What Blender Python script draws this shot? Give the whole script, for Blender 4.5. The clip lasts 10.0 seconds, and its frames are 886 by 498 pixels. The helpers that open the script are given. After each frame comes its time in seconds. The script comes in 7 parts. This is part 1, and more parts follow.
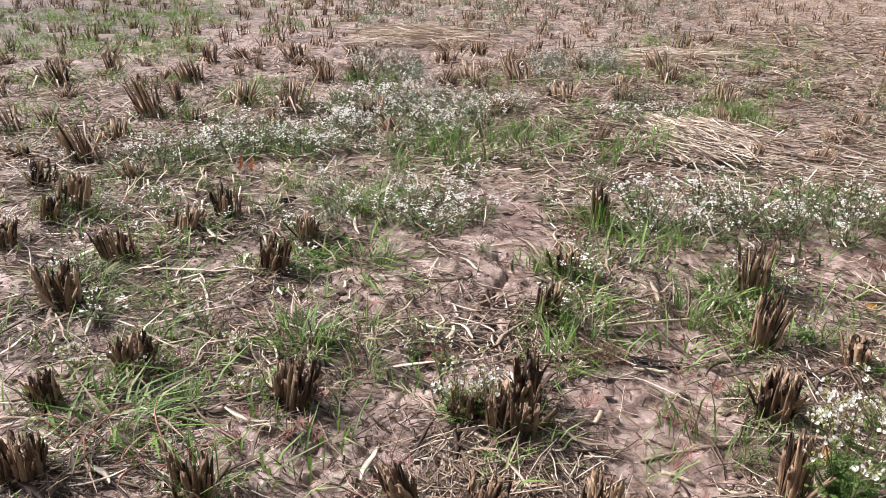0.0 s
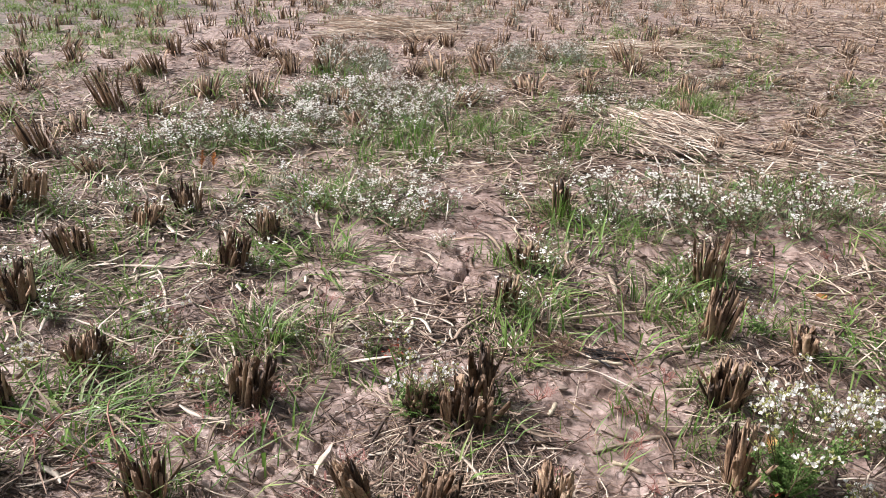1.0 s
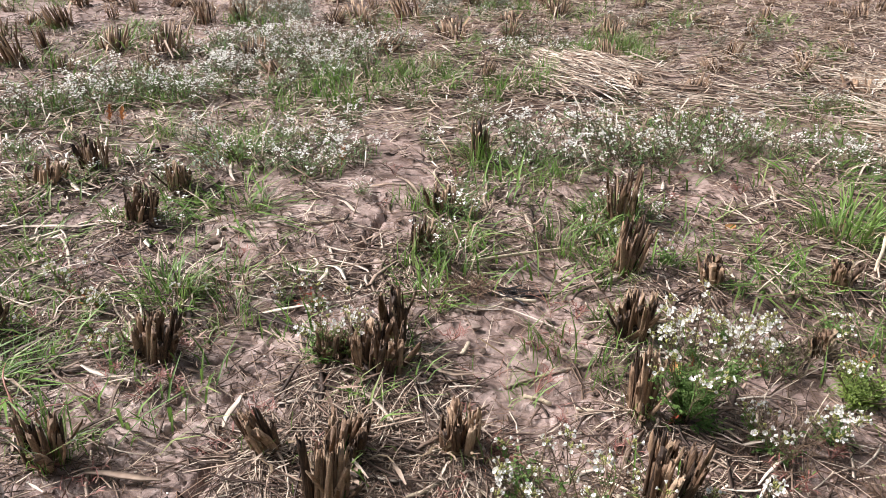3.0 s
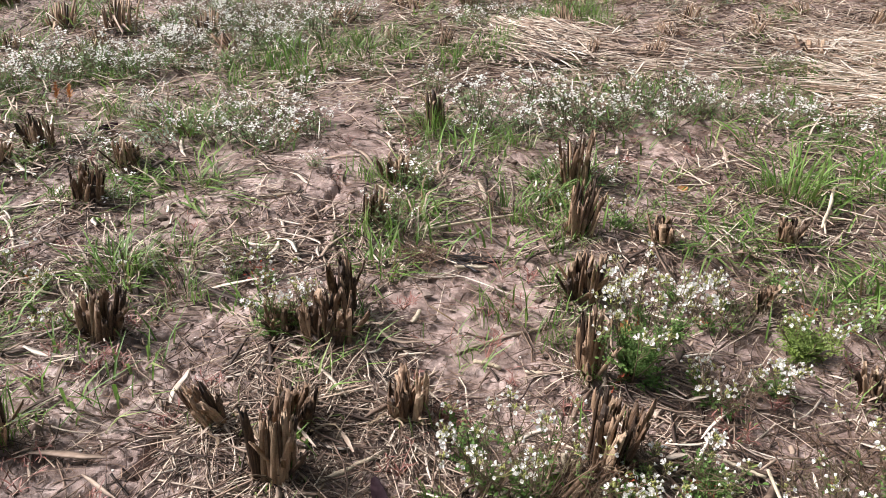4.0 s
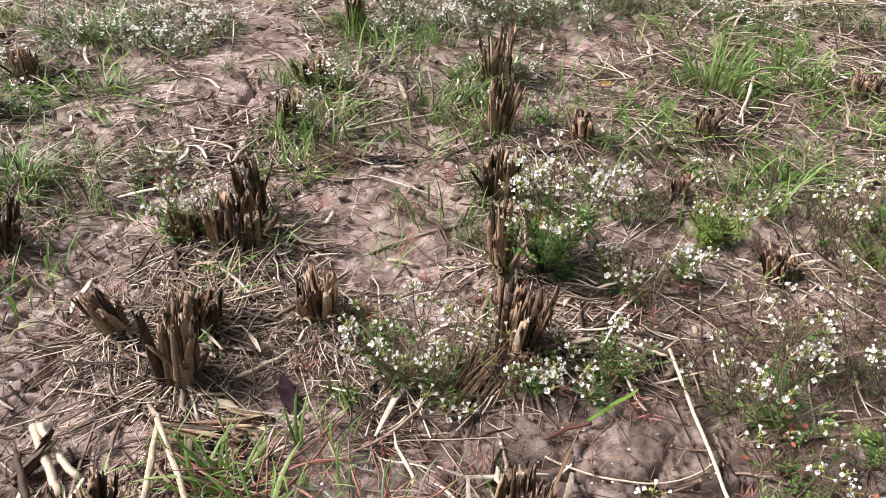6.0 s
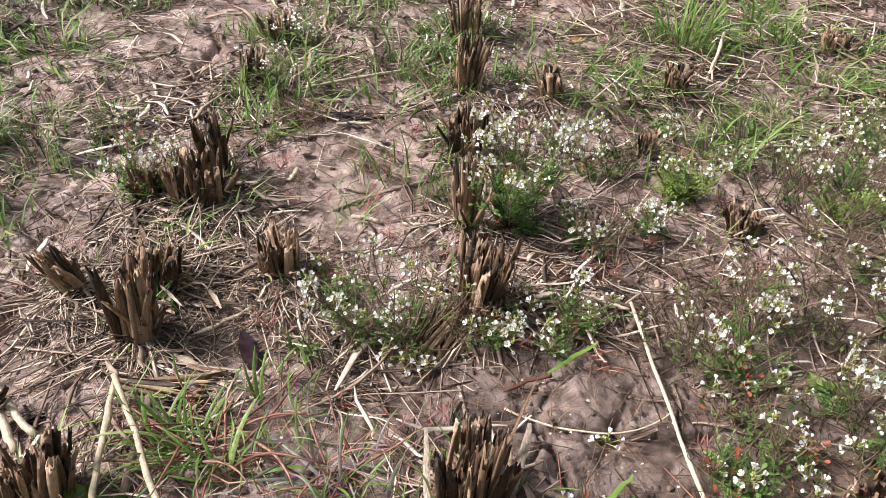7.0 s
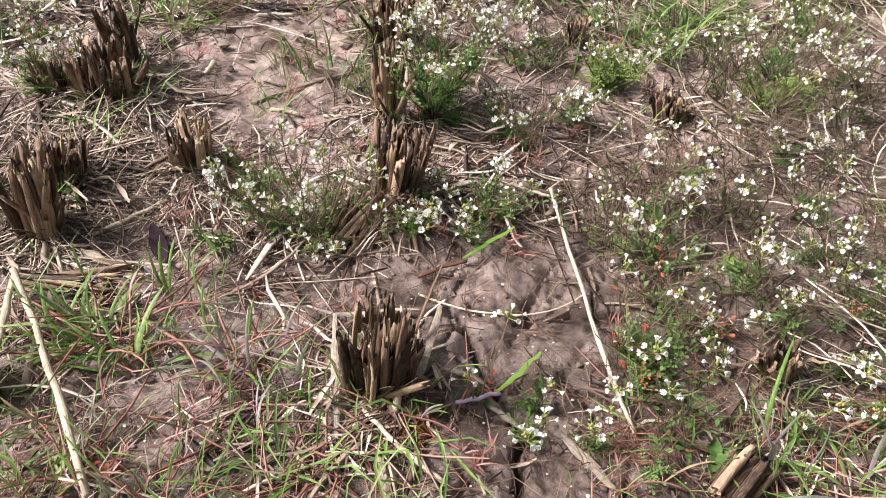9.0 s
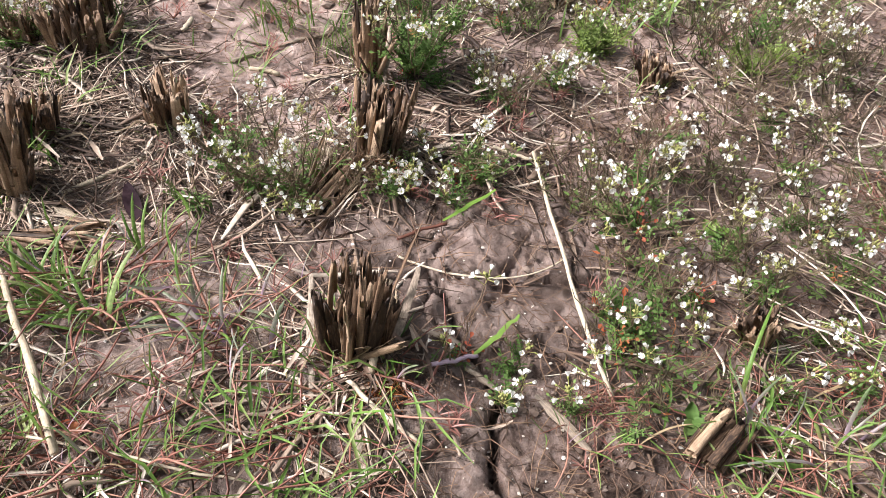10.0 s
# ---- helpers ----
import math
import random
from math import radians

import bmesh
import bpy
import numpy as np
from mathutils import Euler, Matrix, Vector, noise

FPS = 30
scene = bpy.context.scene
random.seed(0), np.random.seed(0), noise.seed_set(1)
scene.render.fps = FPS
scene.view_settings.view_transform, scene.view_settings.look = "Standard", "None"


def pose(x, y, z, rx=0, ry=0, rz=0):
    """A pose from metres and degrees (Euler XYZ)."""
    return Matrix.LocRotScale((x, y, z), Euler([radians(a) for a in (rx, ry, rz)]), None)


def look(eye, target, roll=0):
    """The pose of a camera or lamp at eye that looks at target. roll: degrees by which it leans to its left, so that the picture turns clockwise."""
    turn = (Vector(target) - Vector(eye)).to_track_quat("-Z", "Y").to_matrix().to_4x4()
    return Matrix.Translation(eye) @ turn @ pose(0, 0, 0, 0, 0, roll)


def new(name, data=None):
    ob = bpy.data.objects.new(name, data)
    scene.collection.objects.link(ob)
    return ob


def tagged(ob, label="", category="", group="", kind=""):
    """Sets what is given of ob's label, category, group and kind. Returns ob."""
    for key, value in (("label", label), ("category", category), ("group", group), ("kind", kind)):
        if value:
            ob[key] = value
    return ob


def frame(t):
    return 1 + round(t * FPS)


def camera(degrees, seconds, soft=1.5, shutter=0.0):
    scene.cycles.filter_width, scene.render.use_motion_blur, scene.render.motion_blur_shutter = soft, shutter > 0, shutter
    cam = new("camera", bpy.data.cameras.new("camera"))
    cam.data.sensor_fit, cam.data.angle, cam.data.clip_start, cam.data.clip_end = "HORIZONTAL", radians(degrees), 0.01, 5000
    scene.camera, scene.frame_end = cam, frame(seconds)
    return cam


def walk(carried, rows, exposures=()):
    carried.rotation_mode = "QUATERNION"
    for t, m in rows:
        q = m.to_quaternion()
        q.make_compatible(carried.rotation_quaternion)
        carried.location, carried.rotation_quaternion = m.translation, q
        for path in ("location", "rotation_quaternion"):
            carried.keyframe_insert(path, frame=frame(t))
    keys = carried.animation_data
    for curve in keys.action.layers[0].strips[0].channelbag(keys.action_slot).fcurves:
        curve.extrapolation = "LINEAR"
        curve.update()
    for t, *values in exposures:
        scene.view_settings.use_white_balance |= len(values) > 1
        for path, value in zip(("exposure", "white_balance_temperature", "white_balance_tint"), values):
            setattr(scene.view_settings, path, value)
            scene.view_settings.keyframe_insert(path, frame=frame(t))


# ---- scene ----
cam = camera(60.5, 10.0, soft=0.85)

PATH = [
    (0, (-0.068, -0.252, 0.844), (0.001, 1.594, 0.076), 0.7),
    (0.5, (-0.052, -0.256, 0.851), (0.051, 1.584, 0.073), 0.9),
    (1, (-0.032, -0.258, 0.854), (0.105, 1.576, 0.067), 1.1),
    (1.5, (-0.01, -0.257, 0.85), (0.173, 1.564, 0.044), 1.1),
    (2, (0.007, -0.256, 0.843), (0.227, 1.547, 0.006), 0.9),
    (2.5, (0.018, -0.256, 0.837), (0.267, 1.526, -0.036), 0.8),
    (4, (0.084, -0.268, 0.819), (0.427, 1.453, -0.14), -0.1),
    (4.5, (0.103, -0.269, 0.808), (0.47, 1.417, -0.203), -0.4),
    (5, (0.122, -0.275, 0.798), (0.513, 1.376, -0.261), -0.5),
    (5.5, (0.14, -0.279, 0.785), (0.555, 1.339, -0.315), -0.4),
    (6, (0.155, -0.282, 0.777), (0.592, 1.298, -0.368), -0.0),
    (7.5, (0.195, -0.298, 0.751), (0.677, 1.179, -0.509), 1.1),
    (8, (0.211, -0.307, 0.74), (0.702, 1.128, -0.564), 1.4),
    (8.5, (0.227, -0.315, 0.731), (0.733, 1.073, -0.617), 1.8),
    (9, (0.24, -0.323, 0.718), (0.761, 1.025, -0.665), 2.2),
    (9.5, (0.244, -0.326, 0.708), (0.777, 0.994, -0.696), 3.2),
    (10, (0.249, -0.326, 0.699), (0.788, 0.962, -0.733), 4.0),
]
EXPOSURES = [(0.0, 0.61), (7.5, 0.67), (9.0, 0.8), (10.0, 0.83)]
walk(cam, [(t, look(eye, aim, roll)) for t, eye, aim, roll in PATH], EXPOSURES)

# ------------------------------------------------------------------ light: bright overcast sky
world = bpy.data.worlds.new("overcast_sky")
scene.world = world
world.use_nodes = True
wn, wl = world.node_tree.nodes, world.node_tree.links
sky = wn.new("ShaderNodeTexSky")
sky.sky_type, sky.sun_disc = "NISHITA", False
sky.sun_elevation, sky.sun_rotation = radians(46), radians(-67)
sky.air_density, sky.dust_density, sky.ozone_density = 1.0, 4.0, 0.6
grey = wn.new("ShaderNodeHueSaturation")
grey.inputs["Saturation"].default_value = 0.42
wl.new(sky.outputs[0], grey.inputs["Color"])
wl.new(grey.outputs[0], wn["Background"].inputs[0])
wn["Background"].inputs[1].default_value = 0.072

sun_data = bpy.data.lights.new("sun", "SUN")
sun_data.energy, sun_data.angle, sun_data.color = 4.7, radians(22), (1.0, 0.943, 0.965)
sun = new("sun", sun_data)
sun.matrix_world = look((-7, 3.5, 8), (0, 0.5, 0))

# ------------------------------------------------------------------ materials


def ramp(nodes, stops):
    r = nodes.new("ShaderNodeValToRGB")
    while len(r.color_ramp.elements) < len(stops):
        r.color_ramp.elements.new(0.5)
    for e, (p, c) in zip(r.color_ramp.elements, stops):
        e.position, e.color = p, (*c, 1)
    return r


def organic(name, stops, rough=0.6, scale=60, stretch=(1, 1, 1), pick="object", vary=0.5, bump=0.3, thin=0.0, spec=0.4, foot=None):
    """Plant matter: a fibrous noise through a ramp, shifted piece by piece, with fine relief; thin leaves let light through."""
    m = bpy.data.materials.new(name)
    m.use_nodes = True
    n, l = m.node_tree.nodes, m.node_tree.links
    b = n["Principled BSDF"]
    tc, mp, nz = n.new("ShaderNodeTexCoord"), n.new("ShaderNodeMapping"), n.new("ShaderNodeTexNoise")
    mp.inputs["Scale"].default_value = stretch
    l.new(tc.outputs["Object"], mp.inputs[0])
    l.new(mp.outputs[0], nz.inputs["Vector"])
    nz.inputs["Scale"].default_value, nz.inputs["Detail"].default_value = scale, 4
    rnd = n.new("ShaderNodeObjectInfo").outputs["Random"] if pick == "object" else n.new("ShaderNodeNewGeometry").outputs["Random Per Island"]
    mix = n.new("ShaderNodeMix")
    mix.inputs[0].default_value = vary
    l.new(nz.outputs["Fac"], mix.inputs[2])
    l.new(rnd, mix.inputs[3])
    r = ramp(n, stops)
    l.new(mix.outputs[0], r.inputs[0])
    # a second, larger mottling
    big = n.new("ShaderNodeTexNoise")
    big.inputs["Scale"].default_value, big.inputs["Detail"].default_value = scale * 0.22, 2
    l.new(tc.outputs["Object"], big.inputs["Vector"])
    mr = n.new("ShaderNodeMapRange")
    mr.inputs[1].default_value, mr.inputs[2].default_value, mr.inputs[3].default_value, mr.inputs[4].default_value = 0.3, 0.7, 0.72, 1.2
    l.new(big.outputs["Fac"], mr.inputs[0])
    hs = n.new("ShaderNodeHueSaturation")
    l.new(r.outputs[0], hs.inputs["Color"])
    l.new(mr.outputs[0], hs.inputs["Value"])
    out = hs.outputs[0]
    if foot:
        # blades are tinted towards their foot
        sep, mz, fm = n.new("ShaderNodeSeparateXYZ"), n.new("ShaderNodeMapRange"), n.new("ShaderNodeMix")
        fm.data_type = "RGBA"
        l.new(tc.outputs["Object"], sep.inputs[0])
        l.new(sep.outputs["Z"], mz.inputs[0])
        mz.inputs[1].default_value, mz.inputs[2].default_value = 0.05, foot[1]
        l.new(mz.outputs[0], fm.inputs[0])
        fm.inputs[6].default_value = (*foot[0], 1)
        l.new(out, fm.inputs[7])
        out = fm.outputs[2]
    l.new(out, b.inputs["Base Color"])
    b.inputs["Roughness"].default_value, b.inputs["Specular IOR Level"].default_value = rough, spec
    if bump:
        bp = n.new("ShaderNodeBump")
        bp.inputs["Strength"].default_value, bp.inputs["Distance"].default_value = bump, 0.0015
        l.new(nz.outputs["Fac"], bp.inputs["Height"])
        l.new(bp.outputs[0], b.inputs["Normal"])
    if thin:
        tr, ms = n.new("ShaderNodeBsdfTranslucent"), n.new("ShaderNodeMixShader")
        l.new(out, tr.inputs["Color"])
        ms.inputs[0].default_value = thin
        l.new(b.outputs[0], ms.inputs[1])
        l.new(tr.outputs[0], ms.inputs[2])
        l.new(ms.outputs[0], n["Material Output"].inputs["Surface"])
    return m


def mud_material():
    m = bpy.data.materials.new("wet_mud")
    m.use_nodes = True
    n, l = m.node_tree.nodes, m.node_tree.links
    b = n["Principled BSDF"]
    geo = n.new("ShaderNodeNewGeometry")

    def noise_at(scale, detail=5, rough=0.6):
        t = n.new("ShaderNodeTexNoise")
        t.inputs["Scale"].default_value, t.inputs["Detail"].default_value, t.inputs["Roughness"].default_value = scale, detail, rough
        l.new(geo.outputs["Position"], t.inputs["Vector"])
        return t.outputs["Fac"]

    def blend(fac, a, c, mode="MIX"):
        x = n.new("ShaderNodeMix")
        x.data_type, x.blend_type = "RGBA", mode
        l.new(fac, x.inputs[0])
        l.new(a, x.inputs[6])
        l.new(c, x.inputs[7])
        return x.outputs[2]

    def levels(v, lo, hi, a=0.0, c=1.0):
        x = n.new("ShaderNodeMapRange")
        for i, val in enumerate((lo, hi, a, c)):
            x.inputs[i + 1].default_value = val
        l.new(v, x.inputs[0])
        return x.outputs[0]

    def cells_at(scale):
        t = n.new("ShaderNodeTexVoronoi")
        t.inputs["Scale"].default_value = scale
        l.new(geo.outputs["Position"], t.inputs["Vector"])
        return t

    fine, mid = noise_at(130, 8, 0.85), noise_at(27, 7, 0.65)
    grit = cells_at(420)
    pits = noise_at(300, 5, 0.8)
    base = ramp(n, [(0.38, MUD[0]), (0.5, MUD[1]), (0.62, MUD[2])])
    l.new(mid, base.inputs[0])
    dark = ramp(n, [(0.3, MUD[3]), (0.7, MUD[4])])
    l.new(fine, dark.inputs[0])
    col = blend(levels(noise_at(5.5, 6, 0.65), 0.49, 0.6, 0.0, 0.9), base.outputs[0], dark.outputs[0])
    grain = ramp(n, [(0.3, (0.5, 0.48, 0.46)), (0.48, (1, 1, 1)), (0.72, (1.2, 1.19, 1.16))])
    l.new(fine, grain.inputs[0])
    one = n.new("ShaderNodeValue")
    one.outputs[0].default_value = 0.8
    col = blend(one.outputs[0], col, grain.outputs[0], "MULTIPLY")
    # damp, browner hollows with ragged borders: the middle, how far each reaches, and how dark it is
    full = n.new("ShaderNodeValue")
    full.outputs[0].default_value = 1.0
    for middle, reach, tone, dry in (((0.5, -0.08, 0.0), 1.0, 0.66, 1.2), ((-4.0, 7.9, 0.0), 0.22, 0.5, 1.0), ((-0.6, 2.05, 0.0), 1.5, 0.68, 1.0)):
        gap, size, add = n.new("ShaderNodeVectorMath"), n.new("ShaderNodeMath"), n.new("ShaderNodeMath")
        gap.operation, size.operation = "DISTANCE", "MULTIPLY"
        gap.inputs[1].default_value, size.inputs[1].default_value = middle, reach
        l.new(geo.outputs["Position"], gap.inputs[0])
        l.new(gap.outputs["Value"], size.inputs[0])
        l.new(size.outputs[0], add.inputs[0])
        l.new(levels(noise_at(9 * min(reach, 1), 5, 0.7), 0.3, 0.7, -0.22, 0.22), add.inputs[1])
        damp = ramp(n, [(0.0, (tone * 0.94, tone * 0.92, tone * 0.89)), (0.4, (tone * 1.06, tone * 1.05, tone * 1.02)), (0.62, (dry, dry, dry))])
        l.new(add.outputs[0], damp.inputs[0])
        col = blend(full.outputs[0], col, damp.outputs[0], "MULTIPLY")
    speck = ramp(n, [(0.33, (0.5, 0.47, 0.45)), (0.44, (1, 1, 1)), (0.64, (1.03, 1.02, 1.0)), (0.72, (1.4, 1.36, 1.3))])
    l.new(pits, speck.inputs[0])
    col = blend(one.outputs[0], col, speck.outputs[0], "MULTIPLY")
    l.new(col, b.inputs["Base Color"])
    wet = levels(noise_at(3.1, 5, 0.55), 0.4, 0.62)
    rough = n.new("ShaderNodeMix")
    l.new(wet, rough.inputs[0])
    rough.inputs[2].default_value, rough.inputs[3].default_value = 0.52, 0.2
    l.new(rough.outputs[0], b.inputs["Roughness"])
    b.inputs["Specular IOR Level"].default_value = 0.5
    bp1, bp2 = n.new("ShaderNodeBump"), n.new("ShaderNodeBump")
    bp1.inputs["Strength"].default_value, bp1.inputs["Distance"].default_value = 0.8, 0.0034
    bp2.inputs["Strength"].default_value, bp2.inputs["Distance"].default_value = 0.9, 0.0024
    l.new(noise_at(38, 7, 0.65), bp1.inputs["Height"])
    l.new(fine, bp2.inputs["Height"])
    l.new(bp1.outputs[0], bp2.inputs["Normal"])
    bp3 = n.new("ShaderNodeBump")
    bp3.inputs["Strength"].default_value, bp3.inputs["Distance"].default_value = 0.8, 0.0005
    l.new(grit.outputs["Distance"], bp3.inputs["Height"])
    l.new(bp2.outputs[0], bp3.inputs["Normal"])
    l.new(bp3.outputs[0], b.inputs["Normal"])
    return m


MUD = [(0.15, 0.102, 0.085), (0.3, 0.22, 0.19), (0.43, 0.335, 0.3), (0.075, 0.048, 0.037), (0.2, 0.137, 0.112)]
MAT_MUD = mud_material()
STEM_STOPS = [(0.28, (0.03, 0.017, 0.01)), (0.45, (0.165, 0.1, 0.06)), (0.63, (0.34, 0.225, 0.142)), (0.85, (0.56, 0.42, 0.285))]
STRAW_STOPS = [(0.2, (0.045, 0.027, 0.02)), (0.38, (0.2, 0.13, 0.093)), (0.6, (0.4, 0.3, 0.225)), (0.86, (0.69, 0.585, 0.47))]
MAT_STEM = organic("stubble_stem", STEM_STOPS, 0.65, 700, (1, 1, 0.012), "object", 0.5, 0.8)
MAT_STEM_J = organic("stubble_stems_far", STEM_STOPS, 0.7, 120, (1, 1, 0.2), "island", 0.55, 0.5)
MAT_SHEATH = organic("stubble_sheath", [(0.15, (0.07, 0.048, 0.03)), (0.5, (0.23, 0.165, 0.1)), (0.85, (0.42, 0.33, 0.22))], 0.7, 160, (1, 1, 0.1), "object", 0.5, 0.6)
MAT_STRAW = organic("dry_straw", STRAW_STOPS, 0.55, 180, (0.06, 1, 1), "object", 0.6, 0.6)
MAT_STRAW_J = organic("straw_litter", STRAW_STOPS, 0.6, 90, (1, 1, 1), "island", 0.72, 0.3)
MAT_MAT = organic("straw_mat", [(0.1, (0.24, 0.155, 0.105)), (0.35, (0.5, 0.375, 0.275)), (0.6, (0.71, 0.6, 0.48)), (0.9, (0.86, 0.78, 0.67))], 0.55, 90, (1, 1, 1), "island", 0.75, 0.3)
MAT_BROWN = organic("weathered_leaf", [(0.2, (0.05, 0.032, 0.024)), (0.42, (0.16, 0.11, 0.08)), (0.62, (0.36, 0.27, 0.2)), (0.82, (0.74, 0.65, 0.54))], 0.65, 90, (1, 1, 1), "island", 0.72, 0.3)
MAT_DEBRIS = organic("dark_debris", [(0.1, (0.025, 0.016, 0.011)), (0.5, (0.085, 0.052, 0.036)), (0.9, (0.22, 0.15, 0.105))], 0.7, 90, (1, 1, 1), "island", 0.7, 0.0)
MAT_FIBRE = organic("root_fibres", [(0.1, (0.055, 0.035, 0.024)), (0.5, (0.17, 0.1, 0.065)), (0.9, (0.34, 0.22, 0.14))], 0.7, 90, (1, 1, 1), "island", 0.7, 0.0)
GREEN = [(0.1, (0.058, 0.122, 0.02)), (0.4, (0.135, 0.25, 0.046)), (0.7, (0.23, 0.36, 0.09)), (0.97, (0.39, 0.35, 0.2))]
MAT_GRASS = organic("grass_blade", GREEN, 0.45, 90, (1, 1, 0.1), "object", 0.65, 0.3, 0.3, foot=((0.34, 0.2, 0.13), 0.35))
MAT_GRASS_J = organic("grass_blades_far", GREEN, 0.5, 40, (1, 1, 1), "island", 0.7, 0.0, 0.3)
MAT_BRIGHT = organic("fresh_grass_blade", [(0.1, (0.095, 0.19, 0.04)), (0.5, (0.2, 0.335, 0.075)), (0.9, (0.35, 0.45, 0.16))], 0.45, 90, (1, 1, 0.1), "object", 0.6, 0.3, 0.35, foot=((0.33, 0.27, 0.15), 0.2))
MAT_SEED = organic("seedling_leaf", [(0.1, (0.091, 0.182, 0.023)), (0.5, (0.182, 0.319, 0.053)), (0.9, (0.304, 0.395, 0.114))], 0.4, 90, (1, 1, 1), "object", 0.5, 0.3, 0.3)
MAT_PURPLE = organic("purple_stalk", [(0.1, (0.3, 0.2, 0.3)), (0.9, (0.5, 0.4, 0.48))], 0.4, 60, (1, 1, 1), "object", 0.4, 0.2)
MAT_BLUISH = organic("purple_tinged_blade", [(0.1, (0.122, 0.198, 0.068)), (0.45, (0.228, 0.304, 0.152)), (0.75, (0.274, 0.319, 0.228)), (0.95, (0.319, 0.304, 0.289))], 0.35, 30, (1, 1, 1), "object", 0.45, 0.2, 0.3, foot=((0.4, 0.25, 0.36), 0.7))
MAT_RED = organic("reddish_culm", [(0.1, (0.13, 0.055, 0.035)), (0.5, (0.29, 0.12, 0.09)), (0.9, (0.48, 0.27, 0.19))], 0.5, 60, (1, 1, 0.3), "object", 0.6, 0.2, 0.1)
MAT_RED_J = organic("reddish_runner", [(0.1, (0.13, 0.055, 0.035)), (0.5, (0.29, 0.12, 0.09)), (0.9, (0.48, 0.27, 0.19))], 0.5, 60, (1, 1, 1), "island", 0.7, 0.0)
MAT_DRYG = organic("dry_grass_blade", [(0.1, (0.16, 0.11, 0.055)), (0.5, (0.33, 0.24, 0.13)), (0.9, (0.5, 0.4, 0.25))], 0.6, 70, (1, 1, 0.2), "object", 0.6, 0.3, 0.2)
MAT_CSTEM = organic("cress_stem", [(0.1, (0.06, 0.04, 0.025)), (0.5, (0.13, 0.105, 0.055)), (0.9, (0.24, 0.15, 0.11))], 0.5, 50, (1, 1, 0.3), "object", 0.6, 0.0)
LEAF_STOPS = [(0.1, (0.065, 0.13, 0.03)), (0.5, (0.14, 0.25, 0.065)), (0.9, (0.26, 0.345, 0.12))]
MAT_LEAF = organic("cress_leaf", LEAF_STOPS, 0.6, 140, (1, 1, 1), "object", 0.55, 0.4, 0.3, 0.25)
MAT_LEAF_J = organic("small_cress_leaf", LEAF_STOPS, 0.6, 90, (1, 1, 1), "island", 0.7, 0.0, 0.3, 0.25)
MAT_GREYLEAF = organic("far_cress_leaf", [(0.1, (0.06, 0.105, 0.035)), (0.5, (0.13, 0.21, 0.075)), (0.9, (0.25, 0.32, 0.15))], 0.55, 60, (1, 1, 1), "island", 0.6, 0.0, 0.25)
MAT_GREYGREEN = organic("grey_green_leaf", [(0.1, (0.13, 0.18, 0.12)), (0.5, (0.24, 0.31, 0.22)), (0.9, (0.38, 0.44, 0.33))], 0.55, 60, (1, 1, 1), "island", 0.6, 0.0, 0.25)
MAT_ORANGE = organic("orange_leaf", [(0.1, (0.3, 0.06, 0.045)), (0.5, (0.5, 0.13, 0.06)), (0.9, (0.58, 0.27, 0.11))], 0.5, 90, (1, 1, 1), "object", 0.6, 0.3, 0.25)
MAT_PETAL = organic("white_petal", [(0.1, (0.82, 0.8, 0.72)), (0.5, (0.88, 0.87, 0.82)), (0.9, (0.92, 0.91, 0.88))], 0.5, 60, (1, 1, 1), "island", 0.4, 0.0, 0.25)
MAT_RUST = organic("rusty_frond", [(0.1, (0.3, 0.12, 0.04)), (0.5, (0.5, 0.23, 0.08)), (0.9, (0.62, 0.36, 0.15))], 0.6, 90, (1, 1, 1), "object", 0.5, 0.2, 0.2)
MAT_LIME = organic("yellow_green_leaf", [(0.1, (0.106, 0.167, 0.03)), (0.5, (0.198, 0.281, 0.061)), (0.9, (0.304, 0.365, 0.114))], 0.45, 140, (1, 1, 1), "object", 0.55, 0.3, 0.3)
MAT_BUD = organic("yellow_green_bud", [(0.1, (0.24, 0.27, 0.07)), (0.9, (0.46, 0.45, 0.17))], 0.5, 200, (1, 1, 1), "island", 0.6, 0.0)
MAT_DEAD = organic("dead_leaf", [(0.2, (0.012, 0.007, 0.009)), (0.55, (0.035, 0.02, 0.025)), (0.85, (0.08, 0.048, 0.055))], 0.65, 60, (1, 1, 1), "object", 0.15, 0.8, spec=0.06)
MAT_BLACK = organic("charred_straw", [(0.2, (0.008, 0.007, 0.007)), (0.8, (0.03, 0.026, 0.026))], 0.5, 120, (1, 1, 1), "object", 0.4, 0.5)
MAT_PALE = organic("bleached_straw", [(0.1, (0.36, 0.28, 0.19)), (0.5, (0.55, 0.46, 0.33)), (0.9, (0.7, 0.62, 0.48))], 0.5, 800, (0.03, 1, 1), "object", 0.35, 0.6)
MAT_SHARD = organic("grey_straw_shard", [(0.1, (0.13, 0.095, 0.07)), (0.5, (0.33, 0.265, 0.2)), (0.9, (0.6, 0.52, 0.43))], 0.6, 800, (0.03, 1, 1), "object", 0.2, 0.9)
MAT_ROOT = organic("rusty_roots", [(0.1, (0.18, 0.06, 0.02)), (0.5, (0.4, 0.15, 0.05)), (0.9, (0.55, 0.25, 0.1))], 0.65, 90, (1, 1, 1), "island", 0.6, 0.0)
MAT_CRUMB = organic("mud_crumbs", [(0.1, (0.09, 0.062, 0.045)), (0.5, (0.17, 0.122, 0.095)), (0.9, (0.28, 0.22, 0.18))], 0.75, 150, (1, 1, 1), "island", 0.6, 0.6)
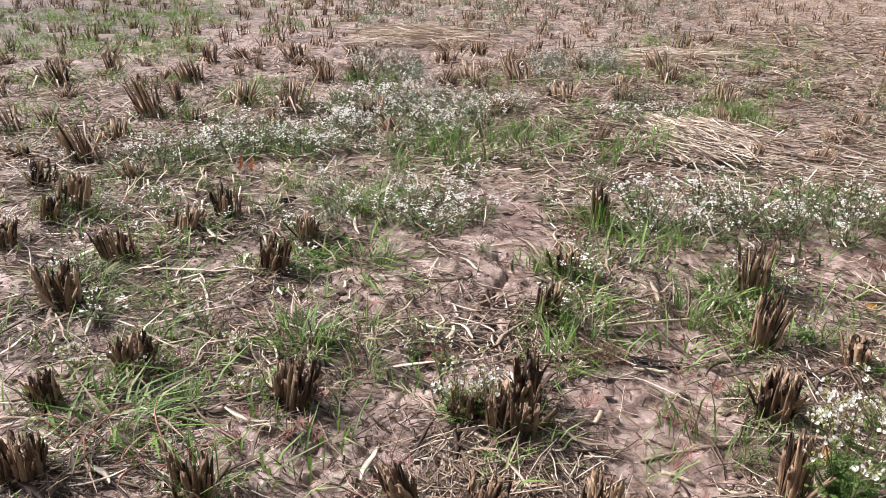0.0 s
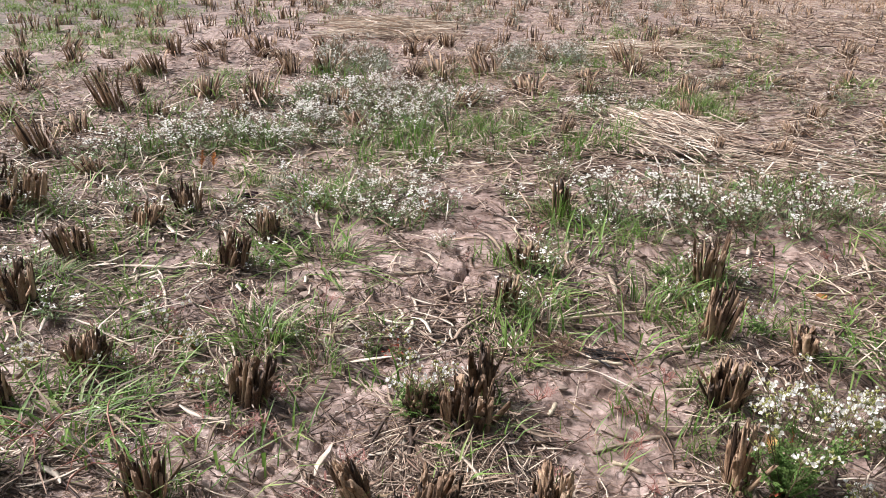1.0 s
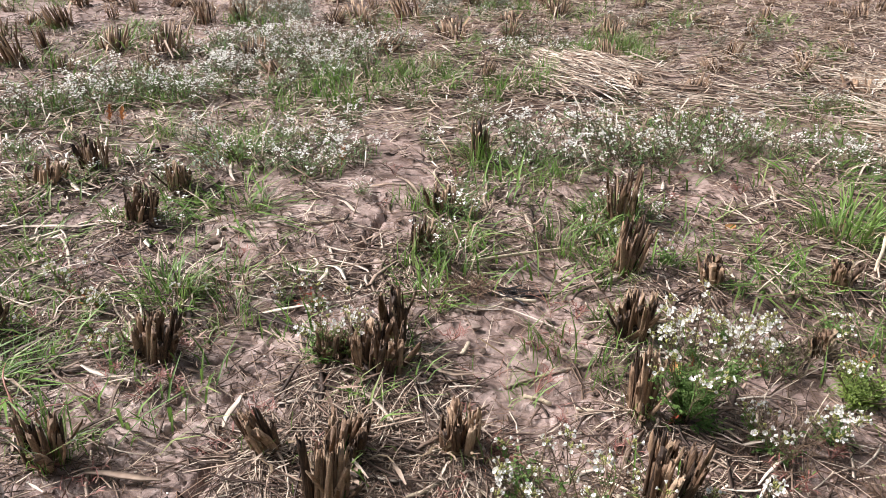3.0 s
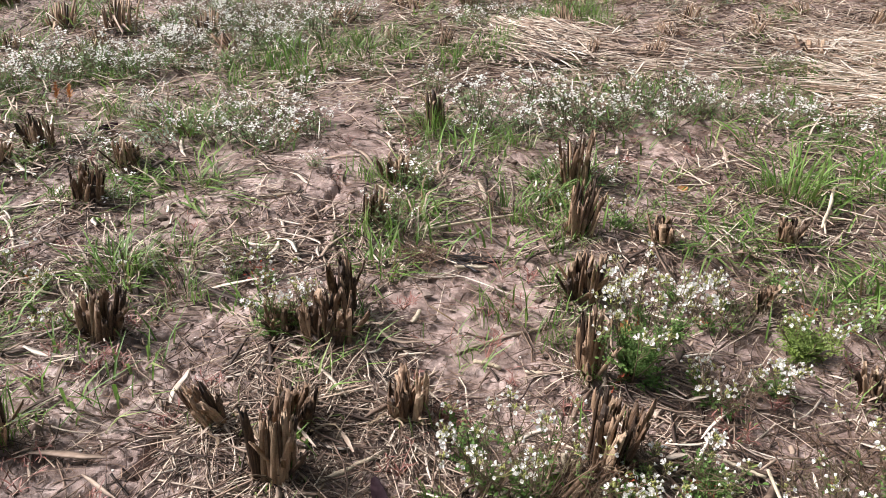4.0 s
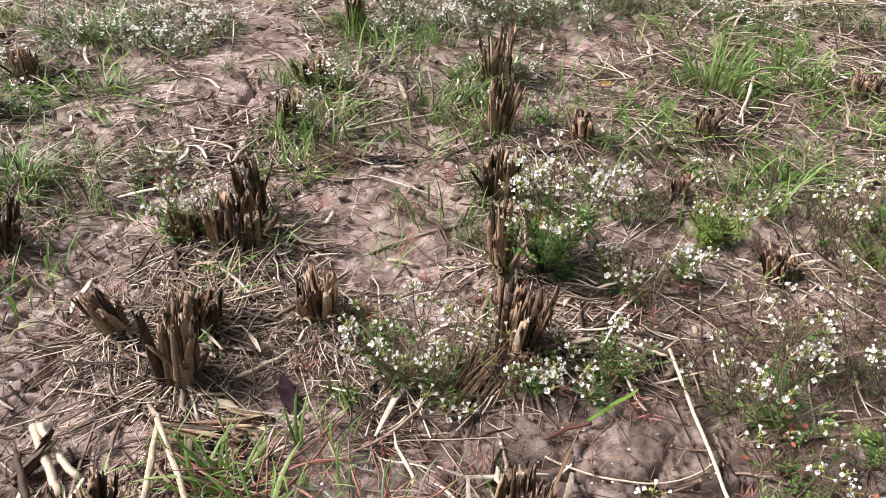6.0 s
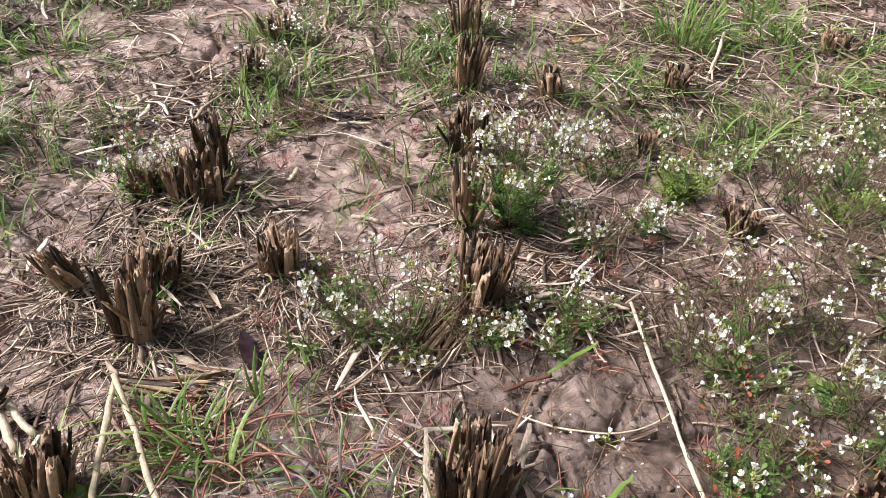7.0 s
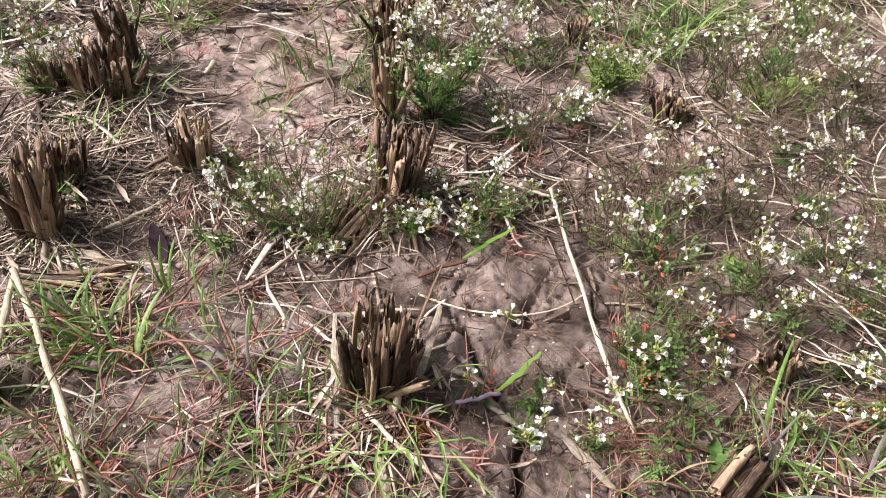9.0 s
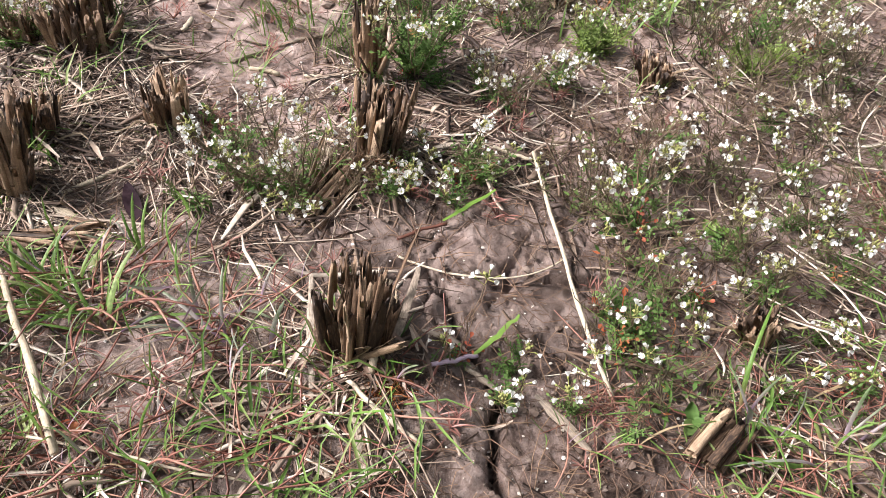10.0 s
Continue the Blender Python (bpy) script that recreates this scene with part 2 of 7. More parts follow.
MAT_SPECK = organic("pale_grit", [(0.1, (0.46, 0.4, 0.33)), (0.9, (0.8, 0.77, 0.7))], 0.7, 150, (1, 1, 1), "island", 0.7, 0.2)

# ------------------------------------------------------------------ stubble clumps of the plan: x, y, height, half width, lean along x
STUBS_NEAR = [
    (0.36, 0.17, 0.135, 0.042, 0.01), (0.81, 0.05, 0.07, 0.020, -0.01), (0.99, 0.57, 0.06, 0.031, -0.01),
    (0.475, 0.49, 0.12, 0.040, 0.012), (-0.10, 0.32, 0.11, 0.042, 0.02), (0.00, 0.57, 0.145, 0.029, 0.015),
    (0.03, 0.66, 0.08, 0.039, 0.01), (-0.085, 0.685, 0.095, 0.026, -0.03), (0.21, 0.66, 0.085, 0.034, 0.0),
    (0.10, 0.87, 0.085, 0.05, 0.0), (0.02, 0.91, 0.065, 0.027, 0.0), (0.138, 0.955, 0.125, 0.022, -0.004),
    (0.525, 0.695, 0.125, 0.02, 0.006), (0.61, 0.94, 0.10, 0.045, 0.0), (0.69, 1.19, 0.13, 0.037, 0.02),
    (0.78, 1.45, 0.15, 0.045, 0.0), (-0.30, 0.96, 0.09, 0.045, 0.015), (0.94, 0.83, 0.065, 0.018, 0.0),
    (1.13, 1.05, 0.07, 0.028, 0.0), (0.86, 1.11, 0.07, 0.030, -0.01),
]
STUBS_MID = [
    (0.24, 1.34, 0.10, 0.040, 0.01), (0.33, 1.61, 0.07, 0.046, 0.0), (-0.45, 1.59, 0.10, 0.041, 0.015),
    (-0.38, 1.82, 0.065, 0.030, -0.01), (0.51, 1.99, 0.13, 0.032, 0.0), (-0.90, 1.40, 0.11, 0.060, 0.0),
    (-0.86, 1.65, 0.10, 0.060, -0.015), (-0.64, 1.10, 0.075, 0.041, 0.0), (-0.76, 0.97, 0.08, 0.027, 0.0),
    (-0.70, 0.75, 0.08, 0.046, 0.0), (-0.76, 1.91, 0.08, 0.065, 0.02), (-0.66, 2.02, 0.11, 0.05, 0.0),
    (-1.16, 2.06, 0.12, 0.060, 0.02), (-1.19, 1.96, 0.09, 0.031, 0.02), (-1.37, 2.32, 0.10, 0.047, 0.02),
    (-1.22, 1.76, 0.08, 0.046, 0.01), (-0.42, 0.71, 0.09, 0.033, 0.0), (-0.38, 1.78, 0.08, 0.029, 0.0),
    (1.64, 1.15, 0.06, 0.041, 0.0), (1.57, 0.87, 0.06, 0.043, 0.0),
]
STUBS_FAR = [
    (-1.36, 3.47, 0.20, 0.055), (-1.37, 2.69, 0.16, 0.045), (-1.36, 3.00, 0.09, 0.05), (-1.89, 3.17, 0.11, 0.044),
    (-0.97, 3.74, 0.11, 0.065), (-0.70, 3.59, 0.14, 0.07), (-0.72, 3.30, 0.09, 0.039), (-1.13, 3.41, 0.09, 0.046),
    (-1.09, 2.42, 0.07, 0.039), (0.11, 4.24, 0.11, 0.054), (0.56, 4.34, 0.15, 0.07), (0.74, 3.88, 0.09, 0.08),
    (1.88, 4.06, 0.06, 0.032), (-0.62, 4.40, 0.14, 0.057), (-0.40, 4.40, 0.13, 0.056), (-2.17, 4.30, 0.12, 0.07),
    (-1.42, 4.41, 0.12, 0.064), (-1.29, 5.23, 0.09, 0.063), (0.21, 5.80, 0.07, 0.1), (0.26, 4.46, 0.10, 0.07),
    (1.59, 4.92, 0.15, 0.07),
]
STUBS_FAR_MORE = [
    (2.45, 6.31, 0.08, 0.1), (2.20, 4.15, 0.07, 0.07), (1.98, 3.19, 0.09, 0.038), (1.35, 3.08, 0.10, 0.028),
    (-0.16, 3.11, 0.09, 0.052), (0.34, 3.59, 0.10, 0.059), (2.17, 2.43, 0.08, 0.08), (-0.28, 3.45, 0.10, 0.05),
]
ALL_STUBS = [s[:4] for s in STUBS_NEAR + STUBS_MID + STUBS_FAR + STUBS_FAR_MORE]

# Farther clumps stand in planted rows, with gaps and jitter.
ROWS_RNG = random.Random(11)
ROW_DIR, ROW_STEP, HILL_STEP = Vector((0.27, 0.963)), 0.40, 0.27
STUBS_ROWS = []
for row in range(-26, 27):
    for hill in range(8, 52):
        p = ROW_DIR * (hill * HILL_STEP) + Vector((ROW_DIR.y, -ROW_DIR.x)) * (row * ROW_STEP)
        x, y = p.x + ROWS_RNG.gauss(0, 0.1), p.y + ROWS_RNG.gauss(0, 0.1)
        keep = ROWS_RNG.random()
        if y < 2.2 or y > 12.5 or abs(x - 0.3) > 0.62 * (y + 1.3) or keep > (0.42 if y > 3 else 0.27) + 0.75 * noise.noise((x * 0.9, y * 0.9, 4.2)) ** 2 * 4 + (0.15 if y > 5 else 0):
            continue
        if any((x - a) ** 2 + (y - b) ** 2 < 0.2**2 for a, b, _, _ in ALL_STUBS):
            continue
        STUBS_ROWS.append((x, y, ROWS_RNG.uniform(0.04, 0.12), ROWS_RNG.uniform(0.025, 0.065)))

# ------------------------------------------------------------------ the lie of the land


def lattice(ix, iy, seed):
    h = (ix.astype(np.int64) * 374761393 + iy.astype(np.int64) * 668265263 + seed * 1442695041) & 0xFFFFFFFF
    h = ((h ^ (h >> 13)) * 1274126177) & 0xFFFFFFFF
    return ((h ^ (h >> 16)) & 0xFFFFFF) / 0xFFFFFF


def vnoise(x, y, seed):
    ix, iy = np.floor(x), np.floor(y)
    fx, fy = x - ix, y - iy
    fx, fy = fx * fx * (3 - 2 * fx), fy * fy * (3 - 2 * fy)
    a, b = lattice(ix, iy, seed), lattice(ix + 1, iy, seed)
    c, d = lattice(ix, iy + 1, seed), lattice(ix + 1, iy + 1, seed)
    return (a * (1 - fx) + b * fx) * (1 - fy) + (c * (1 - fx) + d * fx) * fy


def fbm(x, y, seed, octaves=4):
    total, amp, out = 0.0, 1.0, 0.0
    for o in range(octaves):
        out = out + amp * vnoise(x * 2.03**o + 17.3 * o, y * 2.03**o - 9.1 * o, seed + o)
        total, amp = total + amp, amp * 0.5
    return out / total - 0.5


def cell_edge(x, y, seed):
    """How far a place lies from the border of its mud plate, in cells."""
    ix, iy = np.floor(x), np.floor(y)
    d1, d2 = np.full(x.shape, 9.0), np.full(x.shape, 9.0)
    for dx in (-1, 0, 1):
        for dy in (-1, 0, 1):
            px = ix + dx + 0.15 + 0.7 * lattice(ix + dx, iy + dy, seed)
            py = iy + dy + 0.15 + 0.7 * lattice(ix + dx, iy + dy, seed + 7)
            d = np.hypot(x - px, y - py)
            d2 = np.minimum(d2, np.maximum(d, d1))
            d1 = np.minimum(d1, d)
    return d2 - d1


def crack(x, y, points, width, depth):
    """A narrow gap along a wandering line."""
    wx, wy = x + 0.016 * fbm(x * 34, y * 34, 61, 4), y + 0.016 * fbm(x * 34, y * 34, 71, 4)
    best = np.full(x.shape, 9.0)
    for (ax, ay), (bx, by) in zip(points, points[1:]):
        ex, ey = bx - ax, by - ay
        k = np.clip(((wx - ax) * ex + (wy - ay) * ey) / (ex * ex + ey * ey), 0, 1)
        best = np.minimum(best, np.hypot(wx - ax - k * ex, wy - ay - k * ey))
    return depth * np.exp(-((best / width) ** 4))


CRACKS = [
    ([(0.48, 0.285), (0.49, 0.259), (0.487, 0.212), (0.482, 0.175), (0.486, 0.143), (0.489, 0.117), (0.496, 0.076), (0.473, 0.039), (0.46, 0.016), (0.45, -0.02), (0.458, -0.05), (0.445, -0.1)], 0.0036, 0.04),
    ([(0.486, 0.143), (0.509, 0.131), (0.554, 0.129), (0.579, 0.105), (0.62, 0.1)], 0.0042, 0.026),
    ([(0.436, 0.262), (0.5, 0.256), (0.557, 0.229), (0.638, 0.203), (0.7, 0.2)], 0.0042, 0.02),
    ([(0.496, 0.076), (0.53, 0.06), (0.545, 0.02)], 0.0035, 0.014),
    ([(0.46, 0.016), (0.42, 0.03), (0.4, 0.07)], 0.0035, 0.012),
    ([(0.16, 1.75), (0.18, 1.6), (0.13, 1.5), (0.09, 1.38)], 0.0075, 0.04),
    ([(-0.12, 0.79), (-0.16, 0.70), (-0.2, 0.62)], 0.012, 0.02),
    ([(-0.19, 0.9), (-0.12, 0.79), (-0.02, 0.77)], 0.008, 0.014),
]
# Plates of dried mud, each standing a little over what lies round it
PLATES = [
    ([(0.49, 0.259), (0.537, 0.235), (0.577, 0.205), (0.631, 0.188), (0.674, 0.197), (0.673, 0.265), (0.686, 0.353), (0.652, 0.414), (0.586, 0.359), (0.531, 0.342), (0.476, 0.294)], 0.007),
    ([(0.49, 0.24), (0.572, 0.193), (0.624, 0.174), (0.575, 0.135), (0.548, 0.123), (0.508, 0.104), (0.488, 0.167)], 0.006),
    ([(0.428, 0.259), (0.478, 0.248), (0.472, 0.199), (0.47, 0.156), (0.426, 0.145), (0.405, 0.185)], 0.007),
]


def plate(x, y, poly, rise):
    """A raised slab with a ragged, steep edge."""
    wx, wy = x + 0.012 * fbm(x * 55, y * 55, 63, 4), y + 0.012 * fbm(x * 55, y * 55, 73, 4)
    best, hit = np.full(x.shape, 9.0), np.zeros(x.shape, bool)
    for (ax, ay), (bx, by) in zip(poly, poly[1:] + poly[:1]):
        ex, ey = bx - ax, by - ay
        k = np.clip(((wx - ax) * ex + (wy - ay) * ey) / (ex * ex + ey * ey), 0, 1)
        best = np.minimum(best, np.hypot(wx - ax - k * ex, wy - ay - k * ey))
        if ay != by:
            hit ^= ((ay > wy) != (by > wy)) & (wx < ex * (wy - ay) / ey + ax)
    return rise * np.clip(0.5 + np.where(hit, best, -best) / 0.007, 0, 1)


MOUNDS = [(x, y, r) for x, y, _, r in ALL_STUBS if y < 2.6]


def land(x, y):
    """Height of the mud at x, y."""
    x, y = np.atleast_1d(np.asarray(x, float)), np.atleast_1d(np.asarray(y, float))
    far = np.clip((y - 2.0) / 4.0, 0, 1)
    h = 0.03 * fbm(x * 0.9, y * 0.9, 3, 3) + (0.022 + 0.04 * far) * fbm(x * 5.5, y * 5.5, 5, 4)
    rough = np.clip(vnoise(x * 3.3, y * 3.3, 57) * 2.4 - 0.45, 0.15, 1)
    h = h + rough * (0.008 + 0.009 * np.clip((y - 0.35) / 0.5, 0, 1) + 0.06 * far) * np.abs(fbm(x * 13, y * 13, 9, 3)) + rough * (0.006 + 0.004 * np.clip((y - 0.3) / 0.6, 0, 1)) * fbm(x * 45, y * 45, 13, 3)
    # crumbs: small sharp-edged lumps
    h = h + (1 - far) * 0.006 * np.clip(fbm(x * 85, y * 85, 17, 3) * 5, -0.3, 0.5) * np.clip(vnoise(x * 11, y * 11, 19) * 2.2 - 0.4, 0.1, 1)
    steps = fbm(x * 3.6, y * 3.6, 81, 4) * 10
    part_up = np.clip((steps - np.floor(steps) - 0.78) / 0.22, 0, 1)
    h = h + (1 - far) * 0.0055 * (np.floor(steps) + part_up * part_up * (3 - 2 * part_up))
    edge = cell_edge(x * 8.5 + 1.4 * fbm(x * 9, y * 9, 21, 2), y * 8.5 + 1.4 * fbm(x * 9, y * 9, 23, 2), 31)
    mask = np.clip(fbm(x * 2.3, y * 2.3, 41, 2) * 5 + 0.6 + 0.9 * np.exp(-(((x + 0.12) / 0.35) ** 2) - ((y - 0.75) / 0.28) ** 2), 0, 1)
    h = h - 0.016 * mask * np.exp(-((edge / 0.045) ** 2))
    for points, width, depth in CRACKS:
        near = (np.abs(x - points[0][0]) < 0.6) & (np.abs(y - points[0][1]) < 0.6)
        if near.any():
            h[near] -= crack(x[near], y[near], points, width, depth)
    close = (np.abs(x - 0.55) < 0.25) & (np.abs(y - 0.25) < 0.25)
    if close.any():
        for poly, rise in PLATES:
            h[close] += plate(x[close], y[close], poly, rise)
    for mx, my, r in MOUNDS:
        near = (np.abs(x - mx) < 0.2) & (np.abs(y - my) < 0.2)
        if near.any():
            h[near] += 0.012 * np.exp(-(((x[near] - mx) ** 2 + (y[near] - my) ** 2) / (r + 0.03) ** 2))
    fade = np.clip((40 - np.hypot(x, y)) / 20, 0, 1) * np.clip(1 - (-0.35 - y) / 0.6, 0, 1)
    return h * fade + (1 - fade) * 0.004


def z_at(x, y):
    return float(land(x, y)[0])


def spaced(start, stop, first, growth):
    out, step = [start], first
    while out[-1] < stop:
        out.append(out[-1] + step)
        step *= growth
    return out


def ground_sheet():
    xs = [-v for v in spaced(1.2, 500, 0.012, 1.09)][::-1] + list(np.arange(-1.191, -0.45, 0.011)) + list(np.arange(-0.45, 0.38, 0.006)) + list(np.arange(0.38, 0.74, 0.0042)) + list(np.arange(0.74, 1.9, 0.011)) + spaced(1.9, 500, 0.012, 1.09)
    ys = [-v for v in spaced(0.25, 500, 0.012, 1.12)][::-1] + list(np.arange(-0.242, 0.3, 0.0045)) + list(np.arange(0.3, 1.0, 0.006)) + spaced(1.0, 600, 0.0085, 1.022)
    gx, gy = np.meshgrid(np.array(xs), np.array(ys))
    nx, ny = len(xs), len(ys)
    co = np.stack([gx.ravel(), gy.ravel(), land(gx.ravel(), gy.ravel())], 1)
    i = (np.arange(ny - 1)[:, None] * nx + np.arange(nx - 1)[None]).ravel()
    quads = np.stack([i, i + 1, i + 1 + nx, i + nx], 1)
    return array_mesh("ground", co, quads, MAT_MUD)


def array_mesh(name, co, quads, material, smooth=True):
    me = bpy.data.meshes.new(name)
    co, quads = np.asarray(co, np.float32), np.asarray(quads, np.int32)
    me.vertices.add(len(co))
    me.vertices.foreach_set("co", co.ravel())
    me.loops.add(quads.size)
    me.loops.foreach_set("vertex_index", quads.ravel())
    me.polygons.add(len(quads))
    me.polygons.foreach_set("loop_start", np.arange(0, quads.size, quads.shape[1], dtype=np.int32))
    me.polygons.foreach_set("use_smooth", np.full(len(quads), smooth))
    me.update(calc_edges=True)
    me.validate()
    me.materials.append(material)
    return me


tagged(new("ground", ground_sheet()), "damp cracked brown mud of a harvested paddy field", "ground", kind="structure")

# ------------------------------------------------------------------ building blocks


class Geo:
    """Collects vertices and faces, with a material slot for each face."""

    def __init__(self):
        self.v, self.f, self.m = [], [], []

    def add(self, verts, faces, slot=0):
        o = len(self.v)
        self.v += [tuple(p) for p in verts]
        self.f += [tuple(o + i for i in f) for f in faces]
        self.m += [slot] * len(faces)

    def tube(self, path, radii, sides=5, flat=1.0, slot=0, caps=True, spin=0.0):
        path = [Vector(p) for p in path]
        rings, old = [], None
        for k, p in enumerate(path):
            d = (path[min(k + 1, len(path) - 1)] - path[max(k - 1, 0)]).normalized()
            side = d.cross(Vector((0, 0, 1)) if abs(d.z) < 0.9 else Vector((1, 0, 0))).normalized()
            if old is not None and side.dot(old) < 0:
                side = -side
            old, up = side, side.cross(d)
            for s in range(sides):
                a = spin + 2 * math.pi * s / sides
                rings.append(p + (side * math.cos(a) + up * math.sin(a) * flat) * radii[k])
        faces = [(k * sides + s, k * sides + (s + 1) % sides, (k + 1) * sides + (s + 1) % sides, (k + 1) * sides + s)
                 for k in range(len(path) - 1) for s in range(sides)]
        if caps:
            faces += [tuple(range(sides))[::-1], tuple(range((len(path) - 1) * sides, len(path) * sides))]
        self.add(rings, faces, slot)

    def ribbon(self, path, widths, fold=0.25, across=None, slot=0):
        """A leaf blade folded along its middle."""
        path = [Vector(p) for p in path]
        vs = []
        for k, p in enumerate(path):
            d = (path[min(k + 1, len(path) - 1)] - path[max(k - 1, 0)]).normalized()
            side = (across or d.cross(Vector((0, 0, 1)))).normalized() if (across or abs(d.z) < 0.98) else Vector((1, 0, 0))
            up = side.cross(d).normalized()
            w = widths[k]
            vs += [p - side * w + up * w * fold, p, p + side * w + up * w * fold]
        fs = []
        for k in range(len(path) - 1):
            a, b = 3 * k, 3 * k + 3
            fs += [(a, a + 1, b + 1, b), (a + 1, a + 2, b + 2, b + 1)]
        self.add(vs, fs, slot)

    def mesh(self, name, *materials):
        me = bpy.data.meshes.new(name)
        me.from_pydata(self.v, [], self.f)
        for mt in materials:
            me.materials.append(mt)
        me.polygons.foreach_set("material_index", self.m)
        me.polygons.foreach_set("use_smooth", [True] * len(self.f))
        me.update()
        return me


def part(name, me, parent, m=None, label=""):
    ob = new(name, me)
    ob.parent = parent
    if m is not None:
        ob.matrix_basis = m
    return tagged(ob, label) if label else ob


def thing(name, x, y, label, category, group="", z=None, rz=0.0, size=1.0):
    root = new(name)
    root.empty_display_size = 0.02
    root.matrix_basis = Matrix.LocRotScale((x, y, z_at(x, y) if z is None else z), Euler((0, 0, rz)), Vector((size,) * 3))
    return tagged(root, label, category, group)


def aim_z(p, d, s=(1, 1, 1), spin=0.0):
    """A pose at p whose z axis points along d."""
    q = Vector(d).to_track_quat("Z", "Y") @ Euler((0, 0, spin)).to_quaternion()
    return Matrix.LocRotScale(Vector(p), q, Vector(s))

# ------------------------------------------------------------------ rice stubble


def stem_mesh(rng, kind):
    """A cut stalk of unit length along z: hollow, fluted by its fibres, torn at the top; or one flattened and split open by weather."""
    g, sides = Geo(), 10
    bend, turn = rng.uniform(0, 0.012), rng.uniform(0, 6.28)
    r0 = rng.uniform(0.0036, 0.0056)
    flat = rng.uniform(0.28, 0.55) if kind == "split" else rng.uniform(0.7, 1.0)
    flute = [rng.uniform(0.72, 1.2) for _ in range(sides)]
    tear, at = [rng.uniform(-0.07, 0.06) for _ in range(sides)], rng.randrange(sides)
    for k in range(rng.randint(3, 6) if kind == "split" else 2):
        tear[(at + k) % sides] -= rng.uniform(0.06, 0.3 if kind == "split" else 0.14)
    levels = [-0.06, 0.15, 0.4, 0.65, 0.86, 1.0]
    n, vs = len(levels), []
    for k, z in enumerate(levels):
        cx, cy = bend * z * z * math.cos(turn), bend * z * z * math.sin(turn)
        r = r0 * (1.2 - 0.22 * z - (0.06 if z == 1.0 else 0)) * rng.uniform(0.92, 1.1) * (1.12 if kind == "split" and z > 0.5 else 1)
        for j in range(sides):
            a = 2 * math.pi * j / sides
            rr = r * flute[j] * rng.uniform(0.95, 1.05)
            drop = tear[j] * (1 if k == n - 1 else 0.6 if k == n - 2 else 0)
            vs.append((cx + rr * math.cos(a), cy + rr * flat * math.sin(a), z + drop))
    fs = [(k * sides + j, k * sides + (j + 1) % sides, (k + 1) * sides + (j + 1) % sides, (k + 1) * sides + j) for k in range(n - 1) for j in range(sides)]
    # the hollow: an inner wall that goes down from the rim to a floor
    cx, cy = bend * math.cos(turn), bend * math.sin(turn)
    for j in range(sides):
        x, y, z = vs[(n - 1) * sides + j]
        vs.append((cx + (x - cx) * 0.66, cy + (y - cy) * 0.66, z - 0.004))
    for j in range(sides):
        x, y, z = vs[n * sides + j]
        vs.append((x, y, min(z - 0.02, 0.7)))
    fs += [((k + n - 1) * sides + j, (k + n - 1) * sides + (j + 1) % sides, (k + n) * sides + (j + 1) % sides, (k + n) * sides + j) for k in range(2) for j in range(sides)]
    fs.append(tuple(range((n + 1) * sides, (n + 2) * sides)))
    g.add(vs, fs)
    # a strip of dead sheath that still clings to the outside
    if rng.random() < 0.7:
        a, top, w = rng.uniform(0, 6.28), rng.uniform(0.55, 1.05), r0 * rng.uniform(0.35, 0.7)
        out = [r0 * q for q in (1.25, 1.2, 1.25, rng.uniform(1.3, 2.6))]
        path = [(o * math.cos(a), o * flat * math.sin(a), top * u) for o, u in zip(out, (0.0, 0.35, 0.7, 1.0))]
        g.ribbon(path, [w, w * 1.1, w * 0.8, w * 0.2], 0.3, Vector((-math.sin(a), math.cos(a), 0)))
    return g.mesh("stalk", MAT_STEM)


def sheath_mesh(rng):
    """A dead leaf sheath that curls out from the foot of a clump."""
    g = Geo()
    out, n = rng.uniform(0.3, 1.0), 6
    path = [(out * (k / n) ** 1.6, 0.12 * math.sin(k * 1.3 + out * 9), (k / n) * (1.1 - 0.7 * out * (k / n))) for k in range(n + 1)]
    widths = [0.05 * (1 - 0.75 * (k / n) ** 2) * rng.uniform(0.8, 1.2) for k in range(n + 1)]
    g.ribbon(path, widths, rng.uniform(0.3, 0.8), Vector((0, 1, 0.2)))
    g.ribbon([(p[0], p[1], p[2] - 0.012) for p in path], [w * 0.9 for w in widths], 0.5, Vector((0, 1, 0.2)))
    return g.mesh("sheath", MAT_SHEATH)


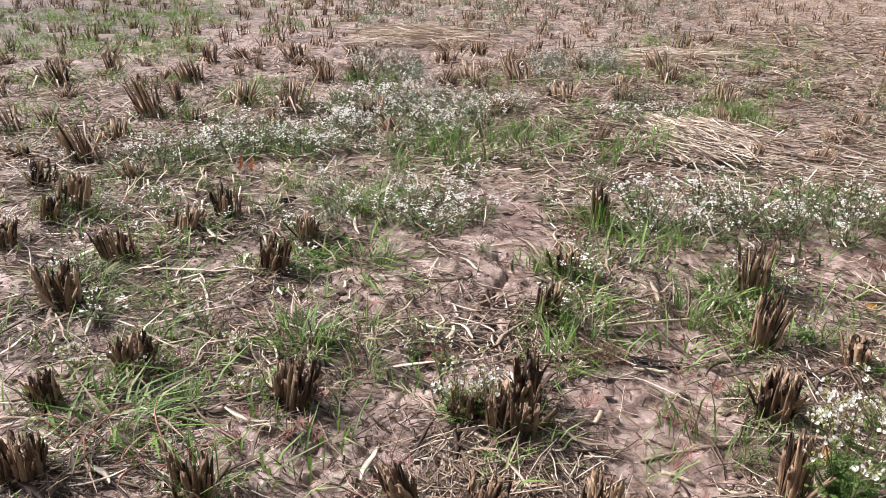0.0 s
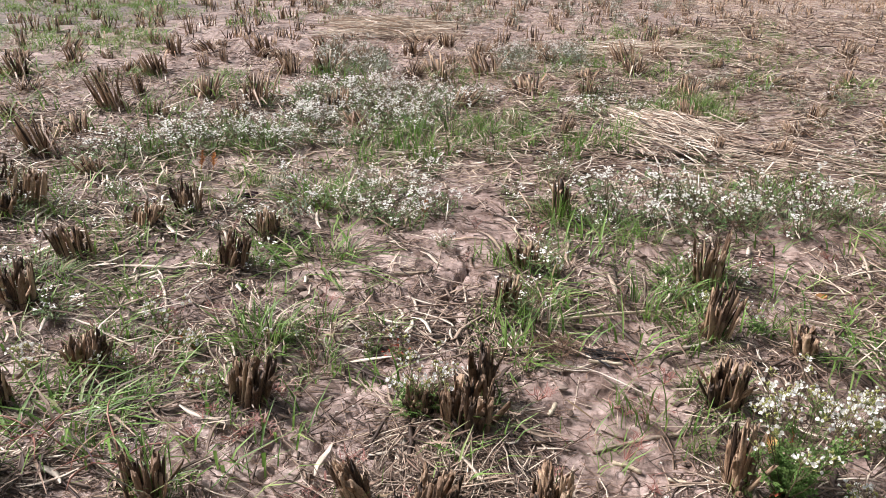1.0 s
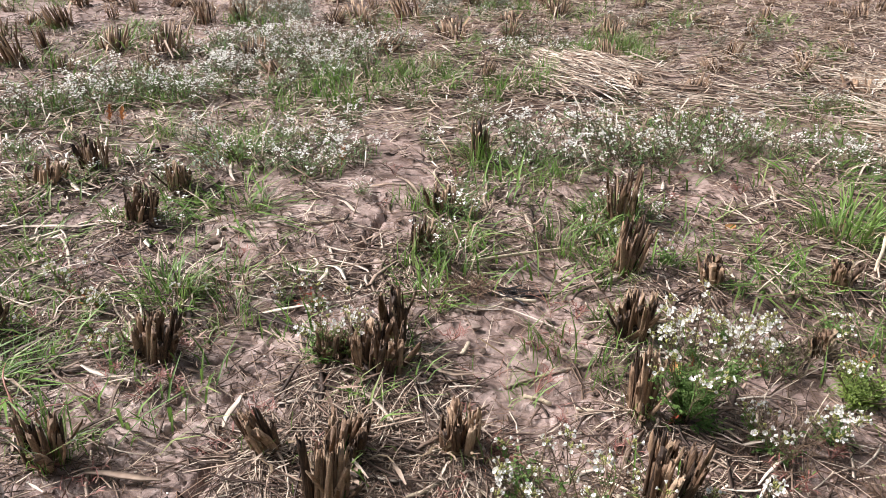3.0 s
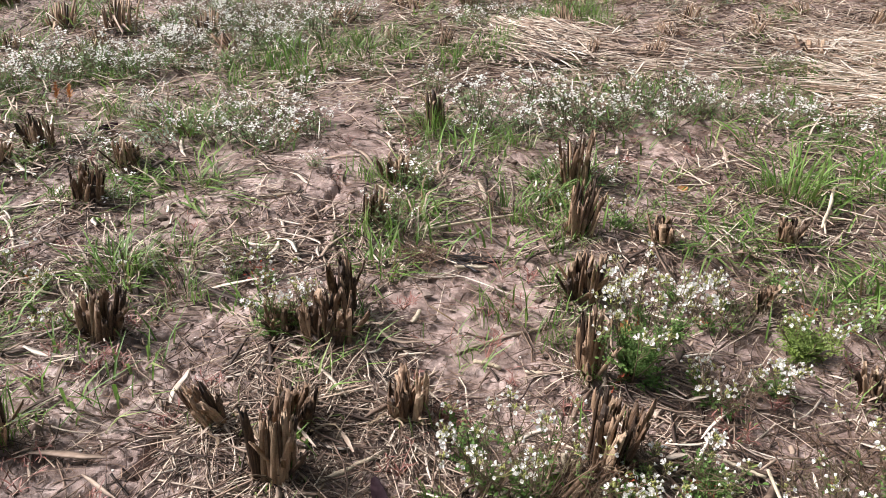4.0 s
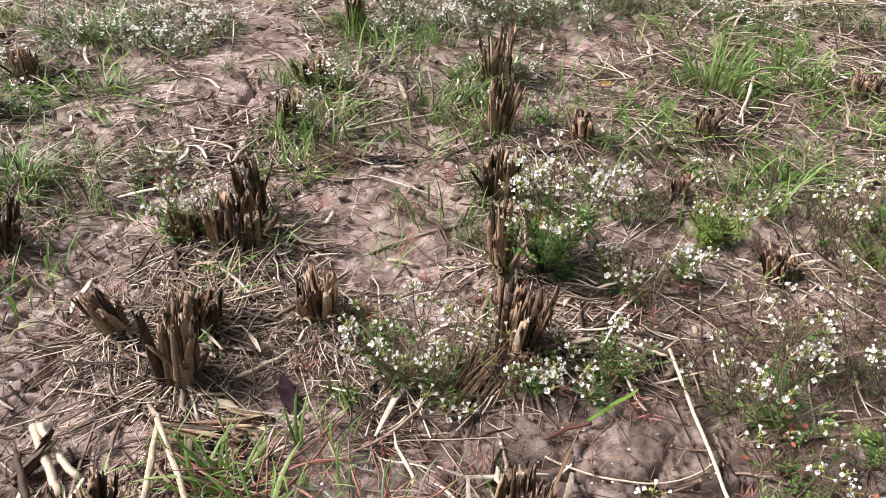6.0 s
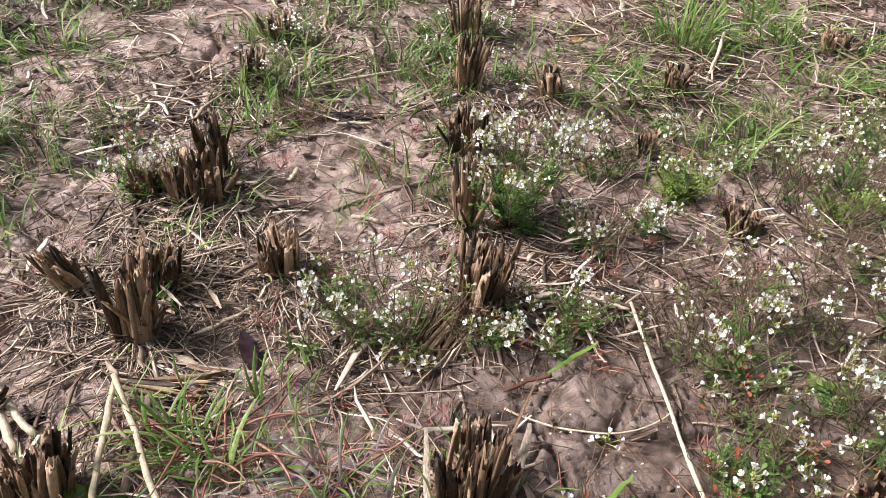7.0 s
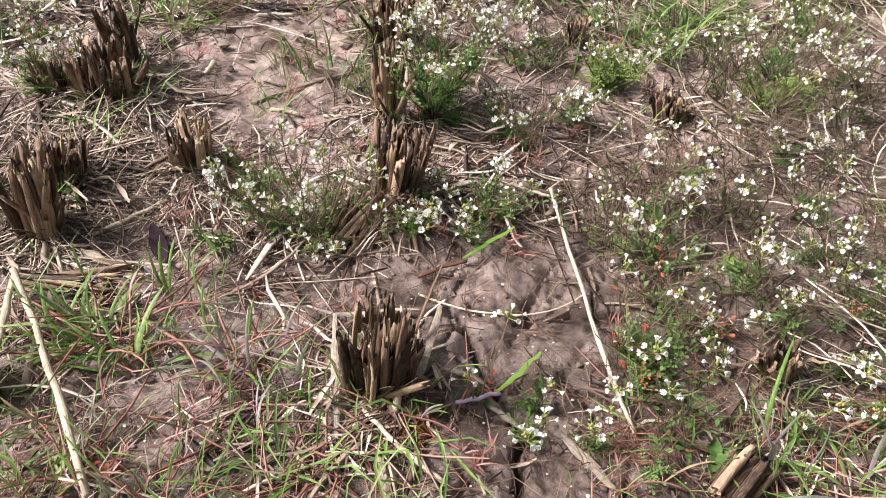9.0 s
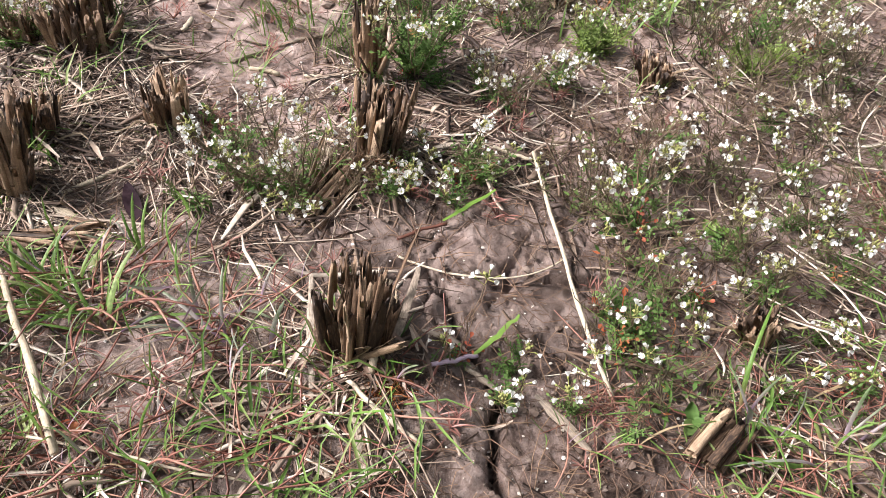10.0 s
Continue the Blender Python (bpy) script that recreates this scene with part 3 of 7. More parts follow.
def foot_litter(rng, r=0.045):
    """Fallen leaves, straw ends and short grass round the foot of a clump."""
    g = Geo()
    for k in range(54):
        a, q, b = rng.uniform(0, 6.283), r * rng.uniform(0.5, 2.3), rng.uniform(0, 6.283)
        p = Vector((q * math.cos(a), q * math.sin(a), rng.uniform(0.001, 0.012)))
        L, w = rng.uniform(0.015, 0.07), rng.uniform(0.0008, 0.003)
        d = Vector((math.cos(b), math.sin(b), rng.uniform(-0.05, 0.35)))
        sag = Vector((rng.gauss(0, 0.1), rng.gauss(0, 0.1), -0.25 * d.z)) * L
        slot = rng.choice((0, 0, 0, 1, 1))
        if rng.random() < 0.5:
            g.ribbon([p - d * L * 0.5, p + sag * 0.3, p + d * L * 0.5 + sag], [w * 0.6, w * 1.3, w * 0.5], 0.4, slot=slot)
        else:
            g.tube([p - d * L * 0.5, p, p + d * L * 0.5 + sag], [w * 0.5, w * 0.5, w * 0.4], 3, 0.7, slot=slot)
    for k in range(16):
        a, q, b = rng.uniform(0, 6.283), r * rng.uniform(0.4, 1.8), rng.uniform(0, 6.283)
        p, L, o = Vector((q * math.cos(a), q * math.sin(a), -0.004)), rng.uniform(0.02, 0.06), rng.uniform(0.1, 0.8)
        d = Vector((math.cos(b) * o, math.sin(b) * o, 1)) * L
        g.ribbon([p, p + d * 0.5, p + d + Vector((math.cos(b), math.sin(b), -0.5)) * L * 0.3], [0.001, 0.0014, 0.0003], 0.4, slot=2)
    return g.mesh("foot_litter", MAT_STRAW_J, MAT_DEBRIS, MAT_GRASS_J)


R = random.Random(5)
FOOTS = [foot_litter(R) for _ in range(8)]
STEMS = [stem_mesh(R, "split" if i % 2 == 0 else "round") for i in range(26)]
SHEATHS = [sheath_mesh(R) for _ in range(8)]
STUB_LABELS = [
    "weathered brown rice stubble clump cut short in mud", "dark brown hollow rice stalks standing in one clump",
    "ragged cut rice stubble with split grey-brown stalks",
]


def stubble(x, y, h, r, lean, i):
    rng = random.Random(100 + i)
    tall = "tall " if h > 0.13 else ("short " if h < 0.075 else "")
    tilt = " leaning over" if abs(lean) > 0.025 else ""
    root = thing("rice_stubble", x, y, (tall + STUB_LABELS[i % 3] + tilt), "rice stubble", "rice stubble clumps")
    count = int(14 + r * 760) if y < 1.3 else int(9 + r * 420)
    for k in range(count):
        a, q = rng.uniform(0, 6.283), math.sqrt(rng.random())
        px, py = r * 0.82 * q * math.cos(a), r * 0.66 * q * math.sin(a)
        hh = h * (rng.uniform(0.66, 1.06) if rng.random() < 0.7 else rng.uniform(0.25, 0.7))
        d = Vector((lean / h + px / r * 0.1 + rng.gauss(0, 0.035), py / r * 0.08 + rng.gauss(0, 0.035), 1))
        if rng.random() < 0.1:
            d += Vector((rng.uniform(-0.7, 0.7), rng.uniform(-0.7, 0.7), 0))
        s = rng.choice((rng.uniform(0.45, 0.8), rng.uniform(0.7, 1.1), rng.uniform(0.95, 1.5)))
        part("stalk", rng.choice(STEMS), root, aim_z((px, py, -0.006), d, (s, s, hh), rng.uniform(0, 6.28)))
    for k in range(7 + int(r * 120)):
        a = rng.uniform(0, 6.283)
        s = rng.uniform(0.03, 0.08)
        part("sheath", rng.choice(SHEATHS), root, pose(0, 0, 0) @ Matrix.LocRotScale((r * 0.7 * math.cos(a), r * 0.55 * math.sin(a), -0.004), Euler((0, 0, a)), Vector((s, s, s * rng.uniform(0.5, 1.1)))))
    s = r / 0.045 * rng.uniform(0.9, 1.25)
    tagged(part("foot_litter", rng.choice(FOOTS), root, Matrix.LocRotScale((0, 0, 0.004), Euler((0, 0, rng.uniform(0, 6.28))), Vector((s, s, 1)))), kind="stuff")
    return root


for i, s in enumerate(STUBS_NEAR + STUBS_MID):
    stubble(*s, i)


def far_stub_mesh(rng, r=0.045, h=0.1):
    """A whole clump that stays far off: close-set stalks, torn sheaths that hang out round them and straws caught in it."""
    g = Geo()
    lx, ly = rng.gauss(0, 0.25), rng.gauss(0, 0.25)
    for _ in range(rng.randint(22, 32)):
        a, q = rng.uniform(0, 6.283), math.sqrt(rng.random())
        px, py = r * q * math.cos(a), r * q * math.sin(a)
        hh = h * (rng.uniform(0.7, 1.08) if rng.random() < 0.65 else rng.uniform(0.3, 0.7))
        dx, dy = (lx * hh + px * 0.35 + rng.gauss(0, 0.007)), (ly * hh + py * 0.35 + rng.gauss(0, 0.007))
        w = rng.uniform(0.0025, 0.0058)
        g.tube([(px, py, -0.02), (px + dx * 0.45, py + dy * 0.45, hh * 0.5), (px + dx, py + dy, hh)], [w * 1.2, w, w * 0.6], 4, 0.6, spin=rng.random() * 3)
    for _ in range(15):
        a, L = rng.uniform(0, 6.283), rng.uniform(0.04, 0.13)
        c, t, up = math.cos(a), math.sin(a), rng.uniform(0.15, 0.8)
        g.ribbon([(r * c * 0.6, r * t * 0.6, 0.01), ((r + L * 0.4) * c, (r + L * 0.4) * t, L * up), ((r + L) * c, (r + L) * t, 0.006)], [0.003, 0.0035, 0.001], 0.4, slot=rng.choice((0, 1)))
    for _ in range(7):
        a, L = rng.uniform(0, 6.283), rng.uniform(0.6, 1.6) * h
        c, t = math.cos(a) * rng.uniform(0.1, 0.8), math.sin(a) * rng.uniform(0.1, 0.8)
        g.tube([(r * c, r * t, 0), (r * c + c * L * 0.5, r * t + t * L * 0.5, L * 0.5), (r * c + c * L, r * t + t * L, L * 0.7)], [0.002, 0.0018, 0.0012], 3, slot=1)
    for _ in range(10):
        a, q, b, L = rng.uniform(0, 6.283), rng.uniform(0.8, 2.4) * r, rng.uniform(0, 6.283), rng.uniform(0.03, 0.09)
        p, d = Vector((q * math.cos(a), q * math.sin(a), 0.006)), Vector((math.cos(b), math.sin(b), rng.uniform(0, 0.3))) * L
        g.tube([p - d * 0.5, p + d * 0.5], [0.002, 0.0014], 3, 0.6, slot=2)
    return g.mesh("clump_body", MAT_STEM_J, MAT_STRAW_J, MAT_DEBRIS)


FAR_STUBS = [far_stub_mesh(R) for _ in range(14)]
rng = random.Random(21)
for x, y, h, r in STUBS_FAR + STUBS_FAR_MORE + [s for s in STUBS_ROWS if s[1] < 5.6]:
    root = thing("rice_stubble", x, y, "distant shaggy brown rice stubble clump in field mud", "rice stubble", "rice stubble clumps", rz=rng.uniform(0, 6.28))
    root.rotation_euler[0], root.rotation_euler[1] = rng.gauss(0, 0.12), rng.gauss(0, 0.12)
    root.scale = (r / 0.045, r / 0.045, h / 0.1)
    tagged(part("clump_body", rng.choice(FAR_STUBS), root), kind="stuff")

# Past that the clumps run together: one mass of stalks
g = Geo()
AROUND = []
for _ in range(900):
    x, y = rng.uniform(-9, 10), rng.uniform(-6, 14)
    if y < -0.7 or abs(x - 0.3) > 0.66 * (y + 1.6):
        AROUND.append((x, y, rng.uniform(0.04, 0.12), rng.uniform(0.03, 0.06)))
for x, y, h, r in STUBS_ROWS + AROUND:
    if y >= 5.6 or (x, y, h, r) in AROUND:
        z = z_at(x, y)
        for _ in range(12 if y < 12 else 7):
            px, py, hh = x + rng.gauss(0, r * 0.6), y + rng.gauss(0, r * 0.6), h * rng.uniform(0.45, 1.15)
            lx, ly, w = rng.gauss(0, 0.025), rng.gauss(0, 0.025), rng.uniform(0.004, 0.008)
            g.tube([(px, py, z - 0.02), (px + lx, py + ly, z + hh)], [w * 1.2, w * 0.7], 4, 0.7)
tagged(new("distant_stubble", g.mesh("distant_stubble", MAT_STEM_J)), "rows of brown cut rice stubble far off", "rice stubble", kind="stuff")

# ------------------------------------------------------------------ cress: flowering stems over small divided leaves


def leaf_mesh(rng, material, pairs, broad=1.0):
    """A spray of three divided leaves along x: thin rachises with paired small leaflets and a larger end leaflet."""
    g = Geo()

    def leaflet(p, a, s, q):
        c, t = math.cos(a), math.sin(a)
        v = 0.16 + 0.16 * broad
        shape = [(0, 0, 0), (0.45, v * 0.75, 0.1), (0.85, v, 0.02), (1.1, 0, -0.1), (0.85, -v, 0.02), (0.45, -v * 0.75, 0.1)]
        g.add([q @ Vector((p[0] + s * (u * c - k * t), p[1] + s * (u * t + k * c), p[2] + s * w)) for u, k, w in shape], [(0, 1, 2, 3), (0, 3, 4, 5)])

    for turn in (0.0, rng.uniform(0.6, 1.1), -rng.uniform(0.6, 1.1)):
        q, L = Euler((rng.gauss(0, 0.3), rng.uniform(-0.5, 0.1), turn)).to_matrix(), rng.uniform(0.022, 0.034)
        arch = [(L * k / 4, 0, 0.3 * L * math.sin(k / 4 * 2.2)) for k in range(5)]
        g.tube([q @ Vector(p) for p in arch], [0.0005] * 5, 3, caps=False)
        for k in range(1, pairs + 1):
            u = k / (pairs + 1) * L
            z = 0.3 * L * math.sin(u / L * 2.2)
            for side in (1, -1):
                leaflet((u, 0, z), side * rng.uniform(0.8, 1.3), rng.uniform(0.0035, 0.0058) * broad, q)
        leaflet((L, 0, arch[-1][2]), 0, 0.0062 * broad, q)
    return g.mesh("leaf", material)


def cluster_mesh(rng, count):
    """A loose head of small bell-shaped four-petalled flowers, nodding outwards on thin stalks round yellow-green buds."""
    g = Geo()
    for k in range(count):
        a = 6.283 * k / count + rng.gauss(0, 0.35)
        d = Vector((math.cos(a), math.sin(a), rng.uniform(-0.35, 1.1))).normalized()
        c = Vector((0, 0, rng.uniform(-0.009, 0.002))) + d * rng.uniform(0.004, 0.0095)
        g.tube([Vector((0, 0, c.z - 0.005)), c], [0.0004, 0.0004], 3, caps=False, slot=1)
        tip = (d + Vector((0, 0, 0.35))).normalized()
        g.tube([c, c + tip * 0.0024], [0.0006, 0.0011], 4, slot=1)
        c, qt = c + tip * 0.002, tip.to_track_quat("Z", "Y")
        size, spin, wide = rng.uniform(0.0034, 0.0052), rng.random() * 3, rng.uniform(0.25, 0.8)
        for p in range(4):
            b = spin + p * math.pi / 2
            e, f, up = Vector((math.cos(b), math.sin(b), 0)) * wide, Vector((-math.sin(b), math.cos(b), 0)), Vector((0, 0, 1.15 - 0.5 * wide))
            pts = [e * 0.1, e * 0.5 + f * 0.3 + up * 0.55, e * 0.95 + f * 0.42 + up, e * 1.15 + up * 1.08, e * 0.95 - f * 0.42 + up, e * 0.5 - f * 0.3 + up * 0.55]
            g.add([c + qt @ (v * size) for v in pts], [(0, 1, 2, 3), (0, 3, 4, 5)])
    for k in range(7):
        c = Vector((rng.uniform(-0.003, 0.003), rng.uniform(-0.003, 0.003), rng.uniform(-0.001, 0.004)))
        g.add([c + Vector(v) * 0.0015 for v in ((1, 0, 0), (0, 1, 0), (-1, 0, 0), (0, -1, 0), (0, 0, 1.6), (0, 0, -1.3))],
              [(0, 1, 4), (1, 2, 4), (2, 3, 4), (3, 0, 4), (1, 0, 5), (2, 1, 5), (3, 2, 5), (0, 3, 5)], 1)
    return g.mesh("flower_head", MAT_PETAL, MAT_BUD)


LEAVES = [leaf_mesh(R, MAT_LEAF, p, w) for p, w in ((3, 1.15), (4, 1.0), (5, 0.9), (6, 0.85))]
LEAVES_LIME = [leaf_mesh(R, MAT_LIME, p) for p in (3, 4, 5)]
LEAVES_RED = [leaf_mesh(R, MAT_ORANGE, p, 1.25) for p in (1, 2)]
CLUSTERS = [cluster_mesh(R, c) for c in (3, 4, 5, 4, 6, 7, 5, 8)]


def cress(x, y, h, r, stems, leaves, bloom, label, seed, red=0.0, fruit=0.5, category="flowering weed", greens=None):
    """A plant with thin wiry stems, each with its flower heads, seed pods and small leaves, over a rosette."""
    rng = random.Random(seed)
    root = thing("cress_plant", x, y, label, category, "white-flowering cress plants")
    for k in range(stems):
        a = 6.283 * k / stems + rng.uniform(-0.5, 0.5)
        reach, hh = r * rng.uniform(0.25, 1.0), h * rng.uniform(0.55, 1.0)
        c, s, b = math.cos(a), math.sin(a), rng.uniform(-0.25, 0.25)
        pts = []
        for j in range(7):
            u = j / 6
            w = reach * (1 - (1 - u) ** 1.7)
            pts.append(Vector((w * math.cos(a + b * u) + rng.gauss(0, 0.002), w * math.sin(a + b * u) + rng.gauss(0, 0.002), hh * u**0.8 - 0.004)))
        g, heads = Geo(), [(pts[-1], pts[-1] - pts[-2])]
        g.tube(pts, [0.0012 - 0.0007 * j / 6 for j in range(7)], 4, caps=False)
        for j in range(rng.choice((0, 0, 1, 1, 2))):
            o = pts[rng.randint(2, 5)]
            aa = a + rng.uniform(-1.6, 1.6)
            e = o + Vector((math.cos(aa) * 0.35, math.sin(aa) * 0.35, 0.8)) * rng.uniform(0.03, 0.07) * min(1, h / 0.1)
            mid = (o + e) / 2 + Vector((math.cos(aa), math.sin(aa), -0.3)) * 0.006
            g.tube([o, mid, e], [0.0007, 0.0006, 0.0005], 3, caps=False)
            heads.append((e, e - mid))
        # slender seed pods stand off the upper stem
        for j in range(int(fruit * 14)):
            o = pts[3].lerp(pts[6], rng.random())
            aa, q = rng.uniform(0, 6.28), rng.uniform(0.5, 1.0)
            e = o + Vector((math.cos(aa) * 0.006, math.sin(aa) * 0.006, 0.003)) * q
            g.tube([o, e, e + Vector((math.cos(aa) * 0.006, math.sin(aa) * 0.006, 0.014)) * q], [0.0004, 0.0006, 0.0004], 3, caps=False)
        st = part("stem", g.mesh("stem", MAT_CSTEM), root)
        for p, d in heads:
            if rng.random() < bloom:
                sc = rng.uniform(0.95, 1.3)
                part("flower_head", rng.choice(CLUSTERS), st, aim_z(p, d.normalized() + Vector((0, 0, 1.0)), (sc, sc, sc), rng.uniform(0, 6)))
        for j in range(int(leaves * rng.uniform(0.6, 1.3))):
            u = rng.uniform(0.05, 0.5)
            o = pts[int(u * 6)].lerp(pts[int(u * 6) + 1], u * 6 % 1)
            sc = rng.uniform(0.55, 1.15)
            part("leaf", rng.choice(LEAVES_RED if rng.random() < red else greens or LEAVES), st, Matrix.LocRotScale(o, Euler((rng.gauss(0, 0.4), rng.uniform(-0.9, 0.2), rng.uniform(0, 6.28))), Vector((sc,) * 3)))
    for j in range(5 + leaves):
        a, sc = rng.uniform(0, 6.28), rng.uniform(0.6, 1.3) * min(1.2, 0.5 + r / 0.1)
        part("leaf", rng.choice(LEAVES_RED if rng.random() < red else greens or LEAVES), root, Matrix.LocRotScale((rng.gauss(0, r * 0.2), rng.gauss(0, r * 0.2), 0.003), Euler((rng.gauss(0, 0.3), rng.uniform(-0.7, 0), a)), Vector((sc,) * 3)))
    return root


BUSH = "bushy cress plant with white flowers and green divided leaves"
WIRY = "wiry cress plant with white flower heads on thin stems"
SPRIG = "small cress sprig with a few white flowers"
cress(0.595, 0.67, 0.23, 0.10, 16, 9, 1.0, "tall bushy cress with white flower heads beside rice stubble", 1, 0.03)
cress(0.64, 0.73, 0.22, 0.09, 9, 2, 0.7, WIRY, 2)
cress(0.94, 0.70, 0.11, 0.085, 17, 7, 0.25, "low bright green cress bush with few flowers", 3, 0.02, 0.2, greens=LEAVES_LIME)
cress(0.36, 0.45, 0.17, 0.13, 13, 2, 0.5, "sprawling cress with white flowers over bare mud", 4, 0.02)
cress(0.30, 0.50, 0.13, 0.08, 7, 2, 0.9, WIRY, 5)
cress(0.49, 0.42, 0.06, 0.06, 7, 3, 0.8, SPRIG, 6, 0.06)
cress(0.68, 0.12, 0.11, 0.11, 12, 3, 0.3, "cress with green, orange and red leaves and white flowers", 7, 0.09)
cress(0.78, 0.27, 0.16, 0.105, 14, 2, 0.35, WIRY, 8, 0.03)
cress(0.83, 0.33, 0.14, 0.09, 9, 1, 0.35, WIRY, 9)
cress(1.17, 0.54, 0.16, 0.125, 18, 3, 0.35, BUSH, 10, greens=LEAVES_LIME)
cress(1.24, 0.62, 0.14, 0.10, 10, 2, 0.55, WIRY, 11)
cress(0.83, 0.61, 0.065, 0.05, 7, 2, 0.9, SPRIG, 12)
cress(0.60, 0.42, 0.06, 0.07, 8, 4, 0.6, "low cress with green and orange leaves on mud", 13, 0.08)
cress(0.01, 0.91, 0.11, 0.062, 9, 3, 0.4, "green cress growing among rice stubble stalks", 14)
cress(0.06, 0.93, 0.11, 0.04, 5, 2, 0.8, SPRIG, 15)


def cress_tangle(x, y, h, r, stems, heads, leafy, seed, red=0.0):
    """A wiry plant gone to seed: a tangle of thin branching stems with pods, small leaves low down and loose flower heads."""
    rng = random.Random(seed)
    root = thing("cress_plant", x, y, "wiry tangle of seeding cress stems with small white flowers", "flowering weed", "white-flowering cress plants")
    g, tips, leaf, ruddy = Geo(), [], Geo(), Geo()
    for k in range(stems):
        a, reach, hh = rng.uniform(0, 6.283), r * math.sqrt(rng.random()), h * rng.uniform(0.4, 1.0)
        p = Vector((rng.gauss(0, r * 0.3), rng.gauss(0, r * 0.3), -0.003))
        pts = [p]
        for j in range(1, 6):
            u = j / 5
            pts.append(p + Vector((math.cos(a) * reach * u + rng.gauss(0, 0.004), math.sin(a) * reach * u + rng.gauss(0, 0.004), hh * u**0.75)))
        g.tube(pts, [0.0011, 0.001, 0.0009, 0.0008, 0.0006, 0.0005], 3, caps=False)
        tips.append((pts[-1], pts[-1] - pts[-2]))
        for j in range(rng.randint(1, 3)):
            o, b = pts[rng.randint(2, 4)], rng.uniform(0, 6.283)
            e = o + Vector((math.cos(b) * 0.6, math.sin(b) * 0.6, 0.7)) * rng.uniform(0.02, 0.05)
            g.tube([o, (o + e) / 2 + Vector((math.cos(b), math.sin(b), -0.4)) * 0.004, e], [0.0007, 0.0006, 0.0004], 3, caps=False)
            tips.append((e, e - o))
        for j in range(7):
            o, b, q = pts[2].lerp(pts[5], rng.random()), rng.uniform(0, 6.283), rng.uniform(0.6, 1.1)
            e = o + Vector((math.cos(b) * 0.006, math.sin(b) * 0.006, 0.002)) * q
            g.tube([o, e, e + Vector((math.cos(b) * 0.006, math.sin(b) * 0.006, 0.013)) * q], [0.0004, 0.0006, 0.0003], 3, caps=False)
        for j in range(leafy):
            o, b, L = pts[0].lerp(pts[3], rng.random()), rng.uniform(0, 6.283), rng.uniform(0.006, 0.014)
            e, f = Vector((math.cos(b), math.sin(b), rng.uniform(-0.3, 0.7))) * L, Vector((-math.sin(b), math.cos(b), 0)) * L * 0.22
            (ruddy if rng.random() < red else leaf).add([o, o + e * 0.5 + f, o + e, o + e * 0.5 - f], [(0, 1, 2), (0, 2, 3)])
    tagged(part("stem_tangle", g.mesh("stem_tangle", MAT_CSTEM), root), kind="stuff")
    for geo, mt in ((leaf, MAT_LEAF_J), (ruddy, MAT_ORANGE)):
        if geo.v:
            tagged(part("foliage", geo.mesh("foliage", mt), root), kind="stuff")
    for p, d in rng.sample(tips, min(int(heads * 0.45), len(tips))):
        sc = rng.uniform(0.85, 1.2)
        part("flower_head", rng.choice(CLUSTERS), root, aim_z(p, d.normalized() + Vector((0, 0, 1.0)), (sc, sc, sc), rng.uniform(0, 6)))
    return root


TANGLES = [
    (0.72, 0.33, 0.12, 0.08, 22, 9, 3), (0.83, 0.40, 0.13, 0.1, 24, 10, 2), (0.95, 0.33, 0.12, 0.1, 26, 10, 3), (1.06, 0.45, 0.13, 0.1, 22, 9, 2),
    (1.15, 0.33, 0.12, 0.1, 24, 9, 3), (0.88, 0.16, 0.1, 0.09, 22, 8, 2), (1.01, 0.19, 0.1, 0.09, 22, 9, 3), (1.14, 0.14, 0.1, 0.09, 20, 7, 2),
    (0.74, 0.19, 0.09, 0.08, 24, 7, 8), (1.27, 0.47, 0.14, 0.1, 24, 11, 5), (1.33, 0.66, 0.14, 0.1, 22, 11, 4), (1.12, 0.62, 0.12, 0.08, 22, 9, 5),
    (0.85, 0.78, 0.1, 0.08, 18, 8, 3), (0.40, 0.46, 0.1, 0.09, 22, 8, 3), (0.30, 0.47, 0.11, 0.07, 14, 8, 3), (0.55, 0.44, 0.06, 0.08, 16, 4, 4),
    (0.66, 0.06, 0.07, 0.08, 22, 4, 10), (0.72, 0.57, 0.09, 0.07, 14, 6, 2),
]
for i, row in enumerate(TANGLES):
    cress_tangle(*row, 300 + i, 0.06 if i in (8, 15, 16) else 0.015)
SPRIGS = [
    (0.46, 0.12, 0.10, 0.02), (0.52, 0.10, 0.08, 0.018), (0.56, 0.03, 0.09, 0.02), (0.60, -0.02, 0.07, 0.02),
    (0.50, 0.06, 0.04, 0.02), (0.86, 0.18, 0.10, 0.04), (0.86, 0.09, 0.07, 0.045), (0.99, 0.20, 0.08, 0.05),
    (0.78, 0.13, 0.05, 0.03), (0.79, -0.02, 0.07, 0.02), (0.89, -0.04, 0.05, 0.02), (0.90, 0.03, 0.05, 0.03),
    (0.87, 0.11, 0.07, 0.045), (0.97, 0.10, 0.06, 0.06), (-0.08, 1.15, 0.05, 0.03), (-0.44, 1.16, 0.06, 0.055),
    (-0.27, 1.21, 0.05, 0.04), (-0.76, 1.12, 0.06, 0.04), (-0.60, 1.08, 0.05, 0.035), (-0.51, 1.23, 0.08, 0.07),
    (-0.25, 1.19, 0.06, 0.04), (-0.01, 1.13, 0.06, 0.045), (0.69, 1.44, 0.05, 0.045), (0.70, 1.35, 0.06, 0.055),
]
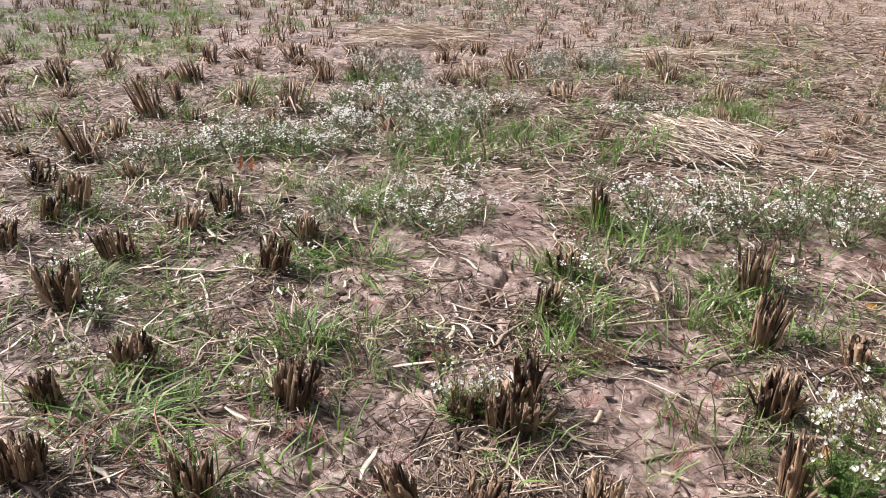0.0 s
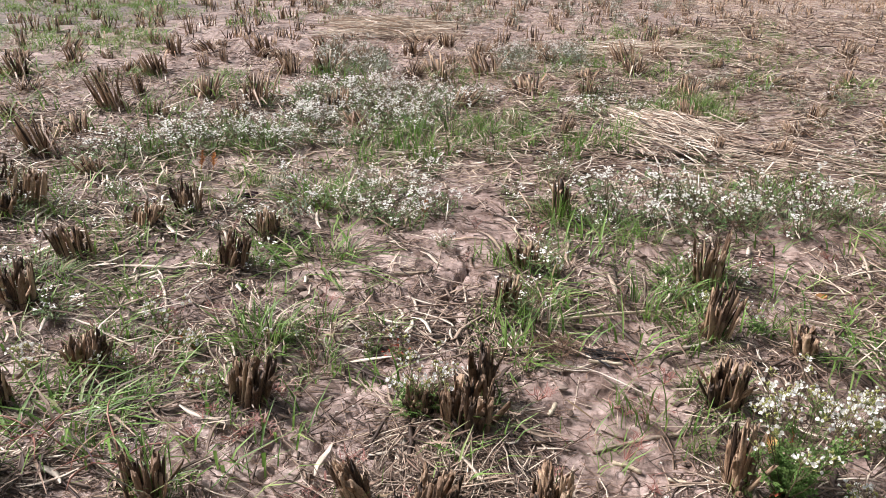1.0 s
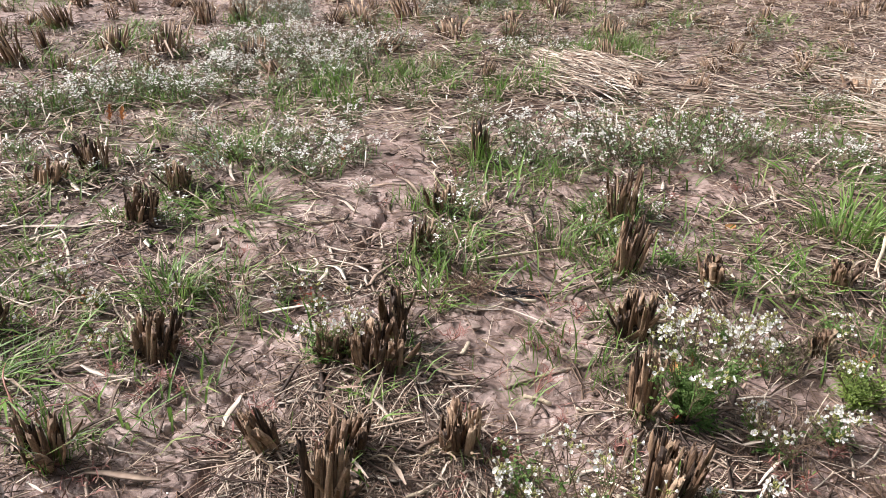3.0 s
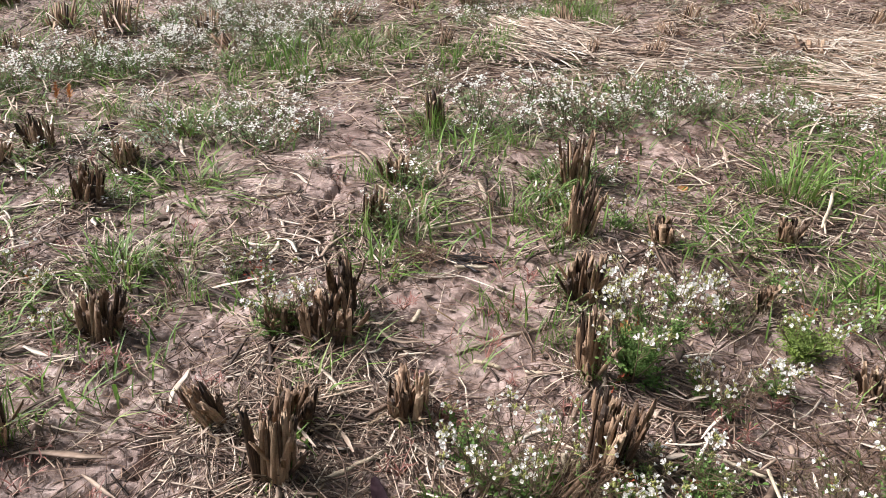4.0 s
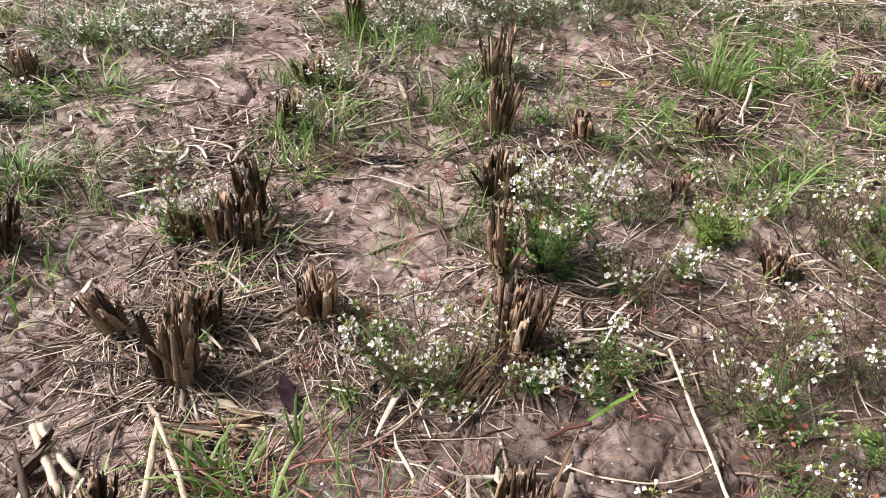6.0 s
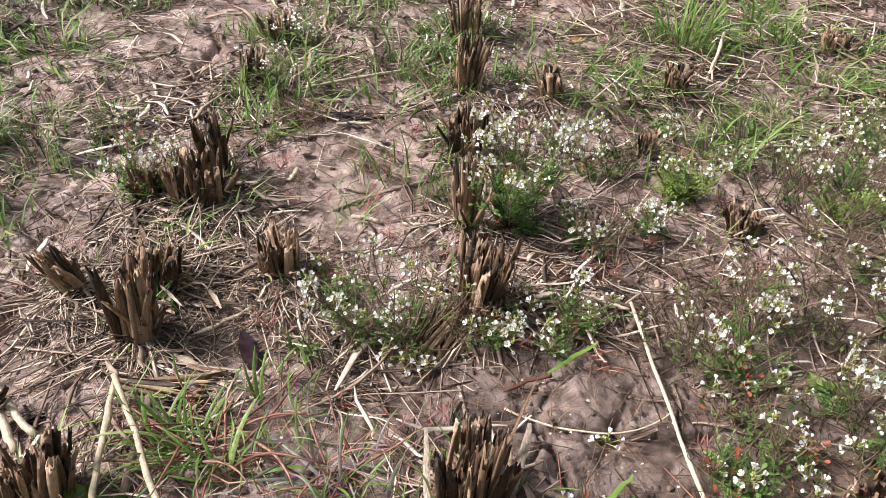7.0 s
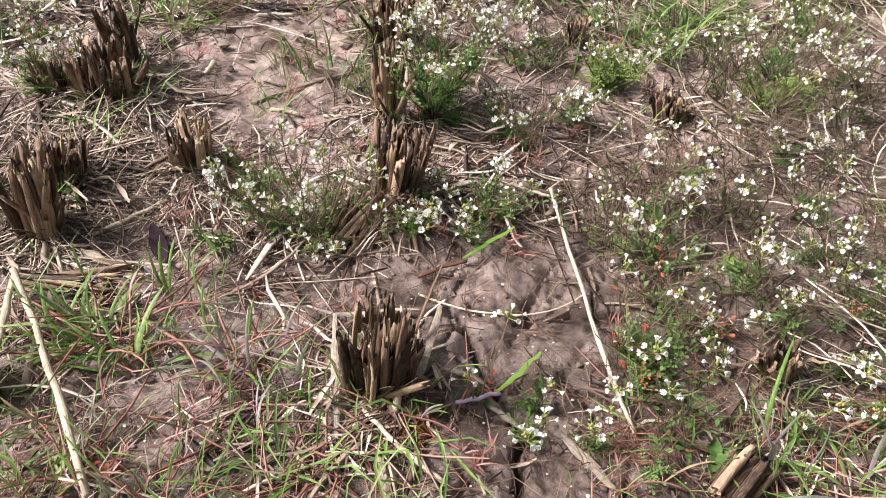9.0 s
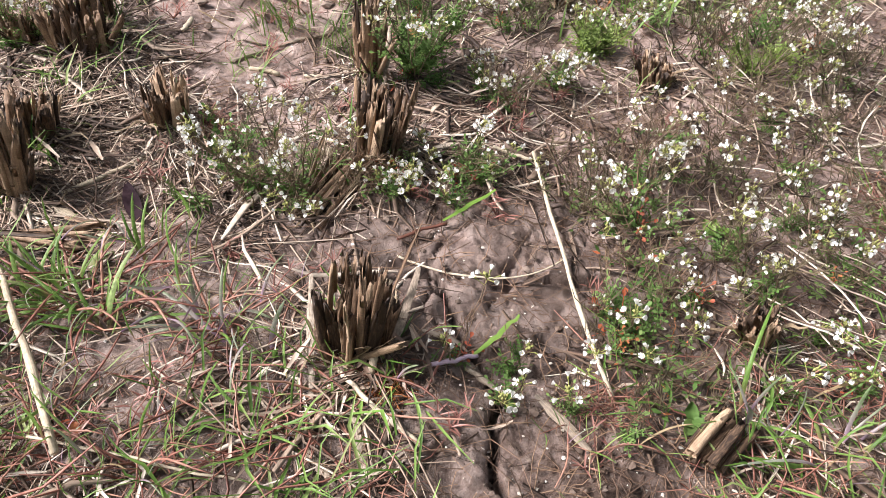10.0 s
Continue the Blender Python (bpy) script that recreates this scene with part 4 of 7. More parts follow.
SPRIGS_MORE = [
    (0.68, 1.54, 0.05, 0.05), (1.08, 0.74, 0.06, 0.045), (0.79, 0.90, 0.08, 0.07), (0.87, 0.87, 0.07, 0.05),
    (0.70, 0.63, 0.05, 0.05), (0.82, 1.21, 0.09, 0.07), (0.80, 0.81, 0.07, 0.05), (0.70, 0.58, 0.06, 0.05),
    (0.29, 0.57, 0.08, 0.05), (0.23, 0.47, 0.08, 0.04), (1.10, 0.40, 0.08, 0.06), (1.05, 0.30, 0.08, 0.06),
    (1.02, 0.88, 0.06, 0.05), (1.40, 0.75, 0.09, 0.07), (1.32, 0.55, 0.1, 0.07), (0.92, 0.42, 0.07, 0.05),
    (0.40, 1.52, 0.07, 0.05), (-0.40, 1.0, 0.06, 0.05), (1.0, 0.12, 0.07, 0.05), (0.55, 0.36, 0.06, 0.03),
]
for i, (x, y, h, r) in enumerate(SPRIGS + SPRIGS_MORE):
    cress(x, y, h, r, 1 + int(r * 75), 1, 0.6 if r < 0.03 else 0.42, SPRIG if r < 0.045 else WIRY, 50 + i, 0.04)


def far_cress(rng, bloom, h=0.11, r=0.095, leaf=None):
    """Meshes of one plant that stays far off: wiry stems, fine leaves, flower heads."""
    gs, gl, gf = Geo(), Geo(), Geo()
    for k in range(20):
        a, reach, hh = rng.uniform(0, 6.28), r * math.sqrt(rng.random()), h * rng.uniform(0.5, 1.0)
        p, q = Vector((reach * 0.3 * math.cos(a), reach * 0.3 * math.sin(a), 0)), Vector((reach * math.cos(a), reach * math.sin(a), hh))
        mid = p.lerp(q, 0.5) + Vector((rng.gauss(0, 0.006), rng.gauss(0, 0.006), 0.008))
        gs.tube([p, mid, q], [0.0011, 0.0009, 0.0007], 3, caps=False)
        for _ in range(5):
            c = p.lerp(q, rng.uniform(0.05, 0.8)) + Vector((rng.gauss(0, 0.012), rng.gauss(0, 0.012), 0))
            b, s, t = rng.uniform(0, 6.28), rng.uniform(0.006, 0.015), rng.uniform(-0.4, 0.8)
            e, f = Vector((math.cos(b), math.sin(b), t)), Vector((-math.sin(b), math.cos(b), 0))
            gl.add([c, c + e * s + f * s * 0.28, c + e * s * 1.7, c + e * s - f * s * 0.28], [(0, 1, 2), (0, 2, 3)])
        tops = [q] + [q + Vector((rng.gauss(0, 0.016), rng.gauss(0, 0.016), rng.uniform(-0.035, 0.0))) for _ in range(2)]
        for t in tops:
            if rng.random() > bloom * 0.21:
                continue
            for _ in range(rng.randint(3, 9)):
                c = t + Vector((rng.gauss(0, 0.006), rng.gauss(0, 0.006), rng.gauss(0, 0.006)))
                b, s = rng.uniform(0, 6.28), rng.uniform(0.0028, 0.0054)
                e, f, u = Vector((math.cos(b), math.sin(b), 0)) * s, Vector((-math.sin(b), math.cos(b), 0)) * s, Vector((0, 0, s * 0.5))
                gf.add([c - u, c + e + u, c + e * 0.5 + f * 0.5, c + f + u, c - e * 0.5 + f * 0.5, c - e + u, c - e * 0.5 - f * 0.5, c - f + u, c + e * 0.5 - f * 0.5],
                       [(0, 1, 2), (0, 2, 3), (0, 3, 4), (0, 4, 5), (0, 5, 6), (0, 6, 7), (0, 7, 8), (0, 8, 1)])
    return gs.mesh("stem_tangle", MAT_CSTEM), gl.mesh("foliage", leaf or MAT_GREYLEAF), gf.mesh("flowering_top", MAT_PETAL)


FAR_CRESS = [far_cress(R, bl) for bl in (1.3, 0.7, 1.1, 0.9, 1.3, 0.4, 1.1, 0.8)]
FAR_GREEN = [far_cress(R, 0.5, leaf=MAT_GREYGREEN) for _ in range(4)]


def inside(x, y, poly):
    hit = False
    for (ax, ay), (bx, by) in zip(poly, poly[1:] + poly[:1]):
        if (ay > y) != (by > y) and x < (bx - ax) * (y - ay) / (by - ay) + ax:
            hit = not hit
    return hit


def scatter(poly, count, gap, seed):
    """Places within a plot, kept a gap apart."""
    rng, out = random.Random(seed), []
    xs, ys = [p[0] for p in poly], [p[1] for p in poly]
    for _ in range(count * 12):
        x, y = rng.uniform(min(xs), max(xs)), rng.uniform(min(ys), max(ys))
        if inside(x, y, poly) and all((x - a) ** 2 + (y - b) ** 2 > gap * gap for a, b in out):
            out.append((x, y))
        if len(out) >= count:
            break
    return out


def mass(name, kinds, places, label, category):
    """One mesh of many alike plants, too far off to tell apart. places: x, y, turn, size, tallness; kinds: lists of meshes."""
    cache = {}
    for me in {m for k in kinds for m in k}:
        co = np.empty(len(me.vertices) * 3, np.float32)
        me.vertices.foreach_get("co", co)
        cache[me] = (co.reshape(-1, 3), [tuple(p.vertices) for p in me.polygons])
    mats, verts, faces, slots, at = [], [], [], [], 0
    rng = random.Random(len(places))
    heights = land([p[0] for p in places], [p[1] for p in places])
    for (x, y, turn, s, tall), z in zip(places, heights):
        c, q = math.cos(turn) * s, math.sin(turn) * s
        for me in rng.choice(kinds):
            co, fs = cache[me]
            mt = me.materials[0]  # these meshes hold one material each
            if mt not in mats:
                mats.append(mt)
            verts.append(np.stack([x + co[:, 0] * c - co[:, 1] * q, y + co[:, 0] * q + co[:, 1] * c, z + co[:, 2] * s * tall], 1))
            faces += [tuple(i + at for i in f) for f in fs]
            slots += [mats.index(mt)] * len(fs)
            at += len(co)
    me = bpy.data.meshes.new(name)
    me.from_pydata(np.concatenate(verts).tolist(), [], faces)
    for mt in mats:
        me.materials.append(mt)
    me.polygons.foreach_set("material_index", slots)
    me.polygons.foreach_set("use_smooth", [True] * len(faces))
    return tagged(new(name, me), label, category, kind="stuff")


def cress_patch(poly, count, gap, kinds, seed, size=(0.75, 1.15)):
    rng = random.Random(seed)
    for x, y in scatter(poly, count, gap, seed):
        if noise.noise((x * 5, y * 5, 2.7)) > 0.3:
            continue
        s = rng.uniform(*size) * rng.choice((0.7, 1.0, 1.15))
        few = kinds is FAR_GREEN
        root = thing("cress_plant", x, y, "grey-green cress plant with scattered white flowers" if few else "cress plant covered in small white flowers", "flowering weed", "white-flowering cress plants", rz=rng.uniform(0, 6.28), size=s)
        root.scale[2] = s * rng.uniform(0.75, 1.15)
        for name, me in zip(("stem_tangle", "foliage", "flowering_top"), rng.choice(kinds)):
            tagged(part(name, me, root), kind="stuff")


cress_patch([(-1.22, 2.55), (-0.47, 2.68), (-0.06, 2.80), (0.6, 3.7), (-0.38, 4.1), (-0.74, 3.2)], 130, 0.08, FAR_CRESS, 1, (0.85, 1.25))
cress_patch([(0.57, 1.88), (0.89, 1.84), (1.29, 1.74), (1.40, 1.92), (1.07, 2.2), (0.67, 2.2)], 44, 0.075, FAR_CRESS, 2)
cress_patch([(-0.14, 1.94), (0.14, 1.96), (0.15, 2.36), (-0.12, 2.36)], 13, 0.08, FAR_CRESS, 3)
cress_patch([(-0.42, 4.3), (-0.06, 4.3), (-0.06, 5.3), (-0.45, 5.3)], 42, 0.08, FAR_GREEN, 4)
cress_patch([(0.66, 4.3), (1.15, 4.35), (1.4, 5.5), (0.8, 5.3)], 70, 0.085, FAR_GREEN, 5)
cress_patch([(0.87, 3.2), (1.2, 3.2), (1.35, 3.8), (0.95, 3.8)], 14, 0.11, FAR_CRESS, 6)
cress_patch([(1.0, 2.4), (1.3, 2.4), (1.3, 2.7), (1.0, 2.65)], 5, 0.1, FAR_CRESS, 7)
cress_patch([(1.4, 1.7), (1.8, 1.55), (1.95, 1.75), (1.45, 1.95)], 9, 0.1, FAR_CRESS, 8)
cress_patch([(1.6, 3.4), (2.3, 3.3), (2.6, 4.4), (1.7, 4.6)], 16, 0.15, FAR_GREEN, 9)
rng = random.Random(10)
PLOT = [(-0.5, 6.6), (2.5, 6.6), (4.5, 11.0), (-1.5, 11.0)]
mass("far_cress", FAR_GREEN, [(x, y, rng.uniform(0, 6.28), rng.uniform(0.9, 1.6), 0.9) for x, y in scatter(PLOT, 110, 0.22, 10)], "grey-green flowering weeds on the far field", "flowering weed")
cress_patch([(-0.6, 2.0), (-0.3, 1.95), (-0.2, 2.3), (-0.5, 2.4)], 4, 0.12, FAR_GREEN, 11, (0.6, 0.9))

# ------------------------------------------------------------------ grass


def blade_mesh(rng, material, droop):
    """A grass blade of unit height rooted at the origin and arching along x."""
    g, n = Geo(), 7
    path = []
    for k in range(n + 1):
        u = k / n
        path.append((droop * u**2.0, 0.05 * math.sin(u * 3 + droop), u - 0.45 * droop * u**3))
    widths = [0.022 * (0.55 + 0.9 * min(u * 3, 1) * (1 - u) ** 0.8) if u < 1 else 0.001 for u in [k / n for k in range(n + 1)]]
    g.ribbon(path, widths, 0.45, Vector((0, 1, 0)))
    return g.mesh("blade", material)


BLADES = {
    "green": [blade_mesh(R, MAT_GRASS, d) for d in (0.1, 0.3, 0.55, 0.8, 1.0)],
    "fresh": [blade_mesh(R, MAT_BRIGHT, d) for d in (0.1, 0.25, 0.45, 0.7)],
    "purple": [blade_mesh(R, MAT_BLUISH, d) for d in (0.2, 0.5, 0.8)],
    "dry": [blade_mesh(R, MAT_DRYG, d) for d in (0.3, 0.7, 1.1)],
}




def fine_tuft(rng, blades, dry):
    """The close undergrowth of one tuft, 0.1 high and 0.06 in radius: many thin blades, some withered."""
    g = Geo()
    for _ in range(blades):
        a, q = rng.uniform(0, 6.283), math.sqrt(rng.random())
        p = Vector((0.05 * q * math.cos(a), 0.05 * q * math.sin(a), -0.006))
        b, L, o = a + rng.gauss(0, 0.8), 0.1 * rng.uniform(0.3, 1.1), rng.uniform(0.1, 0.9) * (0.4 + q)
        d, w = Vector((math.cos(b) * o, math.sin(b) * o, 1)).normalized() * L, rng.uniform(0.0007, 0.0017)
        g.ribbon([p, p + d * 0.55, p + d + Vector((math.cos(b), math.sin(b), -0.7)) * L * 0.28], [w * 0.8, w, 0.0002], 0.4, slot=1 if rng.random() < dry else 0)
    return g.mesh("foliage", MAT_GRASS_J, MAT_STRAW_J)


FINE_TUFTS = [fine_tuft(R, 75, d) for d in (0.12, 0.2, 0.3, 0.15)]


def tuft(x, y, h, r, count, mix, label, seed, spread=0.5, wide=1.0):
    rng = random.Random(seed)
    root = thing("grass_tuft", x, y, label, "grass", "grass tufts")
    if y > 0.6:
        tagged(part("foliage", rng.choice(FINE_TUFTS), root, Matrix.LocRotScale((0, 0, 0), Euler((0, 0, rng.uniform(0, 6.28))), Vector((r / 0.055, r / 0.055, h / 0.1)))), kind="stuff")
        count = int(count * 0.5)
    for _ in range(count):
        a, q = rng.uniform(0, 6.283), math.sqrt(rng.random())
        hh = h * rng.uniform(0.5, 1.15)
        w = hh * rng.uniform(0.8, 1.3) * wide * (0.11 / max(h, 0.05)) ** 0.5
        p = (r * 0.6 * q * math.cos(a), r * 0.6 * q * math.sin(a), -0.003)
        kind = rng.choices(list(mix), list(mix.values()))[0]
        part("blade", rng.choice(BLADES[kind]), root, Matrix.LocRotScale(p, Euler((rng.gauss(0, 0.12), rng.uniform(0, spread), a + rng.gauss(0, 0.5))), Vector((hh, w, hh))))
    return root


GREENISH, MIXED = {"green": 6, "fresh": 2, "dry": 1}, {"green": 4, "dry": 3, "purple": 1}
tuft(1.32, 1.31, 0.16, 0.10, 110, {"fresh": 9, "dry": 1}, "bright fresh green grass tuft on straw", 1, 0.45, 0.8)
TUFTS_A = [
    (-0.21, 1.69, 0.09, 0.12, 38), (-0.23, 2.15, 0.13, 0.065, 22), (-0.52, 2.33, 0.09, 0.06, 16), (-0.30, 2.16, 0.09, 0.085, 18),
    (0.69, 1.42, 0.11, 0.055, 22), (0.35, 1.40, 0.10, 0.075, 30), (0.22, 1.12, 0.09, 0.065, 26), (0.64, 1.27, 0.07, 0.045, 14),
    (0.50, 1.96, 0.17, 0.06, 26), (0.76, 1.48, 0.09, 0.05, 16), (-0.26, 2.07, 0.11, 0.1, 26), (-0.18, 2.24, 0.12, 0.06, 18),
    (0.63, 1.84, 0.07, 0.085, 24), (-0.31, 1.16, 0.11, 0.06, 24), (-0.51, 1.11, 0.08, 0.06, 20), (-0.34, 1.23, 0.08, 0.07, 20),
    (1.18, 0.83, 0.10, 0.07, 30), (1.08, 0.83, 0.08, 0.07, 22),
]
TUFTS_B = [
    (-1.00, 1.56, 0.05, 0.065, 16), (-0.88, 1.52, 0.06, 0.06, 18), (-0.67, 1.52, 0.06, 0.09, 22), (-0.63, 1.23, 0.05, 0.05, 12),
    (-0.62, 0.91, 0.07, 0.11, 24), (-0.51, 0.97, 0.06, 0.05, 16), (1.18, 0.99, 0.06, 0.08, 18), (1.02, 1.09, 0.06, 0.10, 22),
    (1.48, 0.99, 0.08, 0.11, 24), (1.53, 1.34, 0.11, 0.13, 34), (1.54, 1.22, 0.13, 0.06, 18), (1.45, 1.62, 0.08, 0.12, 24),
    (-0.36, 1.00, 0.06, 0.035, 14), (-0.05, 1.24, 0.06, 0.045, 12), (0.66, 1.02, 0.05, 0.04, 10), (1.3, 0.9, 0.07, 0.08, 18),
    (0.33, 1.62, 0.08, 0.06, 18), (0.57, 0.99, 0.06, 0.04, 9),
]
for i, (x, y, h, r, n) in enumerate(TUFTS_A):
    far = y > 1.9
    tuft(x, y, h * (1.0 if far else 0.92), r * 1.1, int(n * (1.0 if far else 1.3)), MIXED if (x, y) == (0.50, 1.96) else GREENISH, "green grass tuft growing among rice stubble", 20 + i, 0.6, 0.7 if far else 0.85)
for i, (x, y, h, r, n) in enumerate(TUFTS_B):
    tuft(x, y, h, r, n, MIXED, "half-dry grass tuft with green and straw blades", 60 + i, 0.8)
tuft(-0.41, 0.72, 0.12, 0.04, 16, {"purple": 5, "green": 2, "dry": 2}, "purple-tinged broad grass blades in a stubble clump", 90, 0.5, 1.1)
tuft(0.74, -0.03, 0.14, 0.02, 5, {"purple": 2, "green": 2}, "broad upright purple-green grass blades", 91, 0.25, 1.0)
tuft(0.81, -0.10, 0.10, 0.06, 14, {"purple": 2, "green": 4}, "broad grass blades with purple bases", 92, 0.9, 0.8)
tuft(0.95, -0.02, 0.09, 0.05, 10, MIXED, "grass tuft with bent purple-green blades", 93, 0.9, 0.8)


def culm_mesh(rng):
    """A jointed creeping stalk of unit length that rises along x."""
    g = Geo()
    lift = rng.uniform(0.05, 0.35)
    path = [(k / 6, 0.035 * math.sin(k * 0.9 + lift * 20), lift * math.sin(k / 6 * 2.4)) for k in range(7)]
    g.tube(path, [0.017, 0.014, 0.017, 0.013, 0.014, 0.01, 0.006], 5, 0.8)
    return g.mesh("culm", MAT_RED), path


CULMS = [culm_mesh(R) for _ in range(6)]


def creeping_grass(x, y, reach, count, label, seed, purple=0.3):
    """Low sprawling grass: reddish culms that run out over the mud, with blades at the joints."""
    rng = random.Random(seed)
    root = thing("creeping_grass", x, y, label, "grass", "creeping grass")
    for k in range(count):
        a, L = 6.283 * k / count + rng.gauss(0, 0.35), reach * rng.uniform(0.5, 1.1)
        me, path = rng.choice(CULMS)
        w = min(L, 0.13)
        cu = part("culm", me, root, Matrix.LocRotScale((rng.gauss(0, reach * 0.15), rng.gauss(0, reach * 0.15), 0.004), Euler((0, -rng.uniform(0, 0.35), a)), Vector((L, L, L))))
        for j in range(rng.randint(1, 4)):
            p = Vector(path[rng.randint(1, 6)])
            kind = "purple" if rng.random() < purple else rng.choice(("green", "green", "fresh", "fresh", "fresh", "dry"))
            bl, wd = rng.uniform(0.025, 0.075) / L, rng.uniform(0.5, 1.05)
            part("blade", BLADES[kind][min(rng.randint(0, 2), rng.randint(0, 2))], cu, Matrix.LocRotScale(p, Euler((rng.gauss(0, 0.5), rng.uniform(0.1, 1.1), rng.gauss(0, 0.8))), Vector((bl, bl * wd, bl))))
    return root


tuft(0.21, 0.27, 0.085, 0.03, 8, {"purple": 3, "green": 1}, "purple-tinged grass blades with bluish tips", 94, 0.6, 1.0)


def shoot(x, y, blades, label):
    """A few broad blades from one foot: kind, bearing and lean in degrees, length, width."""
    root = thing("grass_shoot", x, y, label, "grass", "grass tufts")
    for kind, bearing, lean, length, wide in blades:
        part("blade", BLADES[kind][1], root, Matrix.LocRotScale((0, 0, -0.002), Euler((0, radians(lean), radians(bearing))), Vector((length * 1.12, wide / 0.036, length * 1.12))))


shoot(0.232, 0.235, [("purple", 128, 48, 0.12, 0.0035), ("purple", 80, 4, 0.09, 0.003), ("purple", 10, 66, 0.055, 0.003), ("green", 160, 62, 0.09, 0.0028), ("green", -60, 55, 0.07, 0.0028), ("purple", 140, 66, 0.07, 0.003)], "long purple-tinged grass blades from one foot")
shoot(0.105, 0.29, [("fresh", 58, 42, 0.105, 0.005), ("fresh", -8, 68, 0.11, 0.004), ("green", 112, 38, 0.09, 0.0035), ("green", 135, 42, 0.11, 0.0035), ("fresh", 170, 50, 0.08, 0.003), ("green", 30, 30, 0.07, 0.003)], "broad bright green grass blades over straw")
shoot(0.03, 0.35, [("fresh", 100, 30, 0.085, 0.004), ("green", 60, 40, 0.09, 0.0035), ("fresh", 150, 48, 0.08, 0.0032), ("green", 10, 55, 0.07, 0.003)], "broad bright green grass blades over straw")
shoot(0.155, 0.39, [("fresh", 85, 12, 0.085, 0.0035), ("fresh", 70, 28, 0.08, 0.003), ("green", 110, 20, 0.07, 0.003)], "upright fresh green grass blades beside dead leaf")
tuft(0.27, 0.2, 0.09, 0.015, 4, {"purple": 1, "fresh": 1}, "upright grass shoots with purple bases", 95, 0.25, 1.0)
tuft(0.07, 0.35, 0.09, 0.06, 34, {"fresh": 5, "green": 3}, "dense bright green grass sprouting from straw", 96, 0.9, 0.9)
creeping_grass(0.08, 0.33, 0.13, 20, "sprawling green grass with reddish creeping culms", 1, 0.12)
creeping_grass(0.01, 0.38, 0.08, 9, "green creeping grass over loose straw", 2, 0.1)
creeping_grass(0.16, 0.38, 0.07, 7, "green creeping grass with upright blades", 3, 0.15)
creeping_grass(0.23, 0.26, 0.10, 16, "creeping grass with purple-tinged blades and red culms", 4, 0.5)
creeping_grass(0.04, 0.17, 0.10, 18, "reddish creeping grass matted with straw", 5, 0.2)
creeping_grass(0.23, 0.09, 0.10, 18, "reddish creeping grass over wet mud", 6, 0.25)
creeping_grass(0.13, 0.09, 0.09, 15, "matted creeping grass with dry blades", 7, 0.2)
creeping_grass(0.36, 0.13, 0.11, 5, "pale red creeping grass below stubble", 8, 0.2)
creeping_grass(0.31, 0.84, 0.075, 5, "pink-stemmed creeping grass star on mud", 9, 0.1)
creeping_grass(0.48, 1.08, 0.06, 6, "red-stemmed grass seedling on mud", 10, 0.1)
creeping_grass(0.55, 0.0, 0.07, 6, "red creeping grass beside a mud crack", 11, 0.2)
creeping_grass(0.72, -0.1, 0.1, 8, "creeping grass with red culms and green blades", 12, 0.3)
creeping_grass(-0.52, 0.8, 0.12, 8, "sprawling pale green grass with pink culms", 13, 0.4)
creeping_grass(-0.66, 0.87, 0.11, 7, "sprawling grass with pink culms over straw", 14, 0.4)


def low_tuft(rng):
    """Low tangled grass: thin green blades, reddish runners and withered blades, as three meshes."""
    geos = [Geo(), Geo(), Geo()]
    for slot, many in enumerate((11, 17, 15)):
        for _ in range(many):
            a, q, b = rng.uniform(0, 6.283), 0.05 * math.sqrt(rng.random()), rng.uniform(0, 6.283)
            p, L = Vector((q * math.cos(a), q * math.sin(a), 0.002)), rng.uniform(0.025, 0.075)
            d = Vector((math.cos(b), math.sin(b), (rng.uniform(0.1, 1.0), rng.uniform(0.02, 0.4), rng.uniform(0.0, 0.3))[slot])) * L
            e = Vector((-math.sin(b), math.cos(b), 0)) * L * rng.gauss(0, 0.15)
            w = rng.uniform(0.0006, 0.0015)
            if slot == 1:
                geos[1].tube([p, p + d * 0.5 + e, p + d], [w, w * 0.8, w * 0.5], 3, caps=False)
            else:
                geos[slot].ribbon([p, p + d * 0.55 + e, p + d - Vector((0, 0, d.z * 0.3))], [w * 0.8, w, 0.0002], 0.4)
    return [g.mesh("low_grass", mt) for g, mt in zip(geos, (MAT_GRASS_J, MAT_RED_J, MAT_BROWN))]


def far_tuft(rng, h=0.1, r=0.07):
    g = Geo()
    for _ in range(34):
        a, q, b = rng.uniform(0, 6.28), r * math.sqrt(rng.random()), rng.uniform(0, 6.28)
        p = Vector((q * math.cos(a), q * math.sin(a), -0.01))
        L, o = h * rng.uniform(0.5, 1.2), rng.uniform(0.1, 0.7)
        d = Vector((math.cos(b) * o, math.sin(b) * o, 1)) * L
        w = rng.uniform(0.0012, 0.0028)
        g.ribbon([p, p + d * 0.5, p + d + Vector((math.cos(b), math.sin(b), -0.5)) * L * 0.25], [w, w, 0.0003], 0.4)
    return g.mesh("foliage", MAT_GRASS_J)


FAR_TUFTS = [far_tuft(R) for _ in range(6)]


def grass_patch(poly, count, gap, seed, size=(0.7, 1.3), tall=1.0):
    rng = random.Random(seed)
    for x, y in scatter(poly, count, gap, seed):
        s = rng.uniform(*size)
        root = thing("grass_tuft", x, y, "distant green grass tuft in field mud", "grass", "grass tufts", rz=rng.uniform(0, 6.28), size=s)
        root.scale[2] = s * tall
        tagged(part("foliage", rng.choice(FAR_TUFTS[:3] + FINE_TUFTS), root), kind="stuff")


